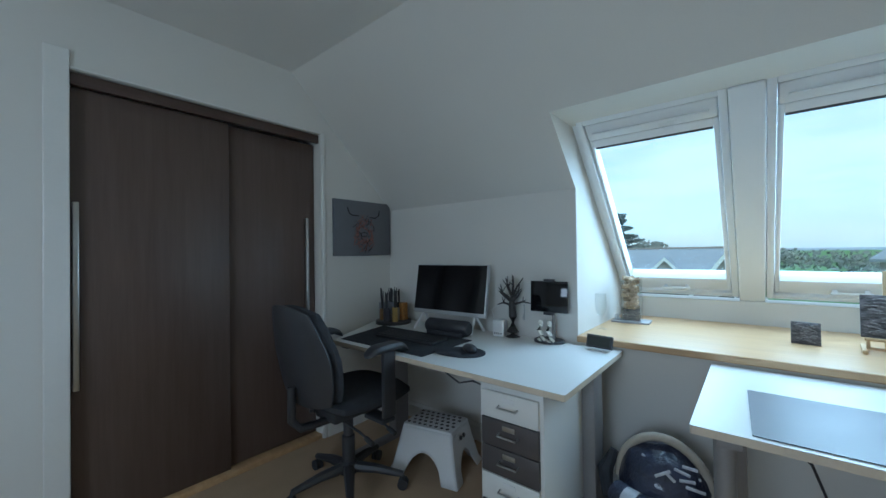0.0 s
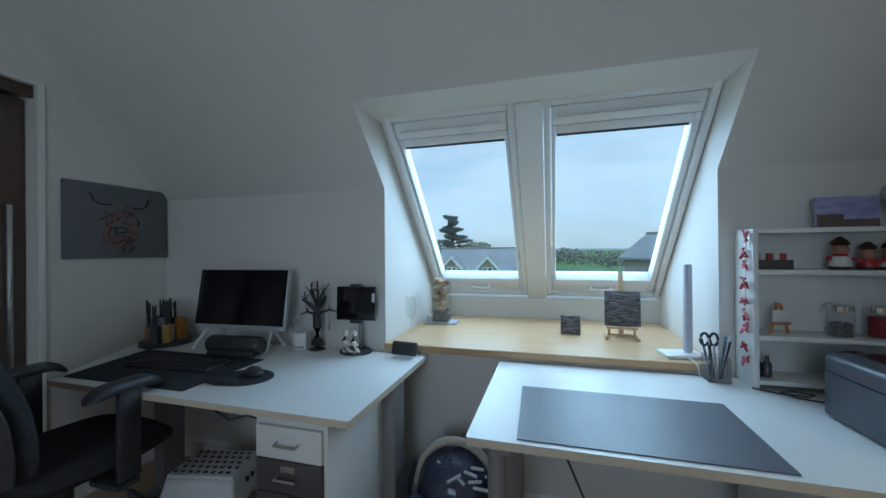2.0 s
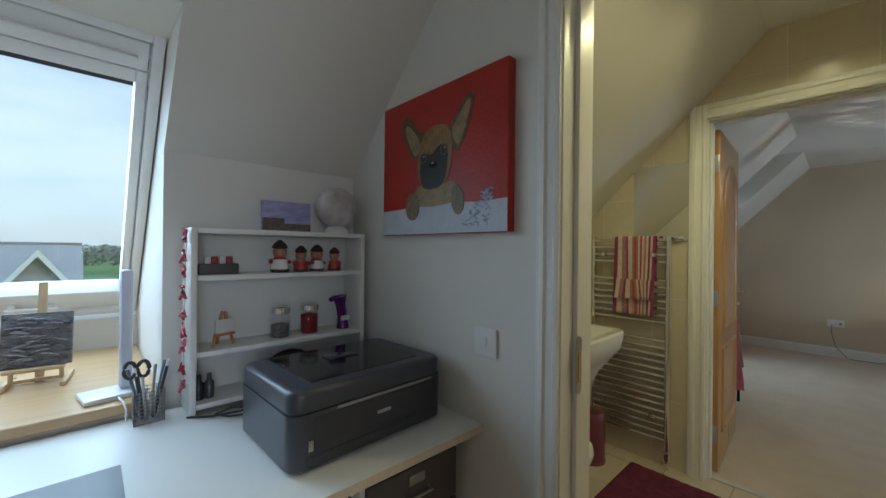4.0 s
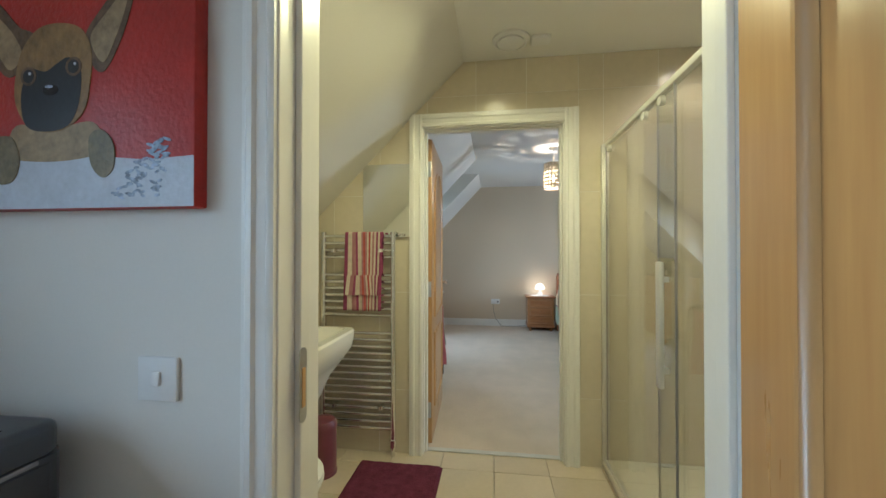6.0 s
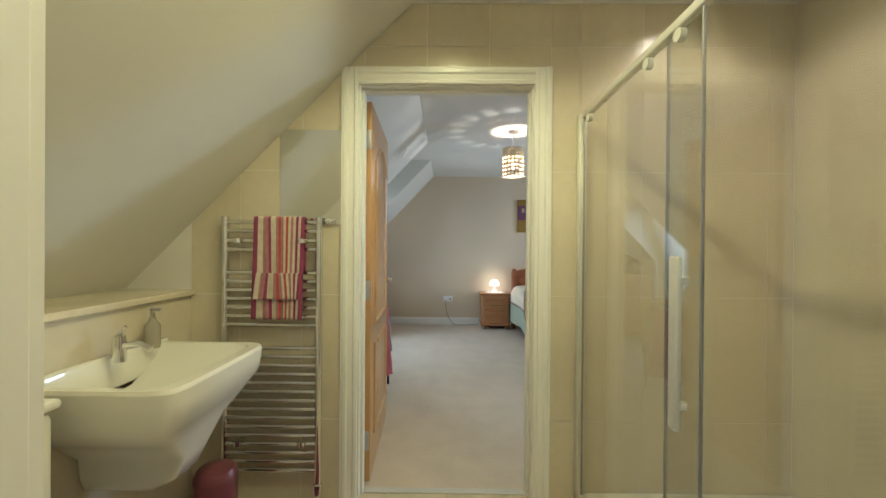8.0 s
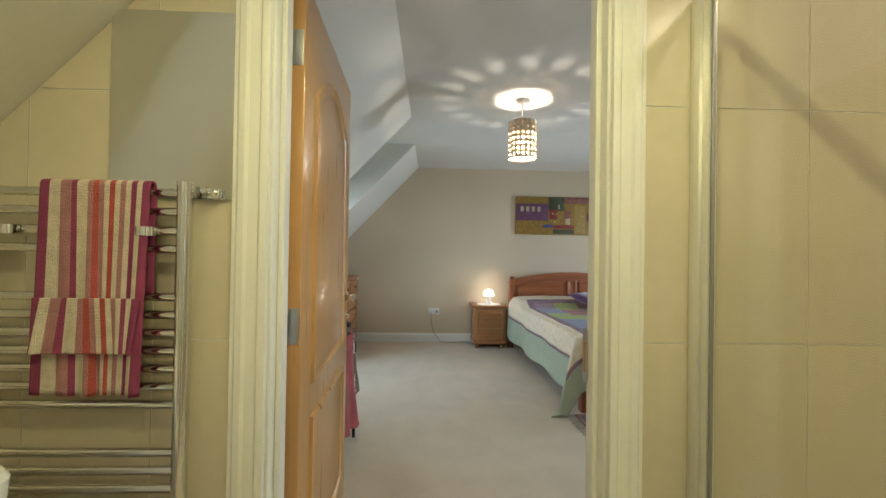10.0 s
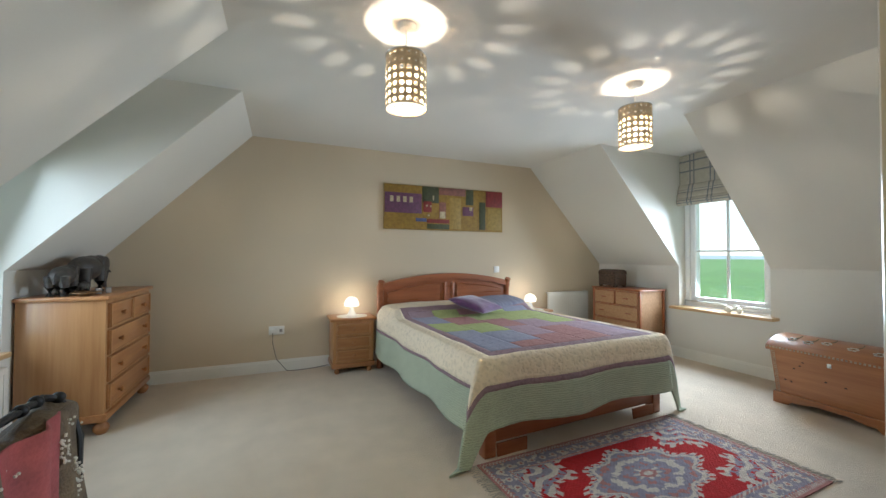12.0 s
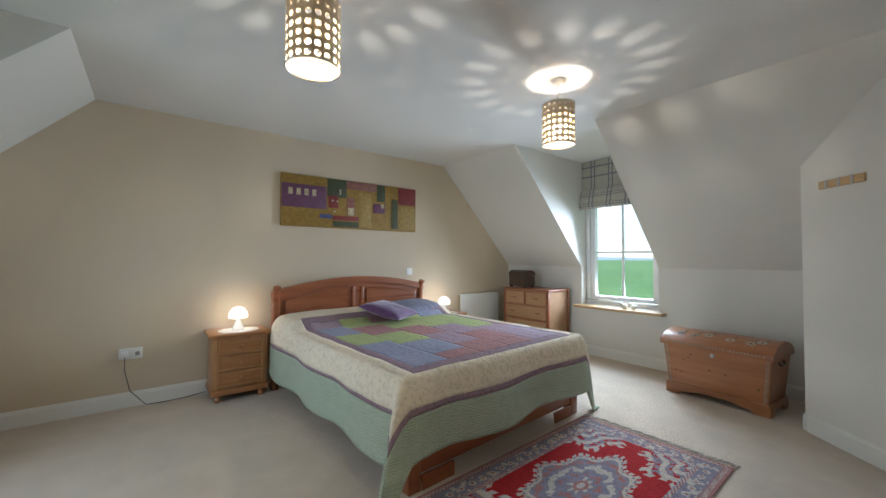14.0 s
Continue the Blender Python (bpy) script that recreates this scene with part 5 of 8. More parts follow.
# ---- printer ----
pr = thing("printer", "black inkjet printer with rounded corners on the desk", "printer", (1.312, 1.69, DZ), 2)
pr.scale = (1.07, 1.07, 1.05)
PRN = material("printer_charcoal", (0.055, 0.060, 0.072), 0.34, vary=0.06, scale=9, fine=240, bump=0.03)
bm = B(); box(bm, -0.23, -0.165, 0.012, 0.23, 0.165, 0.135)
bmesh.ops.bevel(bm, geom=[e for e in bm.edges if abs(e.verts[0].co.z - e.verts[1].co.z) > 0.05], offset=0.035, segments=4, affect="EDGES", profile=0.5)
part("body", bm, PRN, pr)
bm = B(); box(bm, -0.228, -0.162, 0.138, 0.228, 0.163, 0.188)
bmesh.ops.bevel(bm, geom=[e for e in bm.edges if abs(e.verts[0].co.z - e.verts[1].co.z) > 0.02], offset=0.035, segments=4, affect="EDGES", profile=0.5)
bmesh.ops.bevel(bm, geom=[e for e in bm.edges if e.verts[0].co.z > 0.18 and e.verts[1].co.z > 0.18], offset=0.014, segments=3, affect="EDGES", profile=0.5)
part("lid", bm, PRN, pr)
bm = B(); box(bm, -0.165, -0.12, 0.1882, 0.165, 0.145, 0.1895, 0.0); part("scanner_cover", bm, BLACK_GLOSS, pr, "glossy scanner cover")
bm = B(); box(bm, -0.045, 0.01, 0.1896, 0.045, 0.06, 0.193, 0.002); part("control_screen", bm, material("dark_screen", (0.06, 0.06, 0.065), 0.15), pr)
bm = B(); box(bm, -0.175, -0.169, 0.045, 0.195, -0.1655, 0.125, 0.003); part("front_flap", bm, BLACK_PL, pr)
bm = B(); box(bm, -0.195, -0.1675, 0.015, 0.20, -0.1655, 0.040, 0.002); part("paper_tray", bm, BLACK_PL, pr)
bm = B(); box(bm, -0.01, -0.1715, 0.083, 0.032, -0.1695, 0.092, 0.001); part("badge", bm, STEEL, pr, "small silver badge")
bm = B(); box(bm, -0.19, -0.1672, 0.05, -0.178, -0.1652, 0.075, 0.001); part("card_slot", bm, STEEL, pr)
bm = B(); box(bm, -0.12, -0.168, 0.128, 0.18, -0.164, 0.136, 0.002); part("chrome_strip", bm, GREY_METAL, pr)
for sx in (-0.17, 0.17):
    for sy in (-0.12, 0.12):
        bm = B(); lathe(bm, [(0.014, 0), (0.014, 0.0125)], (sx, sy, 0), 12); part("foot", bm, BLACK_PL, pr)
clump = single("cable_clump", tube(B(), [(0.025 * math.cos(1.3 * k), 0.03 * math.sin(1.1 * k), 0.012 + 0.004 * k) for k in range(10)], 0.012, 7), BLACK_PL, "tangle of black cable beside the printer", "cable", (1.575, 1.69, DZ))

# ---- pictures and switch in the office ----
cow = thing("cow_canvas", "grey canvas with a line drawing of a long-horned cow", "picture", (XW, 1.918, 1.232))
bm = B(); box(bm, 0.0, -0.262, 0, 0.022, 0.262, 0.405, 0.003); part("canvas", bm, material("grey_canvas", (0.16, 0.165, 0.18), 0.8, vary=0.05, scale=12, fine=300, bump=0.1), cow)
INK, RUST = material("dark_ink", (0.02, 0.02, 0.022), 0.8), material("rust_ink", (0.46, 0.20, 0.15), 0.8, vary=0.3, scale=60)


def strokes(pts, r=0.003):
    return tube(B(), [(0.0235, y, z) for y, z in pts], r, 5)


part("horn", strokes([(-0.15, 0.35), (-0.135, 0.31), (-0.105, 0.295), (-0.05, 0.295)], 0.004), INK, cow); part("horn", strokes([(0.15, 0.345), (0.14, 0.305), (0.105, 0.285), (0.06, 0.29)], 0.004), INK, cow)
part("muzzle", strokes([(-0.03, 0.165), (0.0, 0.175), (0.03, 0.165), (0.025, 0.145), (-0.025, 0.145), (-0.03, 0.165)], 0.003), INK, cow)
rk = random.Random(21)
for k in range(64):
    a = rk.uniform(0, 6.28); q = rk.uniform(0.35, 1.0)
    y, z = 0.10 * q * math.cos(a), 0.185 + 0.13 * q * math.sin(a)
    part("stroke", strokes([(y, z), (y + rk.uniform(-0.03, 0.03), z - rk.uniform(0.01, 0.045)), (y + rk.uniform(-0.03, 0.03), z - 0.05)], 0.0024), RUST if k % 4 else INK, cow)

dog = thing("dog_canvas", "red box canvas painted with a tan dog above a white ledge", "picture", (XE, 1.595, 1.322))
DW, DH, DX = 0.305, 0.495, -0.034
bm = B(); box(bm, DX, -DW, 0, 0, DW, DH, 0.004); part("canvas", bm, material("red_oil_paint", (0.46, 0.022, 0.014), 0.45, vary=0.14, scale=7, fine=90, bump=0.2), dog)
SNOW, TANP, DARKP, EARP, BLUEP = material("white_oil_paint", (0.56, 0.60, 0.68), 0.5, vary=0.1, scale=14, bump=0.2), material("tan_oil_paint", (0.34, 0.20, 0.07), 0.5, vary=0.25, scale=22, bump=0.2), material("black_oil_paint", (0.012, 0.013, 0.018), 0.45, vary=0.3, scale=30), material("olive_oil_paint", (0.24, 0.19, 0.10), 0.5, vary=0.25, scale=22, bump=0.2), material("blue_oil_paint", (0.48, 0.57, 0.76), 0.5, vary=0.4, scale=70, fine=120)


def dab(pts, depth, mat, name="painted_shape", wob=0.0):
    """A flat painted patch; points as (right, up) on the canvas seen from the room."""
    bm = B(); prism(bm, [(-u, v) for u, v in pts], 0, DX - depth, DX - 0.0005)
    part(name, bm, mat, dog, smooth=None)


def blob(cu, cv_, ru, rv, tilt=0.0, n=22):
    c, s = math.cos(radians(tilt)), math.sin(radians(tilt))
    return [(cu + ru * math.cos(a) * c - rv * math.sin(a) * s, cv_ + ru * math.cos(a) * s + rv * math.sin(a) * c) for a in (2 * math.pi * k / n for k in range(n))]


def on_canvas(pts):
    """Fractions of the canvas, from its lower left corner, to metres."""
    return [((u - 0.5) * 2 * DW, v * DH) for u, v in pts]


def shape(pts, depth, mat, name="painted_shape", steps=5):
    """A painted patch with a soft outline through a few points."""
    n, out = len(pts), []
    for k in range(n):
        p0, p1, p2, p3 = (Vector(pts[(k + q) % n]) for q in (-1, 0, 1, 2))
        for q in range(steps):
            t = q / steps
            p = 0.5 * (2 * p1 + (p2 - p0) * t + (2 * p0 - 5 * p1 + 4 * p2 - p3) * t * t + (3 * p1 - p0 - 3 * p2 + p3) * t ** 3)
            out.append((p.x, p.y))
    dab(on_canvas(out), depth, mat, name)


def spot(u, v, ru, rv, depth, mat, name, tilt=0.0):
    c = on_canvas([(u, v)])[0]
    dab(blob(c[0], c[1], ru * 2 * DW, rv * DH, tilt), depth, mat, name)


DIM = material("umber_oil_paint", (0.17, 0.10, 0.05), 0.5, vary=0.3, scale=30, bump=0.2)
PINKP = material("fawn_oil_paint", (0.42, 0.30, 0.16), 0.5, vary=0.25, scale=30, bump=0.2)
dab(on_canvas([(0.004, 0.003), (0.999, 0.003), (0.999, 0.195), (0.833, 0.185), (0.660, 0.205), (0.430, 0.20), (0.004, 0.186)]), 0.001, SNOW, "painted_ledge")
shape([(0.327, 0.22), (0.354, 0.34), (0.500, 0.32), (0.642, 0.34), (0.687, 0.24), (0.614, 0.20), (0.454, 0.19)], 0.0014, PINKP, "painted_chest")
shape([(0.306, 0.545), (0.217, 0.72), (0.202, 0.84), (0.248, 0.865), (0.292, 0.83), (0.361, 0.74), (0.418, 0.70), (0.380, 0.58)], 0.0016, DIM, "painted_ear")
shape([(0.320, 0.57), (0.248, 0.72), (0.240, 0.80), (0.285, 0.78), (0.347, 0.70), (0.374, 0.62)], 0.0019, PINKP, "painted_inner_ear")
shape([(0.614, 0.68), (0.669, 0.78), (0.733, 0.865), (0.779, 0.87), (0.787, 0.82), (0.745, 0.66), (0.687, 0.54), (0.642, 0.56)], 0.0016, DIM, "painted_ear")
shape([(0.633, 0.67), (0.687, 0.76), (0.752, 0.84), (0.764, 0.80), (0.724, 0.66), (0.678, 0.57)], 0.0019, PINKP, "painted_inner_ear")
shape([(0.347, 0.50), (0.374, 0.64), (0.437, 0.725), (0.522, 0.74), (0.599, 0.71), (0.637, 0.62), (0.633, 0.50), (0.609, 0.38), (0.522, 0.31), (0.418, 0.32), (0.361, 0.40)], 0.0022, TANP, "painted_head")
shape([(0.374, 0.46), (0.406, 0.56), (0.466, 0.55), (0.506, 0.575), (0.554, 0.60), (0.599, 0.55), (0.594, 0.42), (0.554, 0.33), (0.466, 0.31), (0.393, 0.34)], 0.0026, DARKP, "painted_muzzle")
for eu, ev in ((0.403, 0.535), (0.573, 0.562)):
    spot(eu, ev, 0.030, 0.038, 0.0029, DIM, "painted_eye_rim"); spot(eu, ev, 0.020, 0.027, 0.0032, DARKP, "painted_eye"); spot(eu + 0.006, ev + 0.010, 0.005, 0.006, 0.0035, SNOW, "painted_glint")
spot(0.487, 0.475, 0.030, 0.022, 0.0031, BLACK_GLOSS, "painted_nose"); spot(0.483, 0.488, 0.016, 0.006, 0.0034, BLUEP, "painted_shine")
shape([(0.248, 0.22), (0.277, 0.29), (0.341, 0.29), (0.370, 0.20), (0.347, 0.12), (0.292, 0.105), (0.252, 0.15)], 0.003, EARP, "painted_paw")
shape([(0.633, 0.21), (0.637, 0.29), (0.682, 0.305), (0.720, 0.25), (0.722, 0.16), (0.687, 0.12), (0.651, 0.15)], 0.003, EARP, "painted_paw")
rf = random.Random(8)
for k in range(70):
    q = (k / 69) ** 1.3
    wide = 0.055 * (1 - q) + 0.03
    cx, cy = 0.79 + 0.10 * q + rf.uniform(-wide, wide), 0.045 + 0.215 * q
    spot(cx, cy, rf.uniform(0.008, 0.018), 0.006, 0.0012 + 0.0001 * (k % 4), BLUEP, "painted_sprig", rf.uniform(-40, 40))
sw = thing("light_switch", "white square light switch on the office wall", "switch", (XE, 1.39, 0.99))
bm = B(); box(bm, -0.009, -0.043, -0.043, 0, 0.043, 0.043, 0.003); part("plate", bm, WHITE_PL, sw)
bm = B(); box(bm, -0.014, -0.009, -0.014, -0.009, 0.009, 0.014, 0.002, pose(0, 0, 0, 0, 6)); part("rocker", bm, WHITE_PL, sw)

sn = thing("alarm_sensor", "small white alarm sensor fixed high on the wall", "sensor", (XE, 1.655, 2.16))
bm = B(); prism(bm, [(0, 0), (-0.035, 0.008), (-0.045, 0.03), (-0.045, 0.075), (-0.02, 0.095), (0, 0.095)], 1, -0.03, 0.03); part("case", bm, WHITE_PL, sn)
bm = B(); box(bm, -0.048, -0.02, 0.034, -0.0452, 0.02, 0.062, 0.001); part("lens", bm, GREY_METAL, sn)

# ---- the world outside ----
GRASS = material("grass", (0.13, 0.30, 0.07), 0.95, second=(0.10, 0.22, 0.06), scale=0.05, fine=0.6, bump=0.1, depth=0.05)
bm = B()
G = -3.0
for x0, y0, x1, y1 in ((-2500, -2500, 2500, 2500),):
    bm.faces.new([bm.verts.new(p) for p in ((x0, y0, G), (x1, y0, G), (x1, y1, G), (x0, y1, G))])
structure("ground", bm, GRASS, "wide green field around the house", "ground")
# slate grey lightened and blued, with distance haze painted into the colour
ROOFM = material("hazed_slate_roof", (0.40, 0.44, 0.48), 0.7, second=(0.33, 0.37, 0.41), scale=1.5, fine=9, bump=0.2, stretch3=(1, 1, 5))
STONE = material("grey_brown_stone", (0.34, 0.31, 0.28), 0.9, vary=0.06, scale=1.2, fine=20, bump=0.1)


def house(at, turn, length, depth, eaves, ridge, label, dormers=(), gable=None):
    h = thing("house", label, "house", (*at, G), turn, "neighbouring houses")
    e, r = eaves - G, ridge - G
    bm = B(); prism(bm, [(-depth / 2, 0), (depth / 2, 0), (depth / 2, e), (0, r - 0.1), (-depth / 2, e)], 0, -length / 2, length / 2); part("wall", bm, STONE, h)
    for s in (-1, 1):
        bm = B(); k = (r - e) / (depth / 2)
        prism(bm, [(s * (depth / 2 + 0.35), e - 0.35 * k), (0, r), (0, r + 0.18), (s * (depth / 2 + 0.35), e - 0.35 * k + 0.18)], 0, -length / 2 - 0.3, length / 2 + 0.3); part("roof", bm, ROOFM, h)
    bm = B(); box(bm, -length / 2 - 0.3, -0.15, r + 0.12, length / 2 + 0.3, 0.15, r + 0.26, 0.04); part("ridge", bm, STONE, h)
    for x in dormers:
        y0 = -depth / 2 + 0.5
        zb, zt = e - 0.1, e + 1.25
        bm = B(); prism(bm, [(x - 0.75, zb), (x + 0.75, zb), (x + 0.75, zt), (x, zt + 0.75), (x - 0.75, zt)], 1, y0, 0); dm = part("dormer", bm, STONE, h)
        for s in (-1, 1):
            bm = B(); prism(bm, [(x + s * 0.95, zt - 0.15), (x, zt + 0.85), (x, zt + 1.0), (x + s * 0.95, zt)], 1, y0 - 0.15, 0.0); part("dormer_roof", bm, ROOFM, h)
            bm = B(); prism(bm, [(x + s * 0.97, zt - 0.30), (x, zt + 0.72), (x, zt + 0.98), (x + s * 0.97, zt - 0.02)], 1, y0 - 0.22, y0 - 0.16); part("bargeboard", bm, FRAME_WHITE, h)
        bm = B(); box(bm, x - 0.42, y0 - 0.04, zb + 0.25, x + 0.42, y0 + 0.02, zt + 0.05, 0.02); wf = part("window", bm, FRAME_WHITE, h)
        for q in (-0.2, 0.2):
            bm = B(); box(bm, x + q - 0.15, y0 - 0.06, zb + 0.33, x + q + 0.15, y0 - 0.042, zt - 0.02); part("pane", bm, BLACK_GLOSS, wf)
    if gable is not None:
        gx = gable
        bm = B(); prism(bm, [(gx - 1.6, 0), (gx + 1.6, 0), (gx + 1.6, e), (gx, r - 0.4), (gx - 1.6, e)], 1, -depth / 2 - 1.2, 0); part("gable", bm, STONE, h)
        for s in (-1, 1):
            bm = B(); prism(bm, [(gx + s * 1.95, e - 0.45), (gx, r - 0.35), (gx, r - 0.1), (gx + s * 1.95, e - 0.2)], 1, -depth / 2 - 1.5, 0); part("gable_roof", bm, ROOFM, h)
            bm = B(); prism(bm, [(gx + s * 1.97, e - 0.62), (gx, r - 0.52), (gx, r - 0.14), (gx + s * 1.97, e - 0.24)], 1, -depth / 2 - 1.58, -depth / 2 - 1.51); part("bargeboard", bm, FRAME_WHITE, h)
        bm = B(); box(bm, gx - 0.5, -depth / 2 - 1.24, e - 0.4, gx + 0.5, -depth / 2 - 1.18, e + 0.9, 0.02); wf = part("window", bm, FRAME_WHITE, h)
        bm = B(); box(bm, gx - 0.4, -depth / 2 - 1.26, e - 0.3, gx + 0.4, -depth / 2 - 1.242, e + 0.8); part("pane", bm, BLACK_GLOSS, wf)
    return h


house((-15.8, 32.0), 4, 11, 8, -1.5, 1.25, "grey-roofed stone house with small dormers", (-2.5, 2.6))
house((-4.6, 34.5), 2, 9.4, 8, -1.5, 1.2, "grey-roofed stone house with dormers and a front gable", (-3.3, -0.3), 3.2)
house((9.5, 33.0), -68, 6.5, 4.6, 0.6, 2.35, "pale gabled house with a grey slate roof", ())
# LEAF is a green paled to grey, its colour standing in for haze
LEAF = material("hazed_foliage", (0.27, 0.30, 0.26), 0.9, second=(0.17, 0.20, 0.18), scale=1.2, fine=6, bump=0.3)
FIR = material("fir_foliage", (0.11, 0.15, 0.14), 0.9, second=(0.06, 0.085, 0.08), scale=2, fine=8, bump=0.3)
TRUNK = material("grey_bark", (0.09, 0.075, 0.06), 0.95, vary=0.25, scale=6, bump=0.3)


def foliage(bm, at, size, count, leaf, rr, flat=1.0):
    for _ in range(count):
        d = Vector((rr.gauss(0, 1), rr.gauss(0, 1), rr.gauss(0, 1))).normalized() * (rr.random() ** 0.4)
        p = Vector(at) + Vector((d.x * size[0], d.y * size[1], d.z * size[2]))
        u = Vector((rr.gauss(0, 1), rr.gauss(0, 1), rr.gauss(0, flat))).normalized() * leaf
        w = u.orthogonal().normalized() * leaf * rr.uniform(0.5, 0.9)
        bm.faces.new([bm.verts.new(p + q) for q in (-u, w * 0.8, u, -w)])


rr = random.Random(2)
tree = thing("tree", "dark spreading conifer with uneven tiered branches", "tree", (-12.2, 48, G))
bm = B(); tube(bm, [(0, 0, 0), (0.1, 0, 3), (0, 0.1, 6), (0.05, 0, 8.2)], 0.3, 8, radii=[0.45, 0.35, 0.22, 0.05])
bm2 = B()
for k in range(26):
    z = 3.6 + 4.6 * k / 25
    a, l = rr.uniform(0, 6.28), (3.1 - 2.5 * k / 25) * rr.uniform(0.6, 1.15)
    tip = Vector((l * math.cos(a), l * math.sin(a), z + rr.uniform(-0.1, 0.5)))
    tube(bm, [(0, 0, z), tip * 0.5 + Vector((0, 0, z * 0.5)), tip], 0.05, 5, radii=[0.09, 0.06, 0.02])
    for q in (0.45, 0.75, 1.0):
        foliage(bm2, Vector((0, 0, z)).lerp(tip, q), (0.6, 0.6, 0.24), 60, 0.15, rr)
part("trunk", bm, TRUNK, tree); part("crown", bm2, FIR, tree, smooth=None)
for k, (x, y, top, w) in enumerate(((-27, 46, 2.9, 5.5), (-21, 47, 3.2, 5.2), (-17, 47, 2.9, 5.0), (-14.6, 46, 2.4, 3.6), (-9.6, 47, 2.3, 3.6), (-7.5, 48, 2.0, 3.2), (-32, 44, 2.9, 5))):
    tt = thing("tree", "broad rounded tree behind the houses", "tree", (x, y, G), 0, "trees behind the houses")
    h = top - G
    bm = B(); tube(bm, [(0, 0, 0), (0.1, 0, h * 0.35), (0, 0.1, h * 0.6)], 0.25, 7, radii=[0.3, 0.22, 0.12])
    for q in range(6):
        a = rr.uniform(0, 6.28)
        tube(bm, [(0, 0, h * 0.35), (w * 0.3 * math.cos(a), w * 0.3 * math.sin(a), h * 0.55), (w * 0.5 * math.cos(a), w * 0.5 * math.sin(a), h * 0.75)], 0.1, 5, radii=[0.12, 0.08, 0.03])
    part("trunk", bm, TRUNK, tt)
    bm = B()
    for q in range(12):
        a, e = rr.uniform(0, 6.28), rr.uniform(0.35, 0.92)
        foliage(bm, (w * 0.42 * math.cos(a) * (1.2 - e * 0.5), w * 0.42 * math.sin(a), h * e), (w * 0.26, w * 0.26, h * 0.12), 90, 0.2, rr)
    part("crown", bm, LEAF, tt, smooth=None)
bm = B()
for k in range(70):
    x = -6 + 60 * k / 69
    foliage(bm, (x + rr.uniform(-1, 1), 75 + rr.uniform(-6, 6), -1.0 + 0.9 * math.exp(-((x - 3) / 8) ** 2) + rr.uniform(-0.5, 0.2)), (2.0, 2.0, 1.5), 60, 0.35, rr)
tagged(new("hedgerow", mesh_of("hedgerow", bm, LEAF)), "tangled green hedgerow beyond the houses", "hedge", kind="stuff")
# distance haze is put into the hills' pale blue base colour
HILL = material("haze_tinted_hill", (0.42, 0.50, 0.56), 1.0, vary=0.1, scale=0.004, fine=0.02, bump=0.0)
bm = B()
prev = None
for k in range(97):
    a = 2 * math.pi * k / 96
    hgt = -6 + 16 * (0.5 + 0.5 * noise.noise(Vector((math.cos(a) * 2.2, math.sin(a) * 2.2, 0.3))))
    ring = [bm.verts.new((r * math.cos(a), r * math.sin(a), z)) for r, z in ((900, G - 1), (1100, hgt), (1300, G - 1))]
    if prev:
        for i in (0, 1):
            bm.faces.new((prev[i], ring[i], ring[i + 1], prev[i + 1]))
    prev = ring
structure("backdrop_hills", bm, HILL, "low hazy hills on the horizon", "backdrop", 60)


# ---- bathroom ----
def towel_radiator():
    r = thing("towel_radiator", "tall chrome ladder towel radiator on the tiled wall", "radiator", (3.198, 1.571, 0))
    for s in (-1, 1):
        bm = B(); tube(bm, [(0, s * 0.222, 0.125), (0, s * 0.222, 1.365)], 0.017, 14); part("upright", bm, CHROME, r)
        for z in (0.30, 1.25):
            bm = B(); tube(bm, [(-0.02, s * 0.15, z), (0.042, s * 0.15, z)], 0.012, 10); lathe(bm, [(0.02, -0.01), (0.02, 0.01)], (-0.02, s * 0.15, z), 14); part("bracket", bm, CHROME, r)
    bars = [1.338, 1.296, 1.252, 1.21] + [1.10 - 0.041 * k for k in range(7)] + [0.744 - 0.0412 * k for k in range(15)]
    bm = B(); tube(bm, [(-0.004, -0.218, 0), (-0.004, 0.218, 0)], 0.0105, 12); bar = mesh_of("bar", bm, CHROME, 40)
    for z in bars:
        ob = new("bar", bar); ob.parent = r; ob.location = (0, 0, z)
    bm = B(); lathe(bm, [(0.014, 0.0), (0.014, 0.05), (0.022, 0.055), (0.022, 0.10), (0.016, 0.105), (0.016, 0.13)], (0, -0.222, 0.0), 16); part("valve", bm, CHROME, r, "chrome valve")
    bm = B(); lathe(bm, [(0.014, 0.0), (0.014, 0.13)], (0, 0.222, 0.0), 16); part("valve", bm, CHROME, r)


towel_radiator()
STRIPES = [material("towel_" + n, c, 0.95, vary=0.12, scale=40, fine=350, bump=0.5, spec=0.1, depth=0.006) for n, c in (("plum", (0.36, 0.080, 0.17)), ("rose", (0.52, 0.26, 0.27)), ("cream", (0.80, 0.70, 0.58)), ("brick", (0.55, 0.12, 0.11)))]
tw = thing("striped_towel", "plum, rose and cream striped towel hung over the radiator", "towel", (3.187, 1.525, 0))
ORDER = (0, 0, 2, 2, 1, 1, 0, 2, 2, 1, 3, 1, 2, 3, 2, 1, 2, 0, 2, 0)


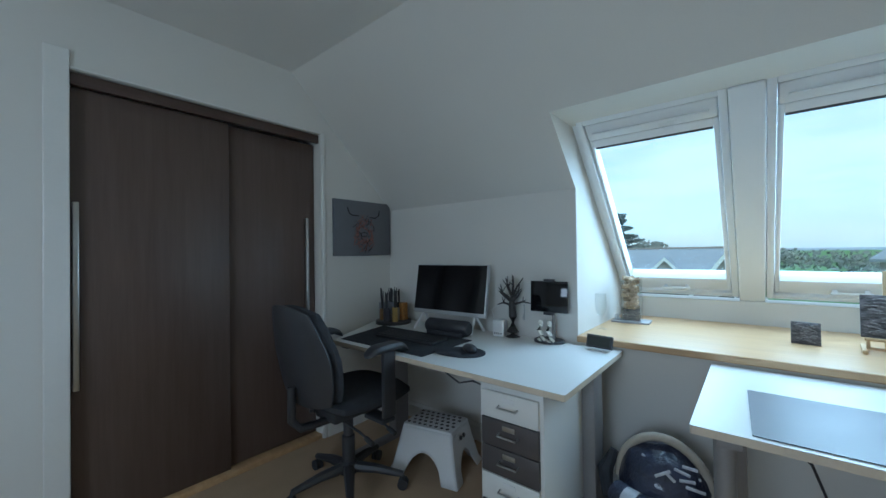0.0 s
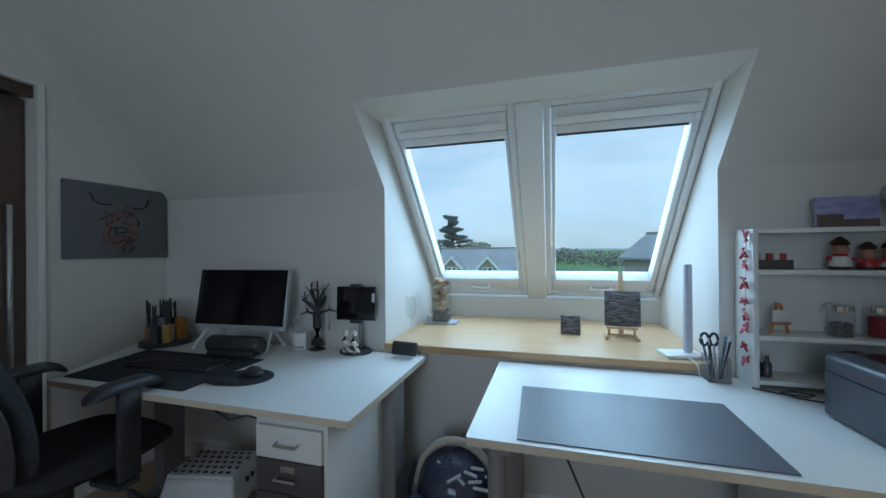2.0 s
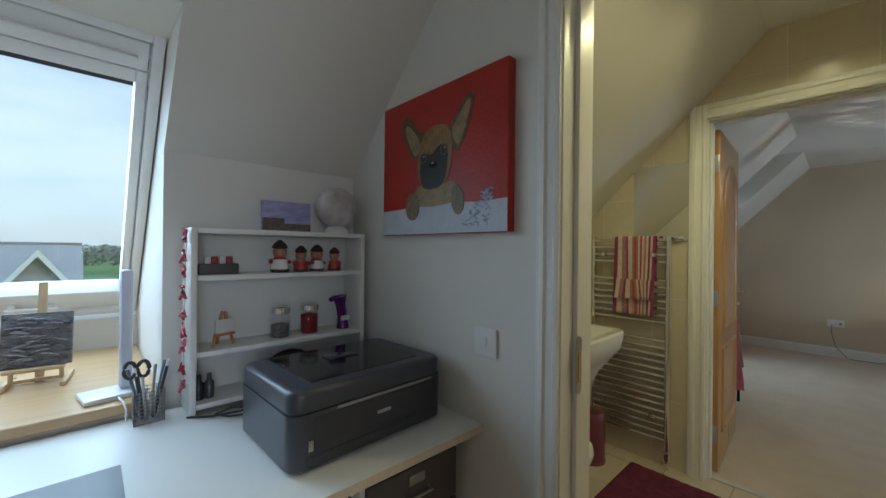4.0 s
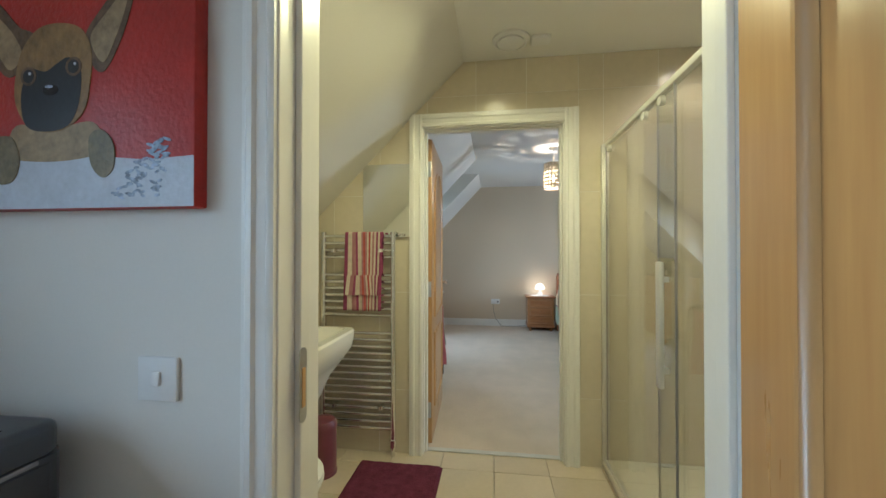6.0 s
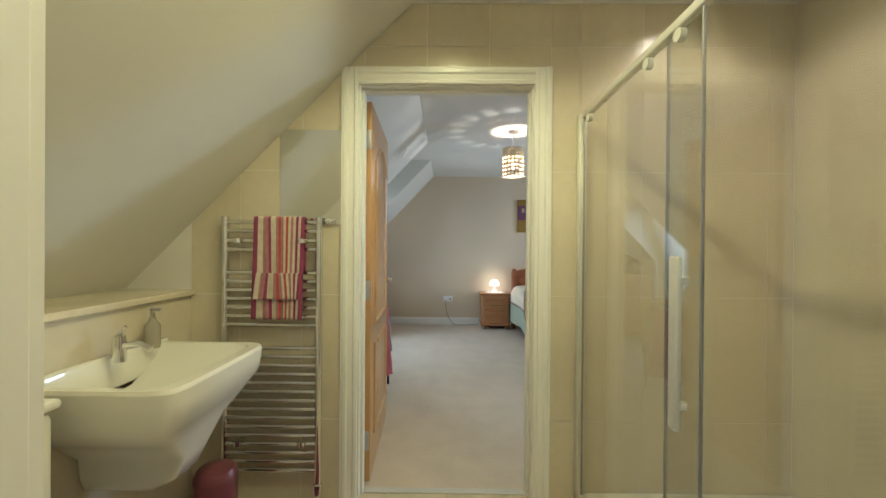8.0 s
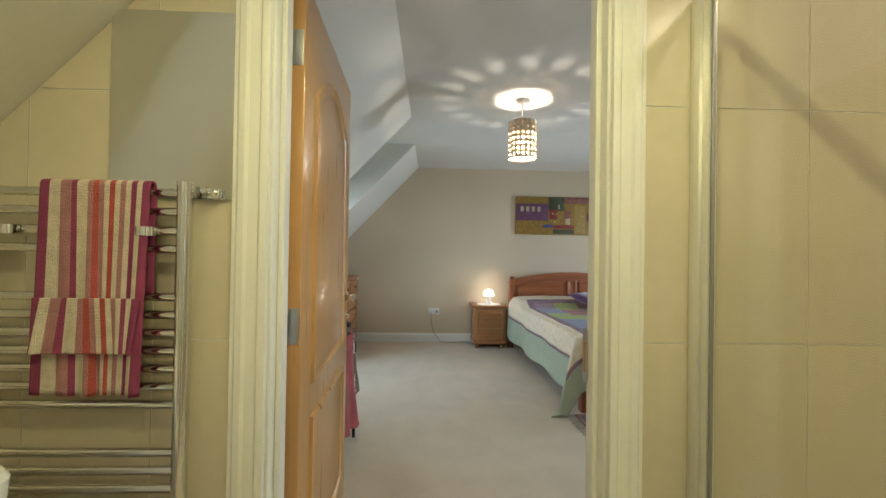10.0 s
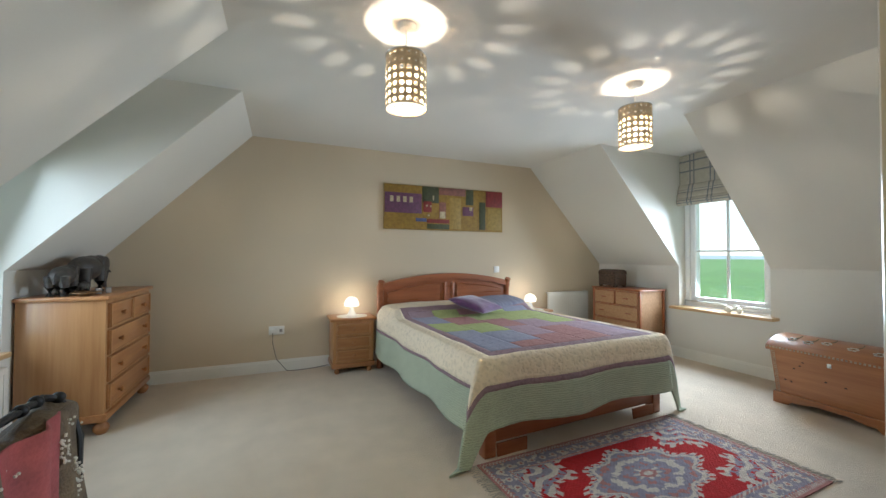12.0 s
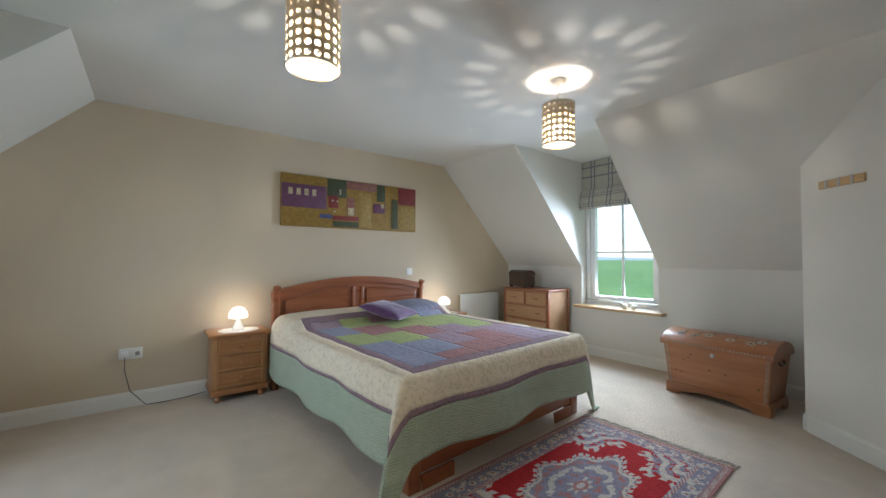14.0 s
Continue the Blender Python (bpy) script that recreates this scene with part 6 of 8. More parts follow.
def hang(name, z_top, z_bot, x, y0, y1, seed, over):
    bm, ny, nz = B(), 80, 36
    rows = []
    path = [(x, z_bot + (z_top - z_bot) * k / nz) for k in range(nz + 1)]
    if over:
        path += [(x + 0.012 * (1 - math.cos(a)), z_top + 0.012 * math.sin(a)) for a in (math.pi * k / 8 for k in range(1, 9))] + [(x + 0.026, z_top - 0.25 * k / 8) for k in range(1, 9)]
    for px_, pz in path:
        drop = max(0.0, (z_top - pz) / (z_top - z_bot))
        row = []
        for j in range(ny + 1):
            u = j / ny
            y = y0 + (y1 - y0) * u
            w = 0.009 * drop * math.sin(11 * u + 1.5 * math.sin(3 * u + seed)) + 0.004 * drop * math.sin(26 * u + seed)
            row.append(bm.verts.new((px_ - (abs(w) + w * 0.4 if px_ <= x + 1e-6 else 0), y + 0.012 * drop * math.sin(7 * u + seed), pz)))
        rows.append(row)
    for a, b in zip(rows, rows[1:]):
        for j in range(ny):
            f = bm.faces.new((a[j], a[j + 1], b[j + 1], b[j]))
            f.material_index = ORDER[min(len(ORDER) - 1, int(len(ORDER) * (1 - j / ny) + 0.35 * math.sin(seed)))]
    ob = part(name, bm, STRIPES, tw, smooth=60)
    sol = ob.modifiers.new("thickness", "SOLIDIFY"); sol.thickness, sol.offset = 0.005, 1.0


hang("long_fold", 1.352, 0.885, -0.021, -0.118, 0.118, 0.4, True)
hang("turned_band", 1.10, 0.98, -0.034, -0.112, 0.117, 2.1, False)

bas = thing("washbasin", "white ceramic basin on a half pedestal", "washbasin", (2.75, 1.984, 0))
bm = B()
NB = 40
for prof in (((1.0, 0.80), (0.985, 0.812), (0.90, 0.812), (0.80, 0.76), (0.35, 0.69), (0.05, 0.685)), ((1.0, 0.80), (0.995, 0.765), (0.975, 0.715), (0.89, 0.655), (0.80, 0.585), (0.75, 0.50), (0.68, 0.43), (0.52, 0.385), (0.25, 0.365))):
    rings = []
    for q, z in prof:
        ring = []
        for k in range(NB + 1):
            a = math.pi * k / NB
            ex = 0.17
            cx, sy = math.copysign(abs(math.cos(a)) ** ex, math.cos(a)), math.sin(a) ** ex
            wide = 1.0 if z > 0.66 else max(0.36, 1 - (0.66 - z) * 4.2)
            ring.append(bm.verts.new((0.285 * q * cx * wide, -0.005 - 0.10 * (1 - q) * 0.0 - (0.47 * q + 0.0) * sy - (0.03 if q < 0.85 and z > 0.68 else 0), z)))
        rings.append(ring)
    for a, b in zip(rings, rings[1:]):
        for k in range(NB):
            bm.faces.new((a[k], a[k + 1], b[k + 1], b[k]))
    bm.faces.new(rings[-1])
box(bm, -0.30, -0.035, 0.70, 0.30, -0.001, 0.825, 0.008)
bmesh.ops.recalc_face_normals(bm, faces=bm.faces)
part("bowl", bm, CERAMIC, bas, smooth=45)
bm = B(); lathe(bm, [(0.024, 0.81), (0.022, 0.86), (0.02, 0.90), (0.012, 0.905)], (0, -0.075, 0), 18); tube(bm, [(0, -0.075, 0.865), (0, -0.15, 0.875), (0, -0.19, 0.855)], 0.011, 10); tube(bm, [(0, -0.075, 0.905), (0, -0.10, 0.935)], 0.006, 8); part("tap", bm, CHROME, bas, "chrome mixer tap")
soap = thing("soap_dispenser", "clear soap pump bottle on the basin", "bottle", (2.93, 1.93, 0.812))
bm = B(); lathe(bm, [(0.026, 0), (0.028, 0.01), (0.028, 0.09), (0.012, 0.11), (0.012, 0.12)], seg=18); part("bottle", bm, material("pale_soap", (0.55, 0.50, 0.40), 0.15, Transmission_Weight=0.4), soap)
bm = B(); lathe(bm, [(0.008, 0.12), (0.008, 0.15)], seg=10); box(bm, -0.008, -0.035, 0.148, 0.008, 0.008, 0.158, 0.003); part("pump", bm, STEEL, soap)
wc = thing("toilet", "white close-coupled toilet with the lid down", "toilet", (2.235, 1.984, 0))
bm = B(); box(bm, -0.19, -0.19, 0.40, 0.19, -0.002, 0.78, 0.025); part("cistern", bm, CERAMIC, wc)
bm = B(); box(bm, -0.20, -0.20, 0.782, 0.20, -0.002, 0.81, 0.012); part("cistern_lid", bm, CERAMIC, wc)
bm = B(); lathe(bm, [(0.11, 0.0), (0.115, 0.05), (0.10, 0.18), (0.155, 0.32), (0.18, 0.385), (0.175, 0.395)], (0, -0.40, 0), 32, (1.0, 1.25)); box(bm, -0.10, -0.36, 0.0, 0.10, -0.01, 0.39, 0.03); part("pan", bm, CERAMIC, wc)
bm = B(); lathe(bm, [(0.185, 0.398), (0.19, 0.405), (0.188, 0.418)], (0, -0.40, 0), 32, (1.0, 1.22)); part("seat", bm, WHITE_PL, wc)
bm = B(); lathe(bm, [(0.186, 0.420), (0.188, 0.428), (0.17, 0.442), (0.05, 0.446)], (0, -0.40, 0), 32, (1.0, 1.22)); part("lid", bm, WHITE_PL, wc)
bin_ = thing("pedal_bin", "plum metal pedal bin with a domed lid", "bin", (2.98, 1.70, -0.0))
bm = B(); lathe(bm, [(0.084, 0.0), (0.084, 0.015), (0.080, 0.018), (0.080, 0.255)], seg=28); part("body", bm, PLUM_METAL, bin_)
bm = B(); lathe(bm, [(0.083, 0.256), (0.083, 0.275), (0.070, 0.298), (0.03, 0.312), (0.004, 0.315)], seg=28); part("lid", bm, PLUM_METAL, bin_)
bm = B(); box(bm, -0.12, -0.02, 0.01, -0.075, 0.02, 0.018, 0.003); part("pedal", bm, BLACK_PL, bin_)
bm = B(); box(bm, 0.076, -0.03, 0.10, 0.092, 0.03, 0.27, 0.004); part("hinge", bm, BLACK_PL, bin_)
bm = B()
NX, NY = 40, 26
grid = [[bm.verts.new((2.38 + 0.735 * i / NX, 1.03 + 0.49 * j / NY, (0.004 if i in (0, NX) or j in (0, NY) else 0.022 + 0.005 * noise.noise(Vector((i * 1.7, j * 1.7, 0)))))) for j in range(NY + 1)] for i in range(NX + 1)]
for i in range(NX):
    for j in range(NY):
        bm.faces.new((grid[i][j], grid[i + 1][j], grid[i + 1][j + 1], grid[i][j + 1]))
single("bath_mat", bm, PLUM, "deep plum tufted bath mat on the tiles", "bath mat", (0, 0, -0.003))
mir = thing("wall_mirror", "frameless rectangular mirror on the tiled wall", "mirror", (3.2385, 1.402, 1.332))
bm = B(); box(bm, -0.006, -0.150, 0, 0, 0.150, 0.455); part("glass", bm, MIRROR, mir)
clip = thing("towel_hook", "small chrome double hook under the mirror", "hook", (3.2385, 1.305, 1.345))
bm = B(); box(bm, -0.018, -0.022, -0.012, -0.0065, 0.022, 0.012, 0.003); tube(bm, [(-0.018, -0.010, 0), (-0.03, -0.010, 0.004)], 0.007, 8); tube(bm, [(-0.018, 0.010, 0), (-0.03, 0.010, 0.004)], 0.007, 8); part("body", bm, CHROME, clip)

# shower enclosure
sh = thing("shower_enclosure", "chrome-framed sliding glass shower enclosure on a low tray", "shower", (0, 0, 0))
YS = 0.10
bm = B(); box(bm, XB0 + 0.012, -0.915, 0.0, 3.236, YS + 0.025, 0.055, 0.012); part("tray", bm, CERAMIC, sh, "white shower tray")
bm = B(); box(bm, 3.205, YS - 0.012, 0.056, 3.237, YS + 0.024, 1.86, 0.003); box(bm, 3.18, YS - 0.004, 0.056, 3.204, YS + 0.016, 1.84, 0.003); part("wall_profile", bm, SATIN, sh)
bm = B(); box(bm, XB0 + 0.012, YS - 0.012, 0.056, XB0 + 0.04, YS + 0.024, 1.86, 0.003); part("wall_profile", bm, SATIN, sh)
bm = B(); box(bm, XB0 + 0.041, YS - 0.010, 1.832, 3.179, YS + 0.020, 1.858, 0.004); part("top_rail", bm, SATIN, sh)
bm = B(); box(bm, XB0 + 0.041, YS - 0.010, 0.057, 3.179, YS + 0.020, 0.078, 0.004); part("bottom_rail", bm, SATIN, sh)
for x0, x1, y in ((2.36, 3.178, YS + 0.010), (XB0 + 0.042, 2.54, YS - 0.004)):
    bm = B(); box(bm, x0, y - 0.003, 0.079, x1, y + 0.003, 1.831); part("pane", bm, SHOWER_GLASS, sh).visible_shadow = False
    bm = B()
    for x in (x0 + 0.003, x1 - 0.003):
        box(bm, x - 0.0025, y - 0.0045, 0.079, x + 0.0025, y + 0.0045, 1.83, 0.001)
    part("seal", bm, GREY_METAL, sh, "dark rubber edge seal")
for x in (2.44, 2.60, 3.08):
    bm = B(); tube(bm, [(x, YS + 0.014, 1.80), (x, YS + 0.032, 1.80)], 0.018, 14); part("roller", bm, SATIN, sh)
bm = B(); box(bm, 2.405, YS + 0.03, 0.745, 2.44, YS + 0.05, 1.205, 0.007); box(bm, 2.412, YS + 0.012, 0.80, 2.432, YS + 0.031, 0.82); box(bm, 2.412, YS + 0.012, 1.13, 2.432, YS + 0.031, 1.15); part("handle", bm, SATIN, sh, "long chrome handle")
fan = thing("ceiling_fan_vent", "round white extractor grille on the ceiling", "vent", (3.03, 0.645, BATH_C))
bm = B(); lathe(bm, [(0.10, 0.0), (0.10, -0.012), (0.084, -0.02), (0.078, -0.012)], seg=32); part("rim", bm, WHITE_PL, fan)
bm = B(); lathe(bm, [(0.070, -0.004), (0.070, -0.022), (0.06, -0.026)], seg=28); part("disc", bm, WHITE_PL, fan)
det = thing("sensor_box", "small white box beside the ceiling vent", "sensor", (3.04, 0.485, BATH_C))
bm = B(); box(bm, -0.04, -0.05, -0.02, 0.04, 0.05, 0, 0.005); part("cover", bm, WHITE_PL, det)
BULB = glow("halogen_face", (1.0, 0.90, 0.70), 14.0)
for dx, dy in DOWNLIGHTS:
    d = thing("downlight", "small recessed chrome downlight, switched on", "downlight", (dx, dy, BATH_C), 0, "bathroom downlights")
    bm = B(); lathe(bm, [(0.042, 0), (0.042, -0.004), (0.034, -0.007), (0.028, -0.003)], seg=24); part("rim", bm, CHROME, d)
    bm = B(); lathe(bm, [(0.026, -0.001), (0.026, -0.004)], seg=20); part("bulb", bm, BULB, d).visible_shadow = False

# ---- bedroom: pendants ----
SHADE = material("tan_card_shade", (0.74, 0.58, 0.38), 0.6, second=(0.64, 0.48, 0.30), scale=12, fine=90, bump=0.06)
DIFF = bpy.data.materials.new("opal_diffuser")
DIFF.use_nodes = True
dn, dl = DIFF.node_tree.nodes, DIFF.node_tree.links
dn.clear()
do, dm_, dt, dd_ = (dn.new("ShaderNode" + k) for k in ("OutputMaterial", "MixShader", "BsdfTranslucent", "BsdfDiffuse"))
dt.inputs[0].default_value = dd_.inputs[0].default_value = (0.92, 0.91, 0.88, 1)
dm_.inputs[0].default_value = 0.15
dl.new(dt.outputs[0], dm_.inputs[1]); dl.new(dd_.outputs[0], dm_.inputs[2]); dl.new(dm_.outputs[0], do.inputs[0])
FILAMENT = glow("lamp_filament", (1.0, 0.93, 0.80), 9.0)


def pendant(x, y):
    p = thing("pendant_lamp", "tan drum pendant lamp pierced with round holes, switched on", "pendant lamp", (x, y, BED_C), 0, "bedroom pendant lamps")
    bm = B(); lathe(bm, [(0.048, 0), (0.048, -0.012), (0.036, -0.026), (0.008, -0.03)], seg=24); part("ceiling_rose", bm, WHITE_PL, p, "white ceiling rose")
    bm = B(); tube(bm, [(0, 0, -0.03), (0, 0, -0.225)], 0.004, 8); part("flex", bm, WHITE_PL, p)
    bm = B(); lathe(bm, [(0.012, -0.225), (0.017, -0.232), (0.017, -0.256), (0.012, -0.264)], seg=16); part("lamp_holder", bm, WHITE_PL, p)
    R, n, rows = 0.105, 18, [2.09 + 0.0385 * k - BED_C for k in range(-4, 3)]
    z0, z1 = rows[0] - 0.0193, rows[-1] + 0.0193
    bm = B()
    w = 2 * math.pi / n
    for c in range(n):
        for i, zc in enumerate(rows):
            hr = 0.0122 if i < 4 else (0.0112 if i == 4 else 0.0042)
            m = 16
            def at(u, v):
                a = (c + 0.5) * w + u / R
                return (R * math.cos(a), R * math.sin(a), zc + v)
            hw, hh = w * R / 2, 0.01925
            outer, inner = [], []
            for k in range(m):
                a = 2 * math.pi * k / m + math.pi / 4
                cu, cv2 = math.cos(a), math.sin(a)
                q = 1 / max(abs(cu), abs(cv2))
                outer.append(bm.verts.new(at(hw * cu * q, hh * cv2 * q)))
                inner.append(bm.verts.new(at(hr * cu, hr * cv2)))
            for k in range(m):
                bm.faces.new((outer[k], outer[(k + 1) % m], inner[(k + 1) % m], inner[k]))
    bmesh.ops.remove_doubles(bm, verts=bm.verts, dist=0.0004)
    bmesh.ops.recalc_face_normals(bm, faces=bm.faces)
    s = part("shade", bm, SHADE, p, "pierced tan drum shade")
    sol = s.modifiers.new("thickness", "SOLIDIFY"); sol.thickness = 0.003
    for z in (z0, z1):
        bm = B(); tube(bm, [(R * math.cos(a), R * math.sin(a), z) for a in (2 * math.pi * k / 40 for k in range(40))], 0.0032, 6, True)
        part("rim", bm, STEEL, p)
    bm = B(); lathe(bm, [(0.098, z0 + 0.004), (0.098, z0 + 0.007)], seg=32); part("diffuser", bm, DIFF, p, "white opal base disc")
    for k in range(8):
        a = 2 * math.pi * k / 8 + 0.2
        bm = B(); lathe(bm, [(0.004, z0 + 0.001), (0.004, z0 + 0.0038)], (0.065 * math.cos(a), 0.065 * math.sin(a), 0), 8); part("diffuser_hole", bm, GREY_METAL, p)
    bm = B()
    for k in range(3):
        a = 2 * math.pi * k / 3
        tube(bm, [(0.012, 0, -0.245), (R * math.cos(a), R * math.sin(a), z1)], 0.0018, 5)
    part("spider", bm, STEEL, p)
    bm = B(); ball(bm, (0, 0, 2.030 - BED_C), (0.026, 0.026, 0.034), 16, 10); part("bulb", bm, FILAMENT, p).visible_shadow = False
    return p


for px, py in PENDANTS:
    pendant(px, py)

# ---- bed ----
bed = thing("bed", "cherry-wood double bed with an arched panelled headboard", "bed", (5.20, -1.175, 0), 2.8)
HW, L = 0.775, 2.02
bm = B(); box(bm, 0.0, -HW, 0.08, 0.045, HW, 0.33, 0.006); part("foot_rail", bm, CHERRY, bed)
for s in (-1, 1):
    bm = B(); box(bm, -0.012, s * (HW - 0.035) - 0.04, 0.0, 0.06, s * (HW - 0.035) + 0.04, 0.34, 0.008); part("leg", bm, CHERRY, bed)
    bm = B(); box(bm, 0.05, min(s * HW, s * (HW - 0.03)), 0.12, L - 0.05, max(s * HW, s * (HW - 0.03)), 0.32, 0.004); part("side_rail", bm, CHERRY, bed)
    bm = B(); prism(bm, [(-0.012, 0.0), (-0.012, 0.075), (0.0, 0.075)], 1, s * (HW - 0.3), s * (HW - 0.08)); part("bracket", bm, CHERRY, bed)
bm = B(); box(bm, 0.05, -HW + 0.03, 0.25, L - 0.06, HW - 0.03, 0.545, 0.05, None, 3); part("mattress", bm, PAPER_WHITE, bed)


def headboard():
    hw = 0.83
    n = 24
    top = [(-hw + 2 * hw * k / n, 0.86 + 0.115 * math.sin(math.pi * k / n) ** 0.8) for k in range(n + 1)]
    bm = B(); prism(bm, [(-hw, 0.10)] + [(y, z - 0.03) for y, z in top] + [(hw, 0.10)], 0, L - 0.035, L + 0.0); part("headboard_panel", bm, CHERRY, bed)
    bm = B(); prism(bm, [(y, z - 0.062) for y, z in top] + top[::-1], 0, L - 0.065, L + 0.012)
    part("top_rail", bm, CHERRY, bed)
    for y in (-hw + 0.03, hw - 0.03):
        bm = B(); tube(bm, [(L - 0.03, y, 0), (L - 0.03, y, 0.6), (L - 0.04, y, 0.84), (L - 0.075, y, 0.90)], 0.034, 10); part("post", bm, CHERRY, bed)
    for a, b in ((-0.72, -0.10), (0.10, 0.72)):
        pts = [(a, 0.56), (b, 0.56)] + [(b - (b - a) * k / 8, 0.79 + 0.115 * math.sin(math.pi * ((b - (b - a) * k / 8) + hw) / (2 * hw)) ** 0.8 - 0.045) for k in range(9)]
        bm = B(); prism(bm, pts, 0, L - 0.046, L - 0.0355); part("raised_panel", bm, CHERRY, bed)
        bm = B(); tube(bm, [(L - 0.047, y, z) for y, z in pts], 0.008, 6, True); part("moulding", bm, CHERRY, bed)
    for y in (-0.05, 0.05):
        bm = B(); box(bm, L - 0.05, y - 0.018, 0.56, L - 0.036, y + 0.018, 0.87, 0.005); part("slat", bm, CHERRY, bed)


headboard()
def quilt_cloth(name, colour, lines):
    """Stitched cotton: wavy puckered rows, or a crinkled all-over pucker."""
    m = bpy.data.materials.new(name)
    m.use_nodes = True
    n, l = m.node_tree.nodes, m.node_tree.links
    b = n["Principled BSDF"]
    b.inputs["Roughness"].default_value, b.inputs["Specular IOR Level"].default_value = 0.88, 0.15
    tc, fine, ramp_, bp = (n.new("ShaderNode" + k) for k in ("TexCoord", "TexNoise", "ValToRGB", "Bump"))
    fine.inputs["Scale"].default_value, fine.inputs["Detail"].default_value = 14.0, 6.0
    l.new(tc.outputs["Object"], fine.inputs["Vector"])
    if lines:
        tx = n.new("ShaderNodeTexWave")
        tx.wave_type, tx.bands_direction, tx.wave_profile = "BANDS", "Z", "SIN"
        for key, value in (("Scale", 24.0), ("Distortion", 6.0), ("Detail", 2.0), ("Detail Scale", 2.2)):
            tx.inputs[key].default_value = value
        l.new(tc.outputs["Object"], tx.inputs["Vector"])
        out = tx.outputs["Fac"]
    else:
        tx, warp, add = n.new("ShaderNodeTexVoronoi"), n.new("ShaderNodeTexNoise"), n.new("ShaderNodeVectorMath")
        tx.feature, tx.inputs["Scale"].default_value = "SMOOTH_F1", 42.0
        warp.inputs["Scale"].default_value = 26.0
        sc = n.new("ShaderNodeVectorMath")
        sc.operation = "SCALE"
        sc.inputs["Scale"].default_value = 0.05
        l.new(tc.outputs["Object"], warp.inputs["Vector"]); l.new(warp.outputs["Color"], sc.inputs[0])
        l.new(tc.outputs["Object"], add.inputs[0]); l.new(sc.outputs[0], add.inputs[1]); l.new(add.outputs[0], tx.inputs["Vector"])
        out = tx.outputs["Distance"]
    mixed = n.new("ShaderNodeMath")
    mixed.operation = "MULTIPLY_ADD"
    mixed.inputs[1].default_value = 0.5 if lines else 1.0
    l.new(out, mixed.inputs[0])
    half = n.new("ShaderNodeMath")
    half.operation = "MULTIPLY"
    half.inputs[1].default_value = 0.5
    l.new(fine.outputs["Fac"], half.inputs[0]); l.new(half.outputs[0], mixed.inputs[2])
    # crease shade and crest highlights painted in: colour follows the pucker height
    ramp_.color_ramp.elements[0].position, ramp_.color_ramp.elements[1].position = 0.15, 0.75
    ramp_.color_ramp.elements[0].color, ramp_.color_ramp.elements[1].color = (*(0.82 * c for c in colour), 1), (*(min(0.9, 1.08 * c) for c in colour), 1)
    l.new(mixed.outputs[0], ramp_.inputs[0]); l.new(ramp_.outputs[0], b.inputs["Base Color"])
    bp.inputs["Strength"].default_value, bp.inputs["Distance"].default_value = 0.9, 0.007
    l.new(mixed.outputs[0], bp.inputs["Height"]); l.new(bp.outputs[0], b.inputs["Normal"])
    return m


QUILT = [quilt_cloth("quilt_green", (0.47, 0.53, 0.41), True), quilt_cloth("quilt_plum_band", (0.29, 0.20, 0.23), False), quilt_cloth("quilt_cream", (0.80, 0.70, 0.55), False),
         quilt_cloth("patch_olive", (0.39, 0.44, 0.20), False), quilt_cloth("patch_mauve", (0.37, 0.27, 0.32), False), quilt_cloth("patch_blue", (0.29, 0.30, 0.40), False), quilt_cloth("patch_wine", (0.38, 0.20, 0.20), False)]


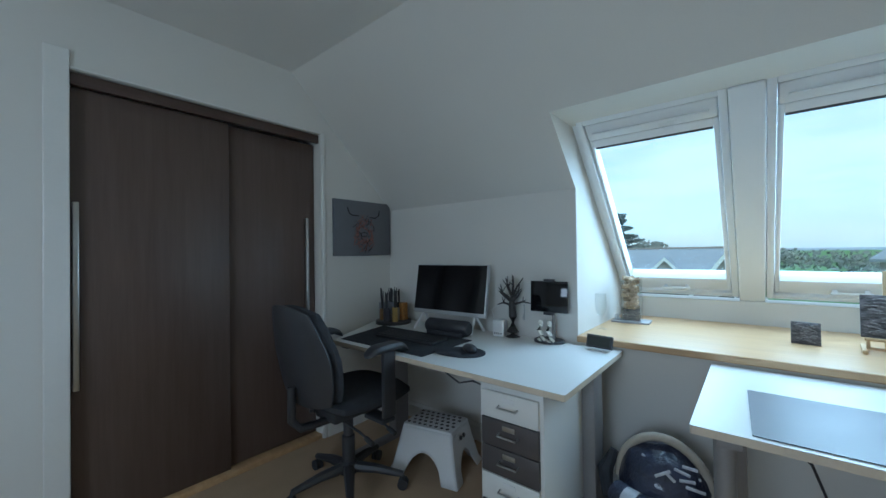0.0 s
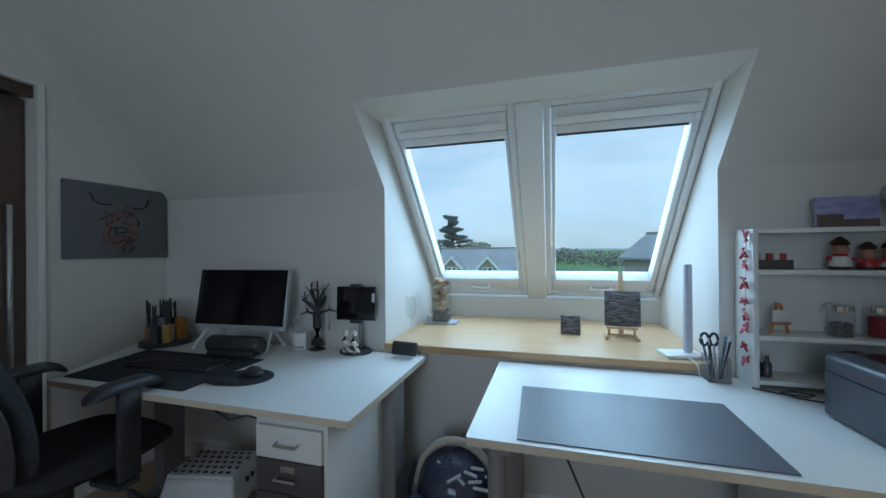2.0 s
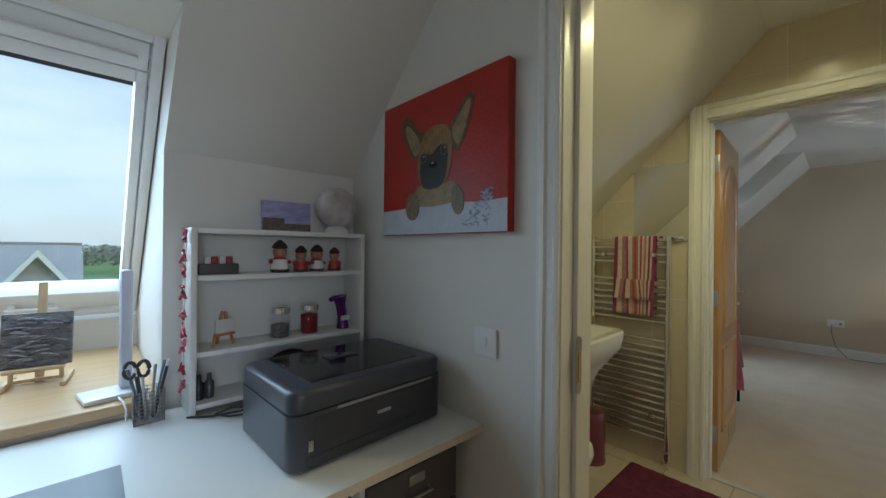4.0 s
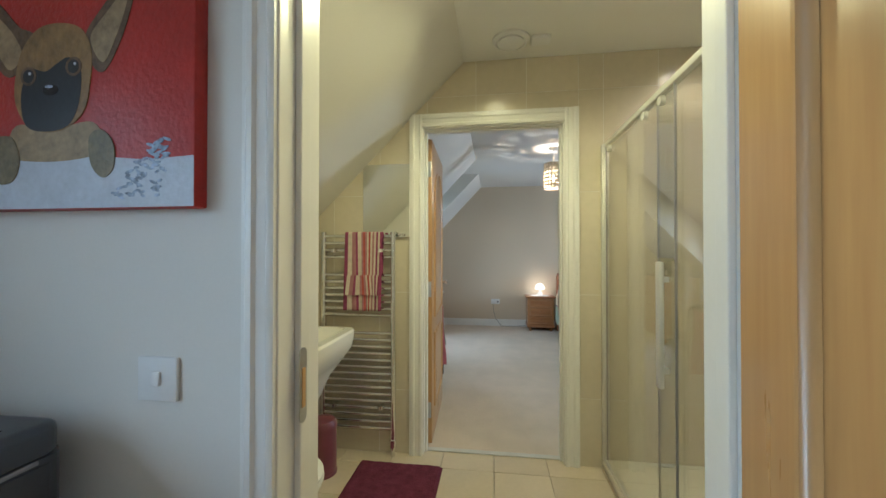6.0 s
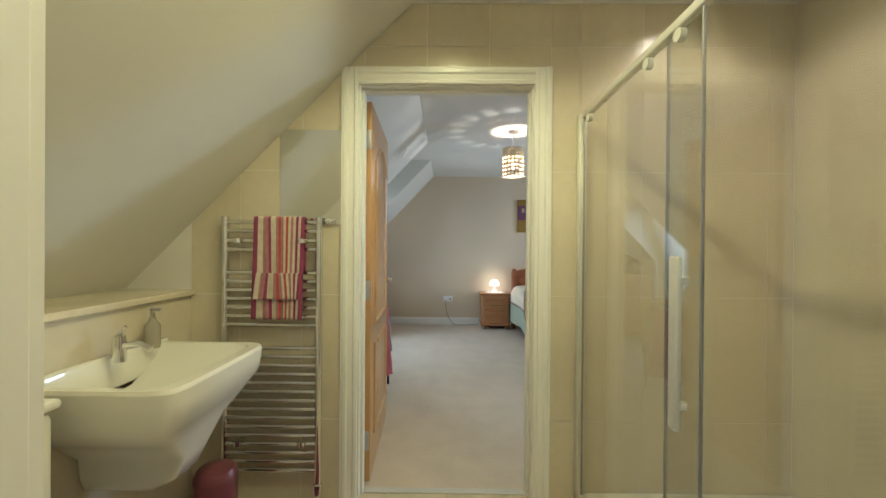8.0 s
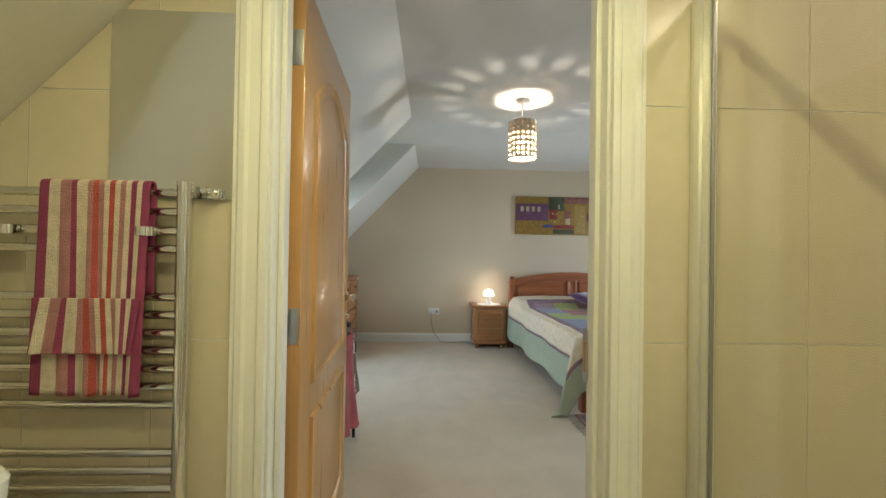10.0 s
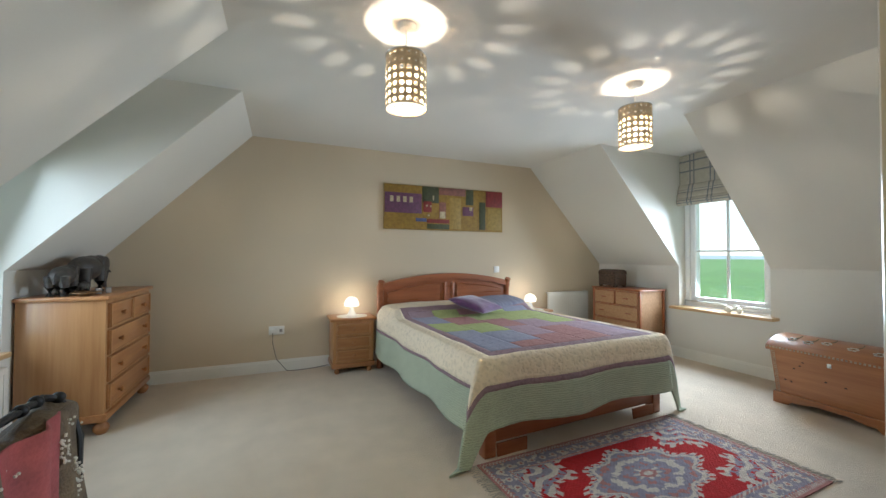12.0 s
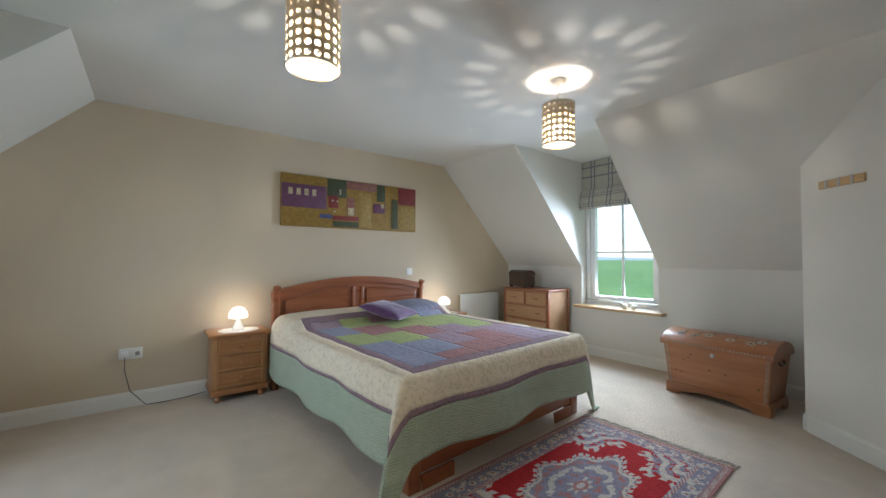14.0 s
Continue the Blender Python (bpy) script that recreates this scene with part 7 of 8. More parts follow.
def quilt():
    q = thing("quilt", "patchwork quilt in green, plum and cream spread over the bed", "quilt", (5.20, -1.175, 0), 2.8)
    hw, top, drop = 0.80, 0.585, 0.43
    us = [-(hw + drop) + 2 * (hw + drop) * i / 124 for i in range(125)]
    foot = 0.41
    vs = [-foot + (L - 0.10 + foot) * i / 132 for i in range(133)]
    rows = []
    for v in vs:
        row = []
        for u in us:
            du, dv, s = max(0.0, abs(u) - hw), max(0.0, -v - 0.0), math.copysign(1, u)
            d = math.hypot(du, dv)
            bend = 0.07
            y, x, z = math.copysign(min(abs(u), hw), u), max(v, 0.0), top
            if d > 0:
                ux, uy = (dv / d, du / d)
                fall = max(0.0, d - bend * 0.6)
                wave = 0.020 * math.sin(9 * x + 4 * u + 1.0) * (1 if dv == 0 else 0.3) + 0.034 * math.sin(7.5 * y + 0.4) * (1 if du == 0 else 0.3)
                corner = min(du, dv)
                out = 0.045 * min(1, d / bend) + 0.09 * fall + wave * min(1, fall / 0.25) + corner * 0.15
                x -= ux * out * (1 - min(0.25, corner))
                y += s * (uy * out + corner * (0.32 if s > 0 else 0.12))
                z = top - 0.028 * min(1, d / bend) - fall * (1.0 + 1.5 * corner)
            z = max(0.012 + 0.004 * math.sin(30 * u), z)
            if d == 0:
                e = min(hw - abs(u), v + 0.02)
                z -= 0.02 * math.exp(-e / 0.04)
            if v > L - 0.62:
                t = min(1.0, (v - (L - 0.62)) / 0.18)
                z += 0.085 * t * t * (3 - 2 * t) * (1 - 0.55 * (abs(u) / (hw + drop)) ** 4) if d == 0 else 0.05 * t * max(0, 1 - d / 0.2)
            z += 0.006 * noise.noise(Vector((x * 5, y * 5, 1))) + 0.0008 * math.sin(60 * u + 2 * math.sin(9 * v))
            row.append((x, y, z))
        rows.append(row)
    rq = random.Random(14)
    patch, pieces = {}, {}
    for i in range(len(vs) - 1):
        for j in range(len(us) - 1):
            u, v = (us[j] + us[j + 1]) / 2, (vs[i] + vs[i + 1]) / 2
            edge = max(abs(u) - hw, -v)
            if edge > 0.20:
                k = 0
            elif edge > 0.165:
                k = 1
            elif abs(u) > hw - 0.06 or v < 0.02 or v > L - 0.46:
                k = 2
            elif abs(u) > hw - 0.12 or v < 0.08 or v > L - 0.52:
                k = 1
            else:
                cell = (int((u + 5) / 0.272), int((v + 0.12 * (int((u + 5) / 0.272) % 2)) / 0.35))
                if cell not in patch:
                    patch[cell] = rq.choice((3, 5, 3, 4, 6, 3, 4, 5))
                k = (patch[cell], cell)
            pieces.setdefault(k, []).append((i, j))
    for k, cells in pieces.items():
        m = k if isinstance(k, int) else k[0]
        bm = B()
        got = {}
        for i, j in cells:
            quad = []
            for c in ((i, j), (i, j + 1), (i + 1, j + 1), (i + 1, j)):
                if c not in got:
                    got[c] = bm.verts.new(rows[c[0]][c[1]])
                quad.append(got[c])
            bm.faces.new(quad)
        bmesh.ops.recalc_face_normals(bm, faces=bm.faces)
        ob = part(("border", "band", "field", "patch", "patch", "patch", "patch")[m], bm, QUILT[m], q, ("sage green quilted border", "plum band", "cream quilted field", "", "", "", "")[m], smooth=70)
        sol = ob.modifiers.new("thickness", "SOLIDIFY"); sol.thickness, sol.offset = 0.012, 0.0


quilt()
def throw_cushion(bm, half, thick, m, n=22):
    """A square scatter cushion: pointed corners, sides drawn in, plump middle with soft creases."""
    sheets = []
    for side in (1, -1):
        sheets.append([[bm.verts.new(m @ Vector((half * u * (1 - 0.10 * (1 - v * v)), half * v * (1 - 0.10 * (1 - u * u)), side * (0.004 + thick * ((1 - u * u) * (1 - v * v)) ** 0.45 * (1 + 0.16 * noise.noise(Vector((u * 2, v * 2, side)))))))) for v in (2 * k / n - 1 for k in range(n + 1))] for u in (2 * k / n - 1 for k in range(n + 1))])
    for g in sheets:
        for a in range(n):
            for b in range(n):
                bm.faces.new((g[a][b], g[a + 1][b], g[a + 1][b + 1], g[a][b + 1]))
    edge = [(k, 0) for k in range(n)] + [(n, k) for k in range(n)] + [(n - k, n) for k in range(n)] + [(0, n - k) for k in range(n)]
    for (a, b), (c, d) in zip(edge, edge[1:] + edge[:1]):
        bm.faces.new((sheets[0][a][b], sheets[0][c][d], sheets[1][c][d], sheets[1][a][b]))
    bmesh.ops.recalc_face_normals(bm, faces=bm.faces)
    return bm


cu = thing("cushion", "square purple velvet cushion lying on the quilt", "cushion", (6.60, -1.12, 0.690), 32)
bm = throw_cushion(B(), 0.205, 0.055, pose(0, 0, 0, 0, -14)); part("cover", bm, material("purple_velvet", (0.15, 0.045, 0.17), 0.7, vary=0.25, scale=14, bump=0.2, Sheen_Weight=0.5), cu)
pw = thing("pillow", "striped blue-grey pillow peeping over the quilt", "pillow", (6.90, -1.60, 0.640), 8)
bm = B(); cushion(bm, 0.19, 0.30, 0.055, pose(0, 0, 0, 0, -10), 0.9); part("cover", bm, material("striped_cotton", (0.32, 0.32, 0.38), 0.9, second=(0.14, 0.14, 0.22), scale=1.5, fine=3, stretch3=(1, 22, 1), bump=0.2), pw)


# ---- chests of drawers ----
def knob(at, d, parent, mat, r=0.017):
    bm = B(); lathe(bm, [(r * 0.55, 0), (r * 0.5, 0.01), (r, 0.018), (r * 0.95, 0.028), (r * 0.4, 0.033)], seg=14)
    bmesh.ops.transform(bm, matrix=Matrix.Translation(at) @ d, verts=bm.verts)
    part("knob", bm, mat, parent, "turned wooden knob")


TO_F = pose(0, 0, 0, 90)      # local +z turned to -y


def chest(name, label, at, turn, w, d, h, rows, mat, side_mat, bun=0.035, feet=0.07, category="chest of drawers", over=0.02):
    """Drawers face local -y; the body stands on turned feet."""
    c = thing(name, label, category, at, turn)
    bm = B(); box(bm, -w / 2, 0.02, feet, w / 2, d, h - 0.028, 0.004); part("carcass", bm, side_mat, c)
    bm = B(); box(bm, -w / 2 - over, -0.005, h - 0.028, w / 2 + over, d + 0.005, h, 0.009, None, 3); part("top", bm, mat, c)
    bm = B(); box(bm, -w / 2 - 0.012, 0.004, feet, w / 2 + 0.012, d, feet + 0.05, 0.010); part("plinth", bm, mat, c)
    for sx in (-1, 1):
        for y in (0.045, d - 0.05):
            bm = B(); lathe(bm, [(bun * 0.6, 0), (bun, feet * 0.35), (bun * 0.95, feet * 0.6), (bun * 0.55, feet * 0.85), (bun * 0.7, feet + 0.001)], (sx * (w / 2 - 0.04), y, 0), 18); part("bun_foot", bm, mat, c)
    z0, z1 = feet + 0.06, h - 0.045
    hh = (z1 - z0) / len(rows)
    for r, n in enumerate(rows):
        zb = z1 - hh * (r + 1)
        for k in range(n):
            xa = -w / 2 + 0.025 + (w - 0.05) * k / n
            xb = -w / 2 + 0.025 + (w - 0.05) * (k + 1) / n
            bm = B(); box(bm, xa + 0.007, 0.006, zb + 0.007, xb - 0.006, 0.022, zb + hh - 0.006, 0.006); dr = part("drawer", bm, mat, c)
            bm = B(); window_frame_rect(bm, None, xa + 0.010, zb + 0.010, xb - 0.010, zb + hh - 0.010, 0.012, -0.003, 0.007, 0.003); part("moulding", bm, side_mat, dr)
            for q in ((0.5,) if (n > 1 or w < 0.5) else (0.2, 0.8)):
                knob((xa + (xb - xa) * q, 0.006, zb + hh / 2), TO_F, dr, mat)
    return c


chest("pine_chest", "honey pine chest of drawers with turned knobs and bun feet", (6.82, 1.71, 0), 0, 0.88, 0.455, 0.90, (2, 1, 1, 1), PINE, PINE_Z, 0.045, 0.085)
chest("bedside_cabinet", "small honey pine bedside cabinet with three drawers", (7.055, 0.005, 0), -90, 0.40, 0.34, 0.545, (1, 1, 1), PINE, PINE_Z, 0.026, 0.055, "bedside cabinet", 0.028)
chest("bedside_cabinet", "small pine bedside cabinet on the far side of the bed", (7.055, -2.24, 0), -90, 0.40, 0.34, 0.50, (1, 1, 1), PINE, PINE_Z, 0.026, 0.055, "bedside cabinet", 0.028)
RATTAN = material("woven_rattan", (0.46, 0.27, 0.14), 0.7, second=(0.33, 0.17, 0.08), scale=40, fine=160, bump=0.6, depth=0.004)
rc_ = thing("rattan_chest", "rattan and cherry chest of drawers by the window wall", "chest of drawers", (6.71, -3.13, 0), 180)
w, d, h = 0.72, 0.43, 0.78
bm = B(); box(bm, -w / 2 + 0.02, 0.012, 0.05, w / 2 - 0.02, d - 0.01, h - 0.02, 0.004); part("carcass", bm, RATTAN, rc_)
bm = B(); box(bm, -w / 2 - 0.012, -0.012, h - 0.02, w / 2 + 0.012, d, h, 0.008); part("top", bm, CHERRY, rc_)
for sx in (-1, 1):
    for y in (0.012, d - 0.02):
        bm = B(); box(bm, sx * (w / 2 - 0.012) - 0.013, y - 0.013, 0, sx * (w / 2 - 0.012) + 0.013, y + 0.013, h - 0.0205, 0.008); part("post", bm, CHERRY, rc_)
for r, n in enumerate((2, 1, 1, 1)):
    z1 = h - 0.035 - 0.175 * r
    for k in range(n):
        xa, xb = -w / 2 + 0.028 + (w - 0.056) * k / n, -w / 2 + 0.028 + (w - 0.056) * (k + 1) / n
        bm = B(); box(bm, xa + 0.006, 0.0, z1 - 0.165, xb - 0.006, 0.0115, z1, 0.005); dr = part("drawer", bm, RATTAN, rc_)
        bm = B(); window_frame_rect(bm, None, xa + 0.003, z1 - 0.168, xb - 0.003, z1 + 0.003, 0.010, -0.004, 0.003, 0.002); part("drawer_edge", bm, CHERRY, dr)
        for q in ((0.5,) if n > 1 else (0.2, 0.8)):
            xc = xa + (xb - xa) * q
            bm = B(); box(bm, xc - 0.035, -0.016, z1 - 0.09, xc + 0.035, -0.0045, z1 - 0.075, 0.004); part("handle", bm, CHERRY, dr)
bxr = thing("carved_box", "dark carved wooden casket on the rattan chest", "box", (6.92, -3.32, 0.78), 176)
bm = B(); box(bm, -0.12, -0.08, 0.015, 0.12, 0.08, 0.13, 0.006); part("body", bm, material("dark_carved_wood", (0.15, 0.088, 0.058), 0.6, vary=0.4, scale=60, fine=150, bump=0.7, depth=0.006), bxr)
bm = B(); prism(bm, [(-0.083, 0.131), (0.083, 0.131), (0.075, 0.165), (0.04, 0.185), (-0.04, 0.185), (-0.075, 0.165)], 0, -0.123, 0.123); part("lid", bm, bpy.data.materials["dark_carved_wood"], bxr)
bxr.scale = (1.2, 1.2, 1.2)
for sx in (-0.1, 0.1):
    for sy in (-0.06, 0.06):
        bm = B(); box(bm, sx - 0.015, sy - 0.015, 0, sx + 0.015, sy + 0.015, 0.0155, 0.002)
        part("foot", bm, bpy.data.materials["dark_carved_wood"], bxr)

# bedside lamps
SHADE_GLASS = glow("opal_lamp_glass", (1.0, 0.95, 0.82), 0.8)
for k, (bx, by) in enumerate(BEDSIDE):
    z = 0.546 if k == 0 else 0.501
    o = thing("lace_doily", "round cream lace doily under the lamp", "doily", (bx - 0.03, by, z - 0.0005), 0, "doilies")
    bm = B(); lathe(bm, [(0.155, 0), (0.155, 0.002), (0.15, 0.003)], seg=36, scale=(0.85, 1.0)); part("lace", bm, PAPER_WHITE, o)
    t = thing("bedside_lamp", "white mushroom table lamp, switched on", "lamp", (bx, by, z + 0.003), 0, "bedside lamps")
    bm = B(); lathe(bm, [(0.052, 0), (0.052, 0.005), (0.044, 0.012), (0.026, 0.05), (0.015, 0.08), (0.013, 0.096)], seg=24); part("base", bm, WHITE_PL, t)
    bm = B(); lathe(bm, [(0.066, 0.095), (0.075, 0.100), (0.076, 0.120), (0.068, 0.150), (0.050, 0.176), (0.026, 0.190), (0.004, 0.194)], seg=26); part("shade", bm, SHADE_GLASS, t, "glowing white opal shade").visible_shadow = False

# ---- trunk ----
trk = thing("blanket_trunk", "carved pine blanket trunk with a painted domed lid", "trunk", (4.66, -2.995, 0), 176)
trk.scale = (0.97, 0.96, 0.97)
TR = wood("red_pine", (0.44, 0.18, 0.065), (0.29, 0.10, 0.034), 0, 0.33, 0.8, coat=0.35)
bm = B()
f0 = [(-0.355, 0.005, 0.09), (0.355, 0.005, 0.09), (0.355, 0.40, 0.09), (-0.355, 0.40, 0.09)]
f1 = [(-0.385, -0.02, 0.43), (0.385, -0.02, 0.43), (0.385, 0.43, 0.43), (-0.385, 0.43, 0.43)]
va, vb = [bm.verts.new(p) for p in f0], [bm.verts.new(p) for p in f1]
fs = [bm.faces.new(va[::-1]), bm.faces.new(vb)] + [bm.faces.new((va[i], va[(i + 1) % 4], vb[(i + 1) % 4], vb[i])) for i in range(4)]
bmesh.ops.recalc_face_normals(bm, faces=fs)
part("body", bm, TR, trk)
bm = B()
prism(bm, [(-0.37, 0.0), (-0.37, 0.09), (0.37, 0.09), (0.37, 0.0), (0.27, 0.0), (0.24, 0.03), (0.20, 0.028), (0.10, 0.05), (-0.10, 0.05), (-0.20, 0.028), (-0.24, 0.03), (-0.27, 0.0)], 1, -0.012, 0.008)
for s in (-1, 1):
    prism(bm, [(-0.011, 0.0), (-0.011, 0.09), (0.40, 0.09), (0.40, 0.0), (0.33, 0.0), (0.28, 0.045), (0.10, 0.045), (0.06, 0.0)], 0, min(s * 0.355, s * 0.372), max(s * 0.355, s * 0.372))
part("plinth", bm, TR, trk)
bm = B(); dome = [(-0.045, 0.432), (-0.045, 0.468)] + [(-0.045 + 0.495 * k / 12, 0.468 + 0.085 * math.sin(math.pi * k / 12) ** 0.7) for k in range(1, 12)] + [(0.45, 0.468), (0.45, 0.432)]
prism(bm, dome, 0, -0.405, 0.405); lid = part("lid", bm, TR, trk)
RIM_ = material("worn_paint_edge", (0.50, 0.42, 0.32), 0.6, vary=0.3, scale=50)
bm = B()
for k in range(34):
    x = -0.395 + 0.79 * k / 33
    box(bm, x - 0.006, -0.0475, 0.452, x + 0.006, -0.0452, 0.466)
part("chip_carving", bm, RIM_, lid)
for s in (-1, 1):
    bm = B()
    for k in range(22):
        z = 0.10 + 0.32 * k / 21
        q = (z - 0.09) / 0.34
        y = 0.005 - 0.025 * q - 0.0015
        x = s * (0.335 + 0.03 * q)
        box(bm, x - 0.012, y - 0.002, z - 0.003, x + 0.012, y + 0.001, z + 0.003, 0, None)
    part("herringbone", bm, RIM_, trk)
PETAL, STEM = material("white_petal_paint", (0.62, 0.60, 0.55), 0.5), material("green_stem_paint", (0.10, 0.12, 0.05), 0.5)
bm, bm2 = B(), B()
for cx, cy in ((-0.27, 0.06), (-0.16, 0.05), (-0.06, 0.08), (0.10, 0.06), (0.24, 0.05), (0.30, 0.09)):
    def up(x, y):
        return (x, y, 0.468 + 0.085 * max(0.0, math.sin(math.pi * min(1, max(0, (y + 0.045) / 0.495)))) ** 0.7 + 0.002)
    for q in range(6):
        a = q * math.pi / 3
        ball(bm, up(cx + 0.024 * math.cos(a), cy + 0.02 * math.sin(a)), (0.012, 0.010, 0.004), 8, 5)
    tube(bm2, [up(cx, cy), up(cx + 0.03, cy + 0.05), up(cx + 0.02, cy + 0.10)], 0.003, 5)
part("painted_flowers", bm, PETAL, lid); part("painted_stems", bm2, STEM, lid)
bm = B(); box(bm, -0.012, -0.026, 0.375, 0.012, -0.0175, 0.405, 0.002); part("lock_plate", bm, STEEL, trk)
rkn = random.Random(8)
KNOT = material("pine_knot", (0.09, 0.035, 0.015), 0.5)
for k in range(9):
    x, z = rkn.uniform(-0.3, 0.3), rkn.uniform(0.14, 0.38)
    q = (z - 0.09) / 0.34
    bm = B(); ball(bm, (x, 0.005 - 0.025 * q, z), (0.010, 0.0015, 0.006), 10, 6); part("knot", bm, KNOT, trk)
for s in (-1, 1):
    bm = B(); tube(bm, [(s * 0.375, 0.14, 0.40), (s * 0.395, 0.15, 0.375), (s * 0.395, 0.26, 0.375), (s * 0.375, 0.27, 0.40)], 0.007, 8); part("side_handle", bm, BLACK_PL, trk)

# ---- rug ----
RUG = [material("rug_" + n, c, 0.95, vary=0.15, scale=30, fine=260, bump=0.4, spec=0.1, depth=0.004) for n, c in (("red", (0.46, 0.028, 0.03)), ("ivory", (0.62, 0.56, 0.50)), ("slate", (0.30, 0.28, 0.35)), ("rose", (0.45, 0.21, 0.20)), ("dark", (0.17, 0.10, 0.11)))]
rug = thing("persian_rug", "red patterned rug with a central medallion and fringe", "rug", (4.685, -1.135, 0), 1.5)
RW, RL, n1, n2 = 0.45, 0.80, 200, 350
bm = B()
g = [[bm.verts.new((-RW + 2 * RW * i / n1, -RL + 2 * RL * j / n2, 0.0085 + 0.0012 * math.sin(1.3 * i) * math.cos(1.1 * j))) for j in range(n2 + 1)] for i in range(n1 + 1)]
for i in range(n1):
    for j in range(n2):
        f = bm.faces.new((g[i][j], g[i + 1][j], g[i + 1][j + 1], g[i][j + 1]))
        x, y = -RW + 2 * RW * (i + 0.5) / n1, -RL + 2 * RL * (j + 0.5) / n2
        e = min(RW - abs(x), RL - abs(y))
        nz = noise.noise(Vector((x * 34, y * 34, 0.5))) + 0.5 * noise.noise(Vector((x * 70, y * 70, 2.5)))
        along = y if RW - abs(x) < RL - abs(y) else x
        if e < 0.012:
            k = 3
        elif e < 0.034:
            k = 1 if (int(along / 0.011) % 2) ^ (e > 0.023) else 3
        elif e < 0.046:
            k = 2 if int((along + e) / 0.016) % 2 else 3
        elif e < 0.128:
            fl = math.hypot((along / 0.075) % 1.0 - 0.5, ((e - 0.087) / 0.075))
            k = 3 if fl < 0.12 else (1 if fl < 0.24 + 0.06 * nz else (2 if nz > -0.25 else 1))
        elif e < 0.15:
            k = 1 if int((along + 2 * e) / 0.012) % 3 == 0 else (3 if e < 0.139 else 2)
        else:
            r = math.hypot(x / 0.235, y / 0.40)
            a = math.atan2(y / 0.40, x / 0.235)
            lob = 1.0 + 0.10 * math.cos(8 * a) + 0.05 * math.cos(4 * a)
            bead = math.sin(46 * a)
            cr = math.hypot((abs(x) - 0.31) / 0.25, (abs(y) - 0.66) / 0.34)
            ca = math.atan2((abs(y) - 0.66), (abs(x) - 0.31))
            lobc = 1.0 + 0.13 * math.cos(9 * ca)
            rings = math.sin(15 * r / lob + 1.2 * math.cos(8 * a))
            if r < lob * 0.07:
                k = 1
            elif r < lob * 0.14:
                k = 3
            elif r < lob * 0.80:
                k = 1 if rings + 0.9 * nz > 0.62 else (3 if rings + 0.9 * nz < -0.95 else 2)
            elif r < lob * 0.86:
                k = 1
            elif r < lob * 0.90:
                k = 2 if bead > -0.2 else 1
            elif r < lob * 0.99:
                k = 1 if bead > -0.3 else 0
            elif cr < lobc * 0.88:
                k = 1 if math.sin(22 * cr + 2 * math.cos(5 * ca)) + 0.9 * nz > 0.1 else (0 if nz > 0.1 else 2)
            elif cr < lobc * 1.0:
                k = 1 if math.sin(34 * ca) > -0.2 else 0
            else:
                k = 0
        f.material_index = k
part("woven_face", bm, RUG, rug, smooth=None)
bm = B(); box(bm, -RW + 0.001, -RL + 0.001, 0.0005, RW - 0.001, RL - 0.001, 0.006); part("backing", bm, RUG[3], rug)
rf = random.Random(4)
for s in (-1, 1):
    bm = B()
    for k in range(150):
        x = -RW + 2 * RW * k / 149
        tube(bm, [(x, s * RL, 0.005), (x + rf.uniform(-0.01, 0.01), s * (RL + 0.03), 0.006), (x + rf.uniform(-0.018, 0.018), s * (RL + 0.055 + rf.uniform(0, 0.02)), 0.003)], 0.0018, 4)
    part("fringe", bm, RUG[1], rug)

# ---- abstract painting over the bed ----
ap = thing("abstract_painting", "long abstract canvas in ochre, plum, green and red blocks", "picture", (XF, -1.152, 1.475))
PW, PH = 0.775, 0.515
OC = material("ochre_impasto", (0.36, 0.22, 0.035), 0.6, second=(0.22, 0.12, 0.02), scale=22, fine=70, bump=0.5, depth=0.006)
bm = B(); box(bm, -0.035, -PW, 0, 0, PW, PH, 0.003); part("canvas", bm, OC, ap)
cols = {n: material("oil_" + n, c, 0.55, vary=0.22, scale=25, fine=80, bump=0.3, depth=0.004) for n, c in (("plum", (0.17, 0.06, 0.13)), ("green", (0.075, 0.085, 0.035)), ("rose", (0.32, 0.13, 0.10)), ("red", (0.27, 0.030, 0.030)), ("blue", (0.08, 0.10, 0.25)), ("cream", (0.60, 0.50, 0.32)), ("sand", (0.45, 0.30, 0.08)))}
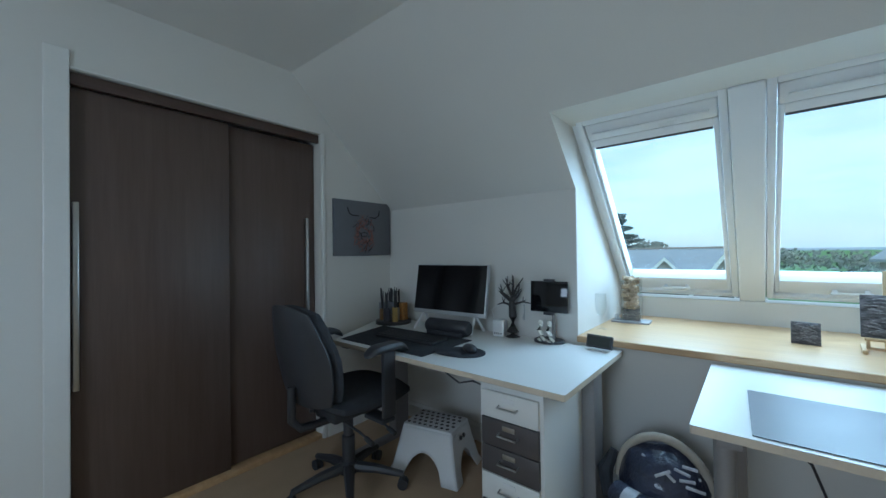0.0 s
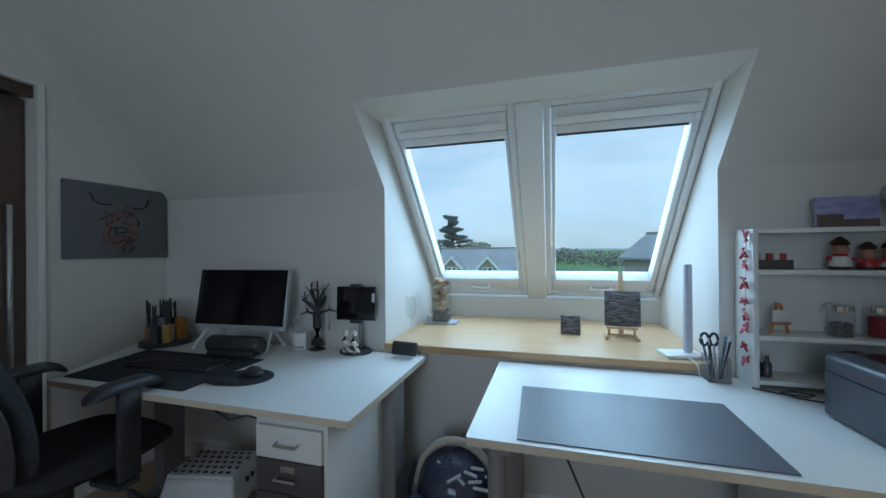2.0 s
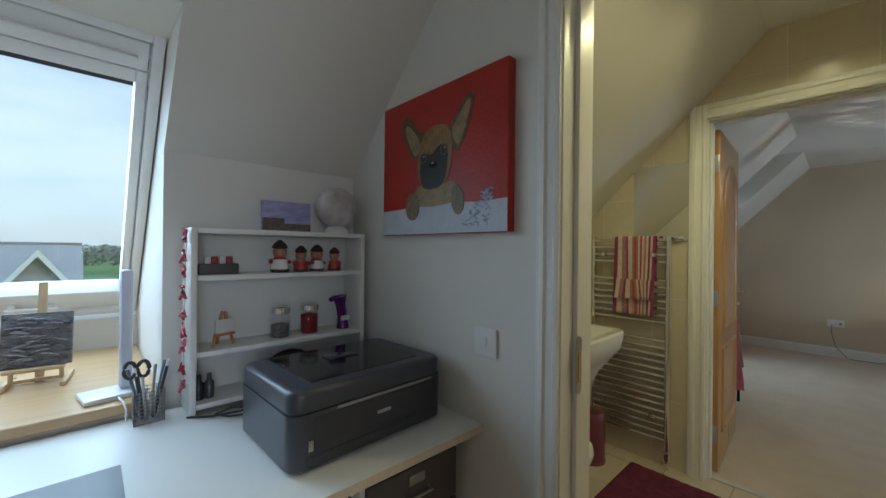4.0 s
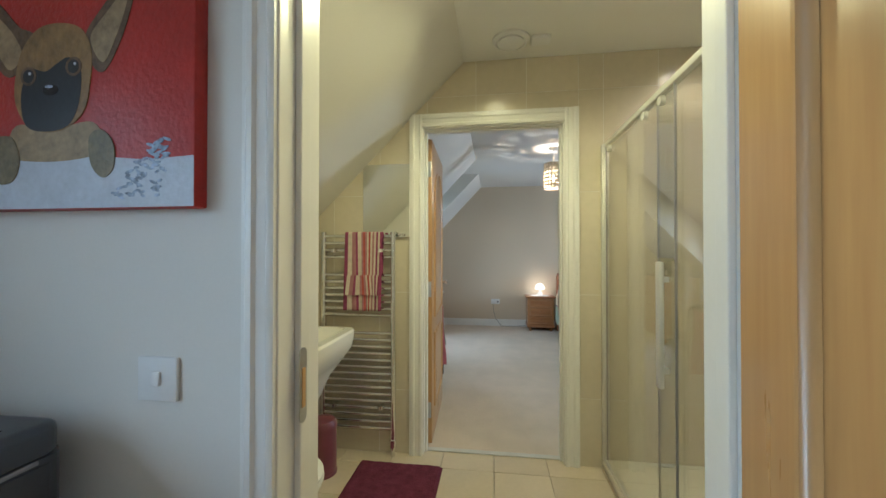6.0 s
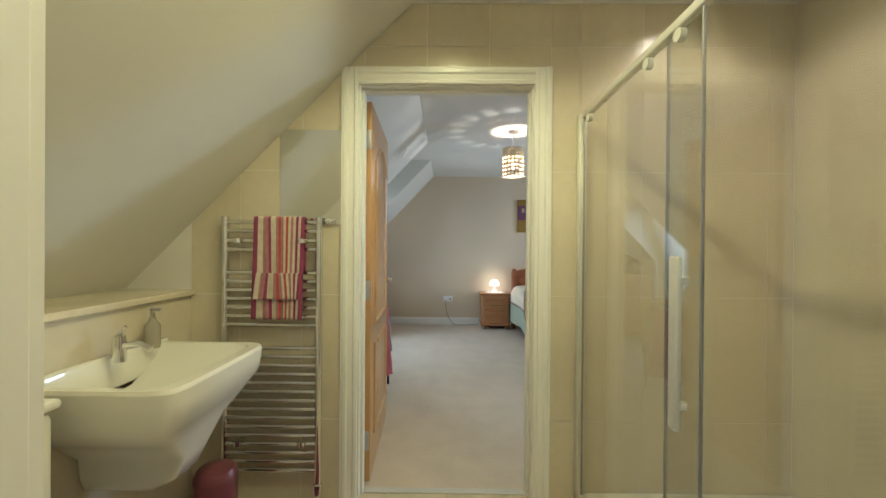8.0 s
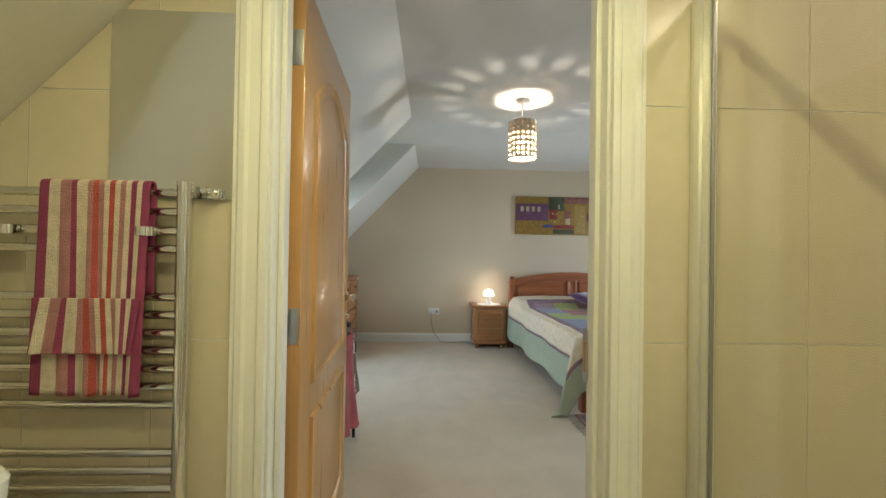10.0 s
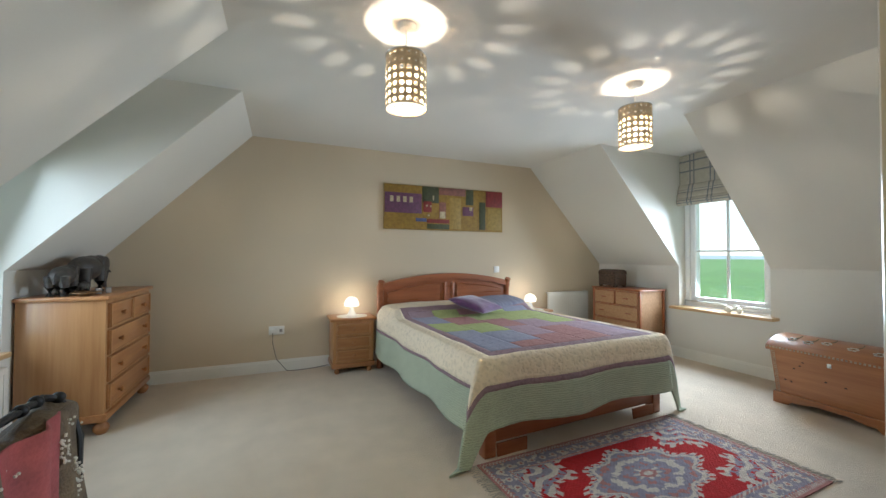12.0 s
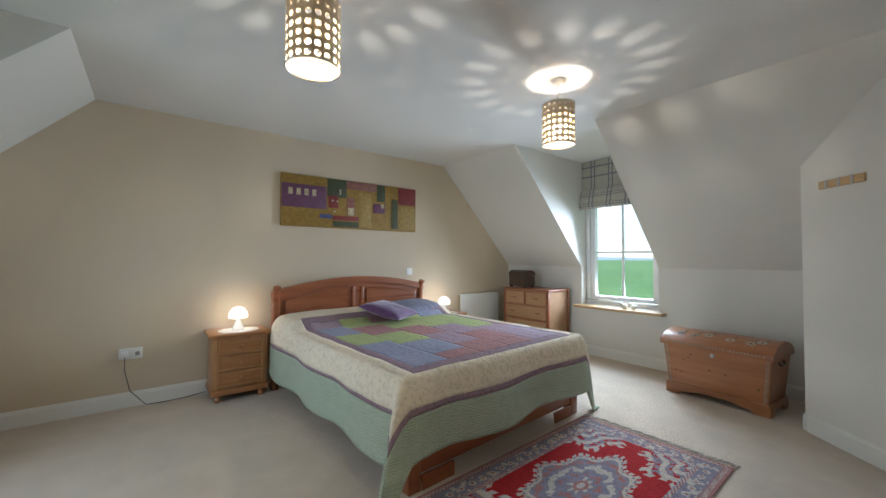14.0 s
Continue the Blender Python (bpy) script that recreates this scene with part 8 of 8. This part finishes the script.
for n, u0, v0, u1, v1, dp in (("plum", 0.0, 0.36, 0.29, 0.82, 1), ("green", 0.29, 0.62, 0.43, 1.0, 1.2), ("rose", 0.43, 0.82, 0.66, 1.0, 1), ("green", 0.66, 0.62, 0.73, 1.0, 1.1), ("red", 0.84, 0.60, 1.0, 1.0, 1), ("green", 0.78, 0.04, 0.84, 0.72, 1.3), ("plum", 0.63, 0.36, 0.73, 0.58, 1.2), ("red", 0.30, 0.40, 0.37, 0.66, 1.4),
                              ("blue", 0.24, 0.18, 0.33, 0.27, 1.2), ("red", 0.33, 0.16, 0.52, 0.26, 1.2), ("green", 0.33, 0.02, 0.52, 0.15, 1.0), ("rose", 0.43, 0.27, 0.49, 0.66, 1.3), ("sand", 0.52, 0.04, 0.62, 0.78, 0.8), ("sand", 0.86, 0.04, 0.99, 0.58, 0.8), ("cream", 0.435, 0.27, 0.485, 0.44, 1.7), ("cream", 0.69, 0.48, 0.72, 0.58, 1.8), ("cream", 0.375, 0.68, 0.39, 0.80, 1.8),
                              ("cream", 0.32, 0.53, 0.34, 0.58, 1.8), ("cream", 0.355, 0.52, 0.37, 0.57, 1.8), ("cream", 0.335, 0.31, 0.355, 0.36, 1.8), ("cream", 0.04, 0.60, 0.07, 0.74, 1.8), ("cream", 0.09, 0.60, 0.12, 0.74, 1.8), ("cream", 0.14, 0.60, 0.17, 0.74, 1.8), ("cream", 0.19, 0.60, 0.22, 0.74, 1.8)):
    bm = B(); box(bm, -0.035 - 0.0035 * dp, PW * (1 - 2 * u1) + 0.003, v0 * PH + 0.003, -0.0352, PW * (1 - 2 * u0) - 0.003, v1 * PH - 0.003, 0.0015); part("painted_block", bm, cols[n], ap)


# ---- radiators, sockets, blinds ----
def panel_radiator(at, turn, w, z0, z1, label):
    r = thing("radiator", label, "radiator", at, turn, "panel radiators")
    bm = B(); box(bm, -w / 2, -0.07, z0, w / 2, -0.045, z1, 0.006); part("panel", bm, TRIM, r)
    bm = B(); box(bm, -0.010, -0.0045, z0 + 0.025, 0.010, 0.0, z1 - 0.025, 0.003); rib = mesh_of("rib", bm, TRIM)
    for k in range(int(w / 0.033)):
        ob = new("rib", rib); ob.parent = r; ob.location = (-w / 2 + 0.02 + 0.033 * k, -0.0702, 0)
    bm = B(); box(bm, -w / 2, -0.072, z1, w / 2, -0.01, z1 + 0.008, 0.002); part("grille", bm, TRIM, r)
    bm = B(); box(bm, -w / 2 + 0.05, -0.044, z0 + 0.1, -w / 2 + 0.09, 0.0, z1 - 0.05); box(bm, w / 2 - 0.09, -0.044, z0 + 0.1, w / 2 - 0.05, 0.0, z1 - 0.05); part("bracket", bm, TRIM, r)
    bm = B(); tube(bm, [(w / 2 + 0.03, -0.055, 0), (w / 2 + 0.03, -0.055, z0 + 0.06), (w / 2, -0.055, z0 + 0.06)], 0.008, 8); lathe(bm, [(0.018, z0 + 0.02), (0.018, z0 + 0.09)], (w / 2 + 0.03, -0.055, 0), 12); part("valve", bm, WHITE_PL, r)


panel_radiator((XF - 0.001, -2.98, 0), -90, 0.70, 0.16, 0.675, "white ribbed panel radiator behind the bed")
panel_radiator((5.80, NY1 - 0.001, 0), 0, 0.85, 0.14, 0.52, "white panel radiator under the dormer window")
so = thing("wall_socket", "white double wall socket with a plugged-in cable", "socket", (XF, 0.715, 0.412))
bm = B(); box(bm, -0.010, -0.073, -0.043, 0, 0.073, 0.043, 0.003); part("plate", bm, WHITE_PL, so)
bm = B(); box(bm, -0.035, 0.015, -0.025, -0.0102, 0.06, 0.02, 0.006); part("plug", bm, WHITE_PL, so)
for y in (-0.04,):
    bm = B(); box(bm, -0.0112, y - 0.014, -0.018, -0.0102, y + 0.014, 0.012); part("socket_face", bm, GREY_METAL, so)
bm = B(); tube(bm, [(-0.033, 0.035, -0.02), (-0.04, 0.035, -0.12), (-0.04, 0.0, -0.28), (-0.06, -0.10, -0.40), (-0.07, -0.20, -0.402), (-0.06, -0.36, -0.40), (-0.06, -0.50, -0.385)], 0.0032, 6); part("cable", bm, BLACK_PL, so, "thin dark cable trailing to the cabinet")
ss = thing("wall_switch", "small white switch above the headboard", "switch", (XF, -1.86, 1.0))
bm = B(); box(bm, -0.009, -0.04, -0.04, 0, 0.04, 0.04, 0.003); part("plate", bm, WHITE_PL, ss)
CHECK = [material("blind_" + n, c, 0.9, vary=0.08, scale=30, fine=300, bump=0.3, spec=0.1) for n, c in (("linen", (0.50, 0.46, 0.38)), ("slate_check", (0.22, 0.23, 0.25)))]


def roman_blind(x0, x1, y, out, label):
    b = thing("roman_blind", label, "blind", ((x0 + x1) / 2, y, 1.76), 0, "roman blinds")
    w, H = x1 - x0, BED_C - 0.008 - 1.76
    for k in range(4):
        bm = B()
        zb, zt = max(0.0, 0.03 * k), (0.10 + 0.07 * k if k < 3 else H)
        off = -out * (0.055 - 0.014 * k)
        rows, nx, nz = [], 60, 30
        for i in range(nz + 1):
            z = zb + (zt - zb) * i / nz
            bulge = 0.022 * math.sin(math.pi * min(1, (z - zb) / (zt - zb))) if k < 3 else 0.0
            rows.append([bm.verts.new((-w / 2 + w * j / nx, off - out * bulge + 0.002 * math.sin(9 * j / nx), z)) for j in range(nx + 1)])
        for i in range(nz):
            for j in range(nx):
                f = bm.faces.new((rows[i][j], rows[i][j + 1], rows[i + 1][j + 1], rows[i + 1][j]))
                z = zb + (zt - zb) * i / nz
                f.material_index = 1 if (j % 15 in (3, 6)) or (int(z / 0.0085) % 14 in (3, 6)) else 0
        o = part("fold", bm, CHECK, b, smooth=60)
        sol = o.modifiers.new("thickness", "SOLIDIFY"); sol.thickness = 0.003


roman_blind(SX0 + 0.01, SX1 - 0.01, -3.64, -1, "checked linen roman blind half drawn up")
roman_blind(NX0 + 0.01, NX1 - 0.01, 2.20, 1, "checked linen roman blind half drawn up")
for k, x in enumerate((5.66, 5.56)):
    o = thing("bird_ornament", "small white china bird on the window board", "ornament", (x, -3.56, 0.598), 30 - 60 * k, "bird ornaments")
    bm = B(); ball(bm, (0, 0, 0.03), (0.036, 0.024, 0.03), 14, 10); ball(bm, (0.03, 0, 0.06), 0.017, 10, 8); tube(bm, [(-0.025, 0, 0.035), (-0.06, 0, 0.05)], 0.01, 6, radii=[0.012, 0.004]); part("body", bm, CERAMIC, o)
rod = thing("curtain_rod", "thin white net rod across the lower window", "rod", (5.77, -3.70, 0.66))
bm = B(); tube(bm, [(-0.42, 0, 0), (0.42, 0, 0)], 0.006, 8); box(bm, -0.43, -0.02, -0.01, -0.42, 0.01, 0.01); box(bm, 0.42, -0.02, -0.01, 0.43, 0.01, 0.01); part("bar", bm, STEEL, rod)
cr = thing("coat_rack", "short oak coat rack with flush steel pegs", "coat rack", (3.90, -2.74, 1.612), math.degrees(math.atan2(-0.615, 0.71)))
cr.matrix_basis = pose(4.11 - 0.756 * 0.29, -2.92 + 0.655 * 0.29, 1.61, 0, 0, math.degrees(math.atan2(-0.655, 0.756)))
bm = B(); box(bm, -0.14, 0.0, 0, 0.14, 0.022, 0.05, 0.003); part("board", bm, OAK_Y, cr)
for x in (-0.075, 0.005, 0.085):
    bm = B(); box(bm, x - 0.008, 0.0222, -0.002, x + 0.008, 0.028, 0.052, 0.002); part("peg", bm, STEEL, cr)

# ---- elephants and clutter on the pine chest ----
EBONY = material("carved_ebony", (0.085, 0.074, 0.068), 0.42, vary=0.3, scale=40, bump=0.25)


def elephant(x, y, turn, s, label):
    bm = B()
    ball(bm, (0, 0, 0.155), (0.125, 0.075, 0.08), 22, 14); ball(bm, (0.06, 0, 0.165), (0.07, 0.066, 0.075), 18, 12)
    for lx, ly in ((-0.08, -0.04), (-0.075, 0.045), (0.075, -0.04), (0.07, 0.045)):
        tube(bm, [(lx, ly, 0.16), (lx + 0.005, ly, 0.07), (lx, ly, 0.0)], 0.03, 10, radii=[0.04, 0.029, 0.031])
    ball(bm, (0.145, 0, 0.185), (0.055, 0.05, 0.058), 18, 12)
    tube(bm, [(0.18, 0, 0.175), (0.21, 0, 0.12), (0.20, 0, 0.05), (0.215, 0, 0.02)], 0.02, 10, radii=[0.032, 0.024, 0.016, 0.012])
    for sy in (-1, 1):
        ball(bm, (0.11, sy * 0.055, 0.18), (0.045, 0.012, 0.055), 12, 9)
        tube(bm, [(0.175, sy * 0.025, 0.15), (0.21, sy * 0.035, 0.125)], 0.006, 6)
    tube(bm, [(-0.12, 0, 0.18), (-0.145, 0, 0.10)], 0.007, 6)
    bmesh.ops.scale(bm, vec=(s, s, s), verts=bm.verts)
    return single("elephant_statue", bm, EBONY, label, "statue", (x, y, 0.90), turn, "elephant statues")


elephant(6.74, 1.97, -8, 1.10, "large carved ebony elephant on the pine chest")
elephant(6.60, 1.93, -4, 0.36, "tiny carved elephant calf on the pine chest")
elephant(6.48, 1.99, 4, 0.82, "small carved ebony elephant beside a larger one")
ds = single("shell_dish", lathe(B(), [(0.03, 0), (0.06, 0.012), (0.10, 0.02), (0.098, 0.024), (0.05, 0.014)], (0, 0, 0), 20, (1.0, 0.7)), material("amber_shell", (0.36, 0.18, 0.06), 0.4, vary=0.4, scale=30, bump=0.3), "flat amber shell dish on the pine chest", "dish", (6.46, 1.86, 0.90))
for x, y in ((6.56, 1.83), (6.63, 1.80)):
    single("crystal_block", box(B(), -0.016, -0.016, 0, 0.016, 0.016, 0.04, 0.004), material("cloudy_crystal", (0.55, 0.52, 0.50), 0.2, Transmission_Weight=0.3), "small cloudy crystal block on the chest", "ornament", (x, y, 0.90), 20, "crystal blocks")

# ---- iron daybed end with throws ----
ib = thing("iron_daybed", "black iron daybed draped with a brown and a red throw", "daybed", (4.42, 1.66, 0))
IRON = material("black_iron", (0.018, 0.018, 0.020), 0.45, 0.4, vary=0.2, scale=30, bump=0.1)
bm = B(); pts = [(0.37, -0.40, 0.0), (0.37, -0.40, 0.60), (0.365, -0.385, 0.66), (0.34, -0.36, 0.735), (0.30, -0.34, 0.75)]
tube(bm, pts + [(-0.30, -0.34, 0.75), (-0.34, -0.36, 0.735), (-0.37, -0.40, 0.60), (-0.37, -0.40, 0.0)], 0.011, 8); part("front_frame", bm, IRON, ib)
bm = B(); tube(bm, [(0.37, 0.36, 0.0), (0.37, 0.36, 0.75), (0.30, 0.36, 0.82), (-0.30, 0.36, 0.82), (-0.37, 0.36, 0.75), (-0.37, 0.36, 0.0)], 0.011, 8); part("back_frame", bm, IRON, ib)
for s in (-1, 1):
    bm = B(); tube(bm, [(s * 0.37, -0.40, 0.34), (s * 0.37, 0.36, 0.34)], 0.011, 8); part("side_bar", bm, IRON, ib)
for x in (-0.2, 0.0, 0.2, 0.27, 0.34):
    bm = B(); ball(bm, (x, -0.34 if abs(x) < 0.31 else -0.36, 0.75 if abs(x) < 0.31 else 0.735), 0.018, 12, 8); part("finial", bm, IRON, ib)
bm = B(); box(bm, -0.355, -0.37, 0.30, 0.355, 0.34, 0.44, 0.04, None, 3); part("mattress", bm, PAPER_WHITE, ib)


def throw(name, x0, x1, mat, seed, lift, label, depth_, top=0.70, over=True):
    bm, nu, nv = B(), 40, 50
    rows = []
    for i in range(nv + 1):
        t = i / nv * (1.0 if over else 0.45)
        row = []
        for j in range(nu + 1):
            u = j / nu
            x = x0 + (x1 - x0) * u + 0.02 * math.sin(5 * t + seed)
            if t < 0.45:
                q = t / 0.45
                y, z = -0.372 - 0.03 * (1 - q) - lift, top - (0.0 if over else 0.16 * max(0.0, u - 0.3)) - (1 - q) * depth_
            elif t < 0.6:
                q = (t - 0.45) / 0.15
                y, z = -0.372 - lift + 0.06 * q, 0.70 + 0.02 * math.sin(math.pi * q) + lift
            else:
                q = (t - 0.6) / 0.4
                y, z = -0.312 + 0.5 * q, 0.70 - 0.22 * min(1, q * 2) + lift
            wv = 0.016 * math.sin(14 * u + 2 * math.sin(5 * t) + seed) + 0.008 * math.sin(31 * u + seed + 3 * t)
            row.append(bm.verts.new((x, y - (wv + 0.02) * (1 if t < 0.5 else 0), z + (wv if t >= 0.5 else 0))))
        rows.append(row)
    for a, b in zip(rows, rows[1:]):
        for j in range(nu):
            bm.faces.new((a[j], a[j + 1], b[j + 1], b[j]))
    bmesh.ops.recalc_face_normals(bm, faces=bm.faces)
    o = part(name, bm, mat, ib, label, 70)
    sol = o.modifiers.new("thickness", "SOLIDIFY"); sol.thickness = 0.006


throw("throw", -0.34, 0.36, material("brown_beaded_throw", (0.20, 0.14, 0.085), 0.7, second=(0.07, 0.05, 0.035), scale=20, fine=120, bump=0.5, depth=0.008), 0.3, 0.0, "brown beaded throw", 0.40)
throw("throw", -0.34, 0.25, material("red_throw", (0.44, 0.10, 0.11), 0.8, vary=0.2, scale=12, fine=120, bump=0.4), 1.7, 0.028, "red velvet throw", 0.38, 0.62, False)

bm, rb = B(), random.Random(31)
for k in range(150):
    t = k / 149
    x, z = (0.27 - 0.04 * math.sin(9 * t) + rb.uniform(-0.025, 0.025), 0.69 - 0.36 * t) if k % 3 else (0.33 - 0.6 * t, 0.675 + rb.uniform(-0.02, 0.015))
    ball(bm, (x, -0.418 - 0.03 * (0.70 - z) + 0.012 * (z > 0.66), z), 0.004, 6, 4)
part("bead_trim", bm, PAPER_WHITE, ib, "pale beads sewn along the edge")

# ---- wall and floor tiles of the bathroom ----
def clip_poly(poly, a, b, c):
    """Keep the part of a polygon where a*y + b*z <= c."""
    out = []
    for p, q in zip(poly, poly[1:] + poly[:1]):
        dp, dq = a * p[0] + b * p[1] - c, a * q[0] + b * q[1] - c
        if dp <= 0:
            out.append(p)
        if dp * dq < 0:
            t = dp / (dp - dq)
            out.append((p[0] + t * (q[0] - p[0]), p[1] + t * (q[1] - p[1])))
    return out


wall_b = scene.objects["wall_bath_bedroom"]
cache = {}
ZJ = [0.0, 0.39, 0.992, 1.592, 2.192, 2.40]
for i in range(len(ZJ) - 1):
    cols_ = [(1.253, 1.445), (1.445, 1.745), (1.745, 1.984)] + [(0.107, 0.247), (-0.193, 0.107), (-0.493, -0.193), (-0.793, -0.493), (-0.917, -0.793)]
    if ZJ[i + 1] > 2.1:
        cols_ += [(0.247, 0.545), (0.545, 0.845), (0.845, 1.145), (1.145, 1.253)]
    for y0, y1 in cols_:
        z0, z1 = ZJ[i], ZJ[i + 1]
        if 0.24 < y0 < 1.25 and y1 < 1.26:
            z0 = max(z0, 2.091)
        p = clip_poly([(y0 + 0.0015, z0 + 0.0015), (y1 - 0.0015, z0 + 0.0015), (y1 - 0.0015, z1 - 0.0015), (y0 + 0.0015, z1 - 0.0015)], 1, 1, 3.318)
        if y0 > 1.97 or len(p) < 3:
            continue
        bm = B(); prism(bm, p, 0, XB1 - 0.0005, XB1 + 0.0012)
        ob = new("tile", mesh_of("tile", bm, TILE)); ob.parent = wall_b
ft = B(); box(ft, -0.1515, -0.1515, -0.012, 0.1515, 0.1515, 0.0, 0.002, seg=1); ftm = mesh_of("tile", ft, FLOOR_TILE)
ft = B(); box(ft, -0.1515, -0.1515, -0.012, 0.033, 0.1515, 0.0, 0.002, seg=1); ftn = mesh_of("tile", ft, FLOOR_TILE)
for i in range(5):
    for j in range(8):
        ob = new("tile", ftm if i else ftn); ob.parent = floor_bath
        ob.location = (3.2655 - 0.306 * i, 1.722 - 0.306 * j + 0.088, 0.0)
bm = B(); box(bm, 3.285, D2[0] + 0.001, 0.0005, 3.325, D2[1] - 0.001, 0.008, 0.003)
structure("trim_threshold", bm, material("satin_aluminium", (0.70, 0.69, 0.66), 0.5, 0.5, vary=0.04), "thin metal threshold strip between tiles and carpet", "trim")
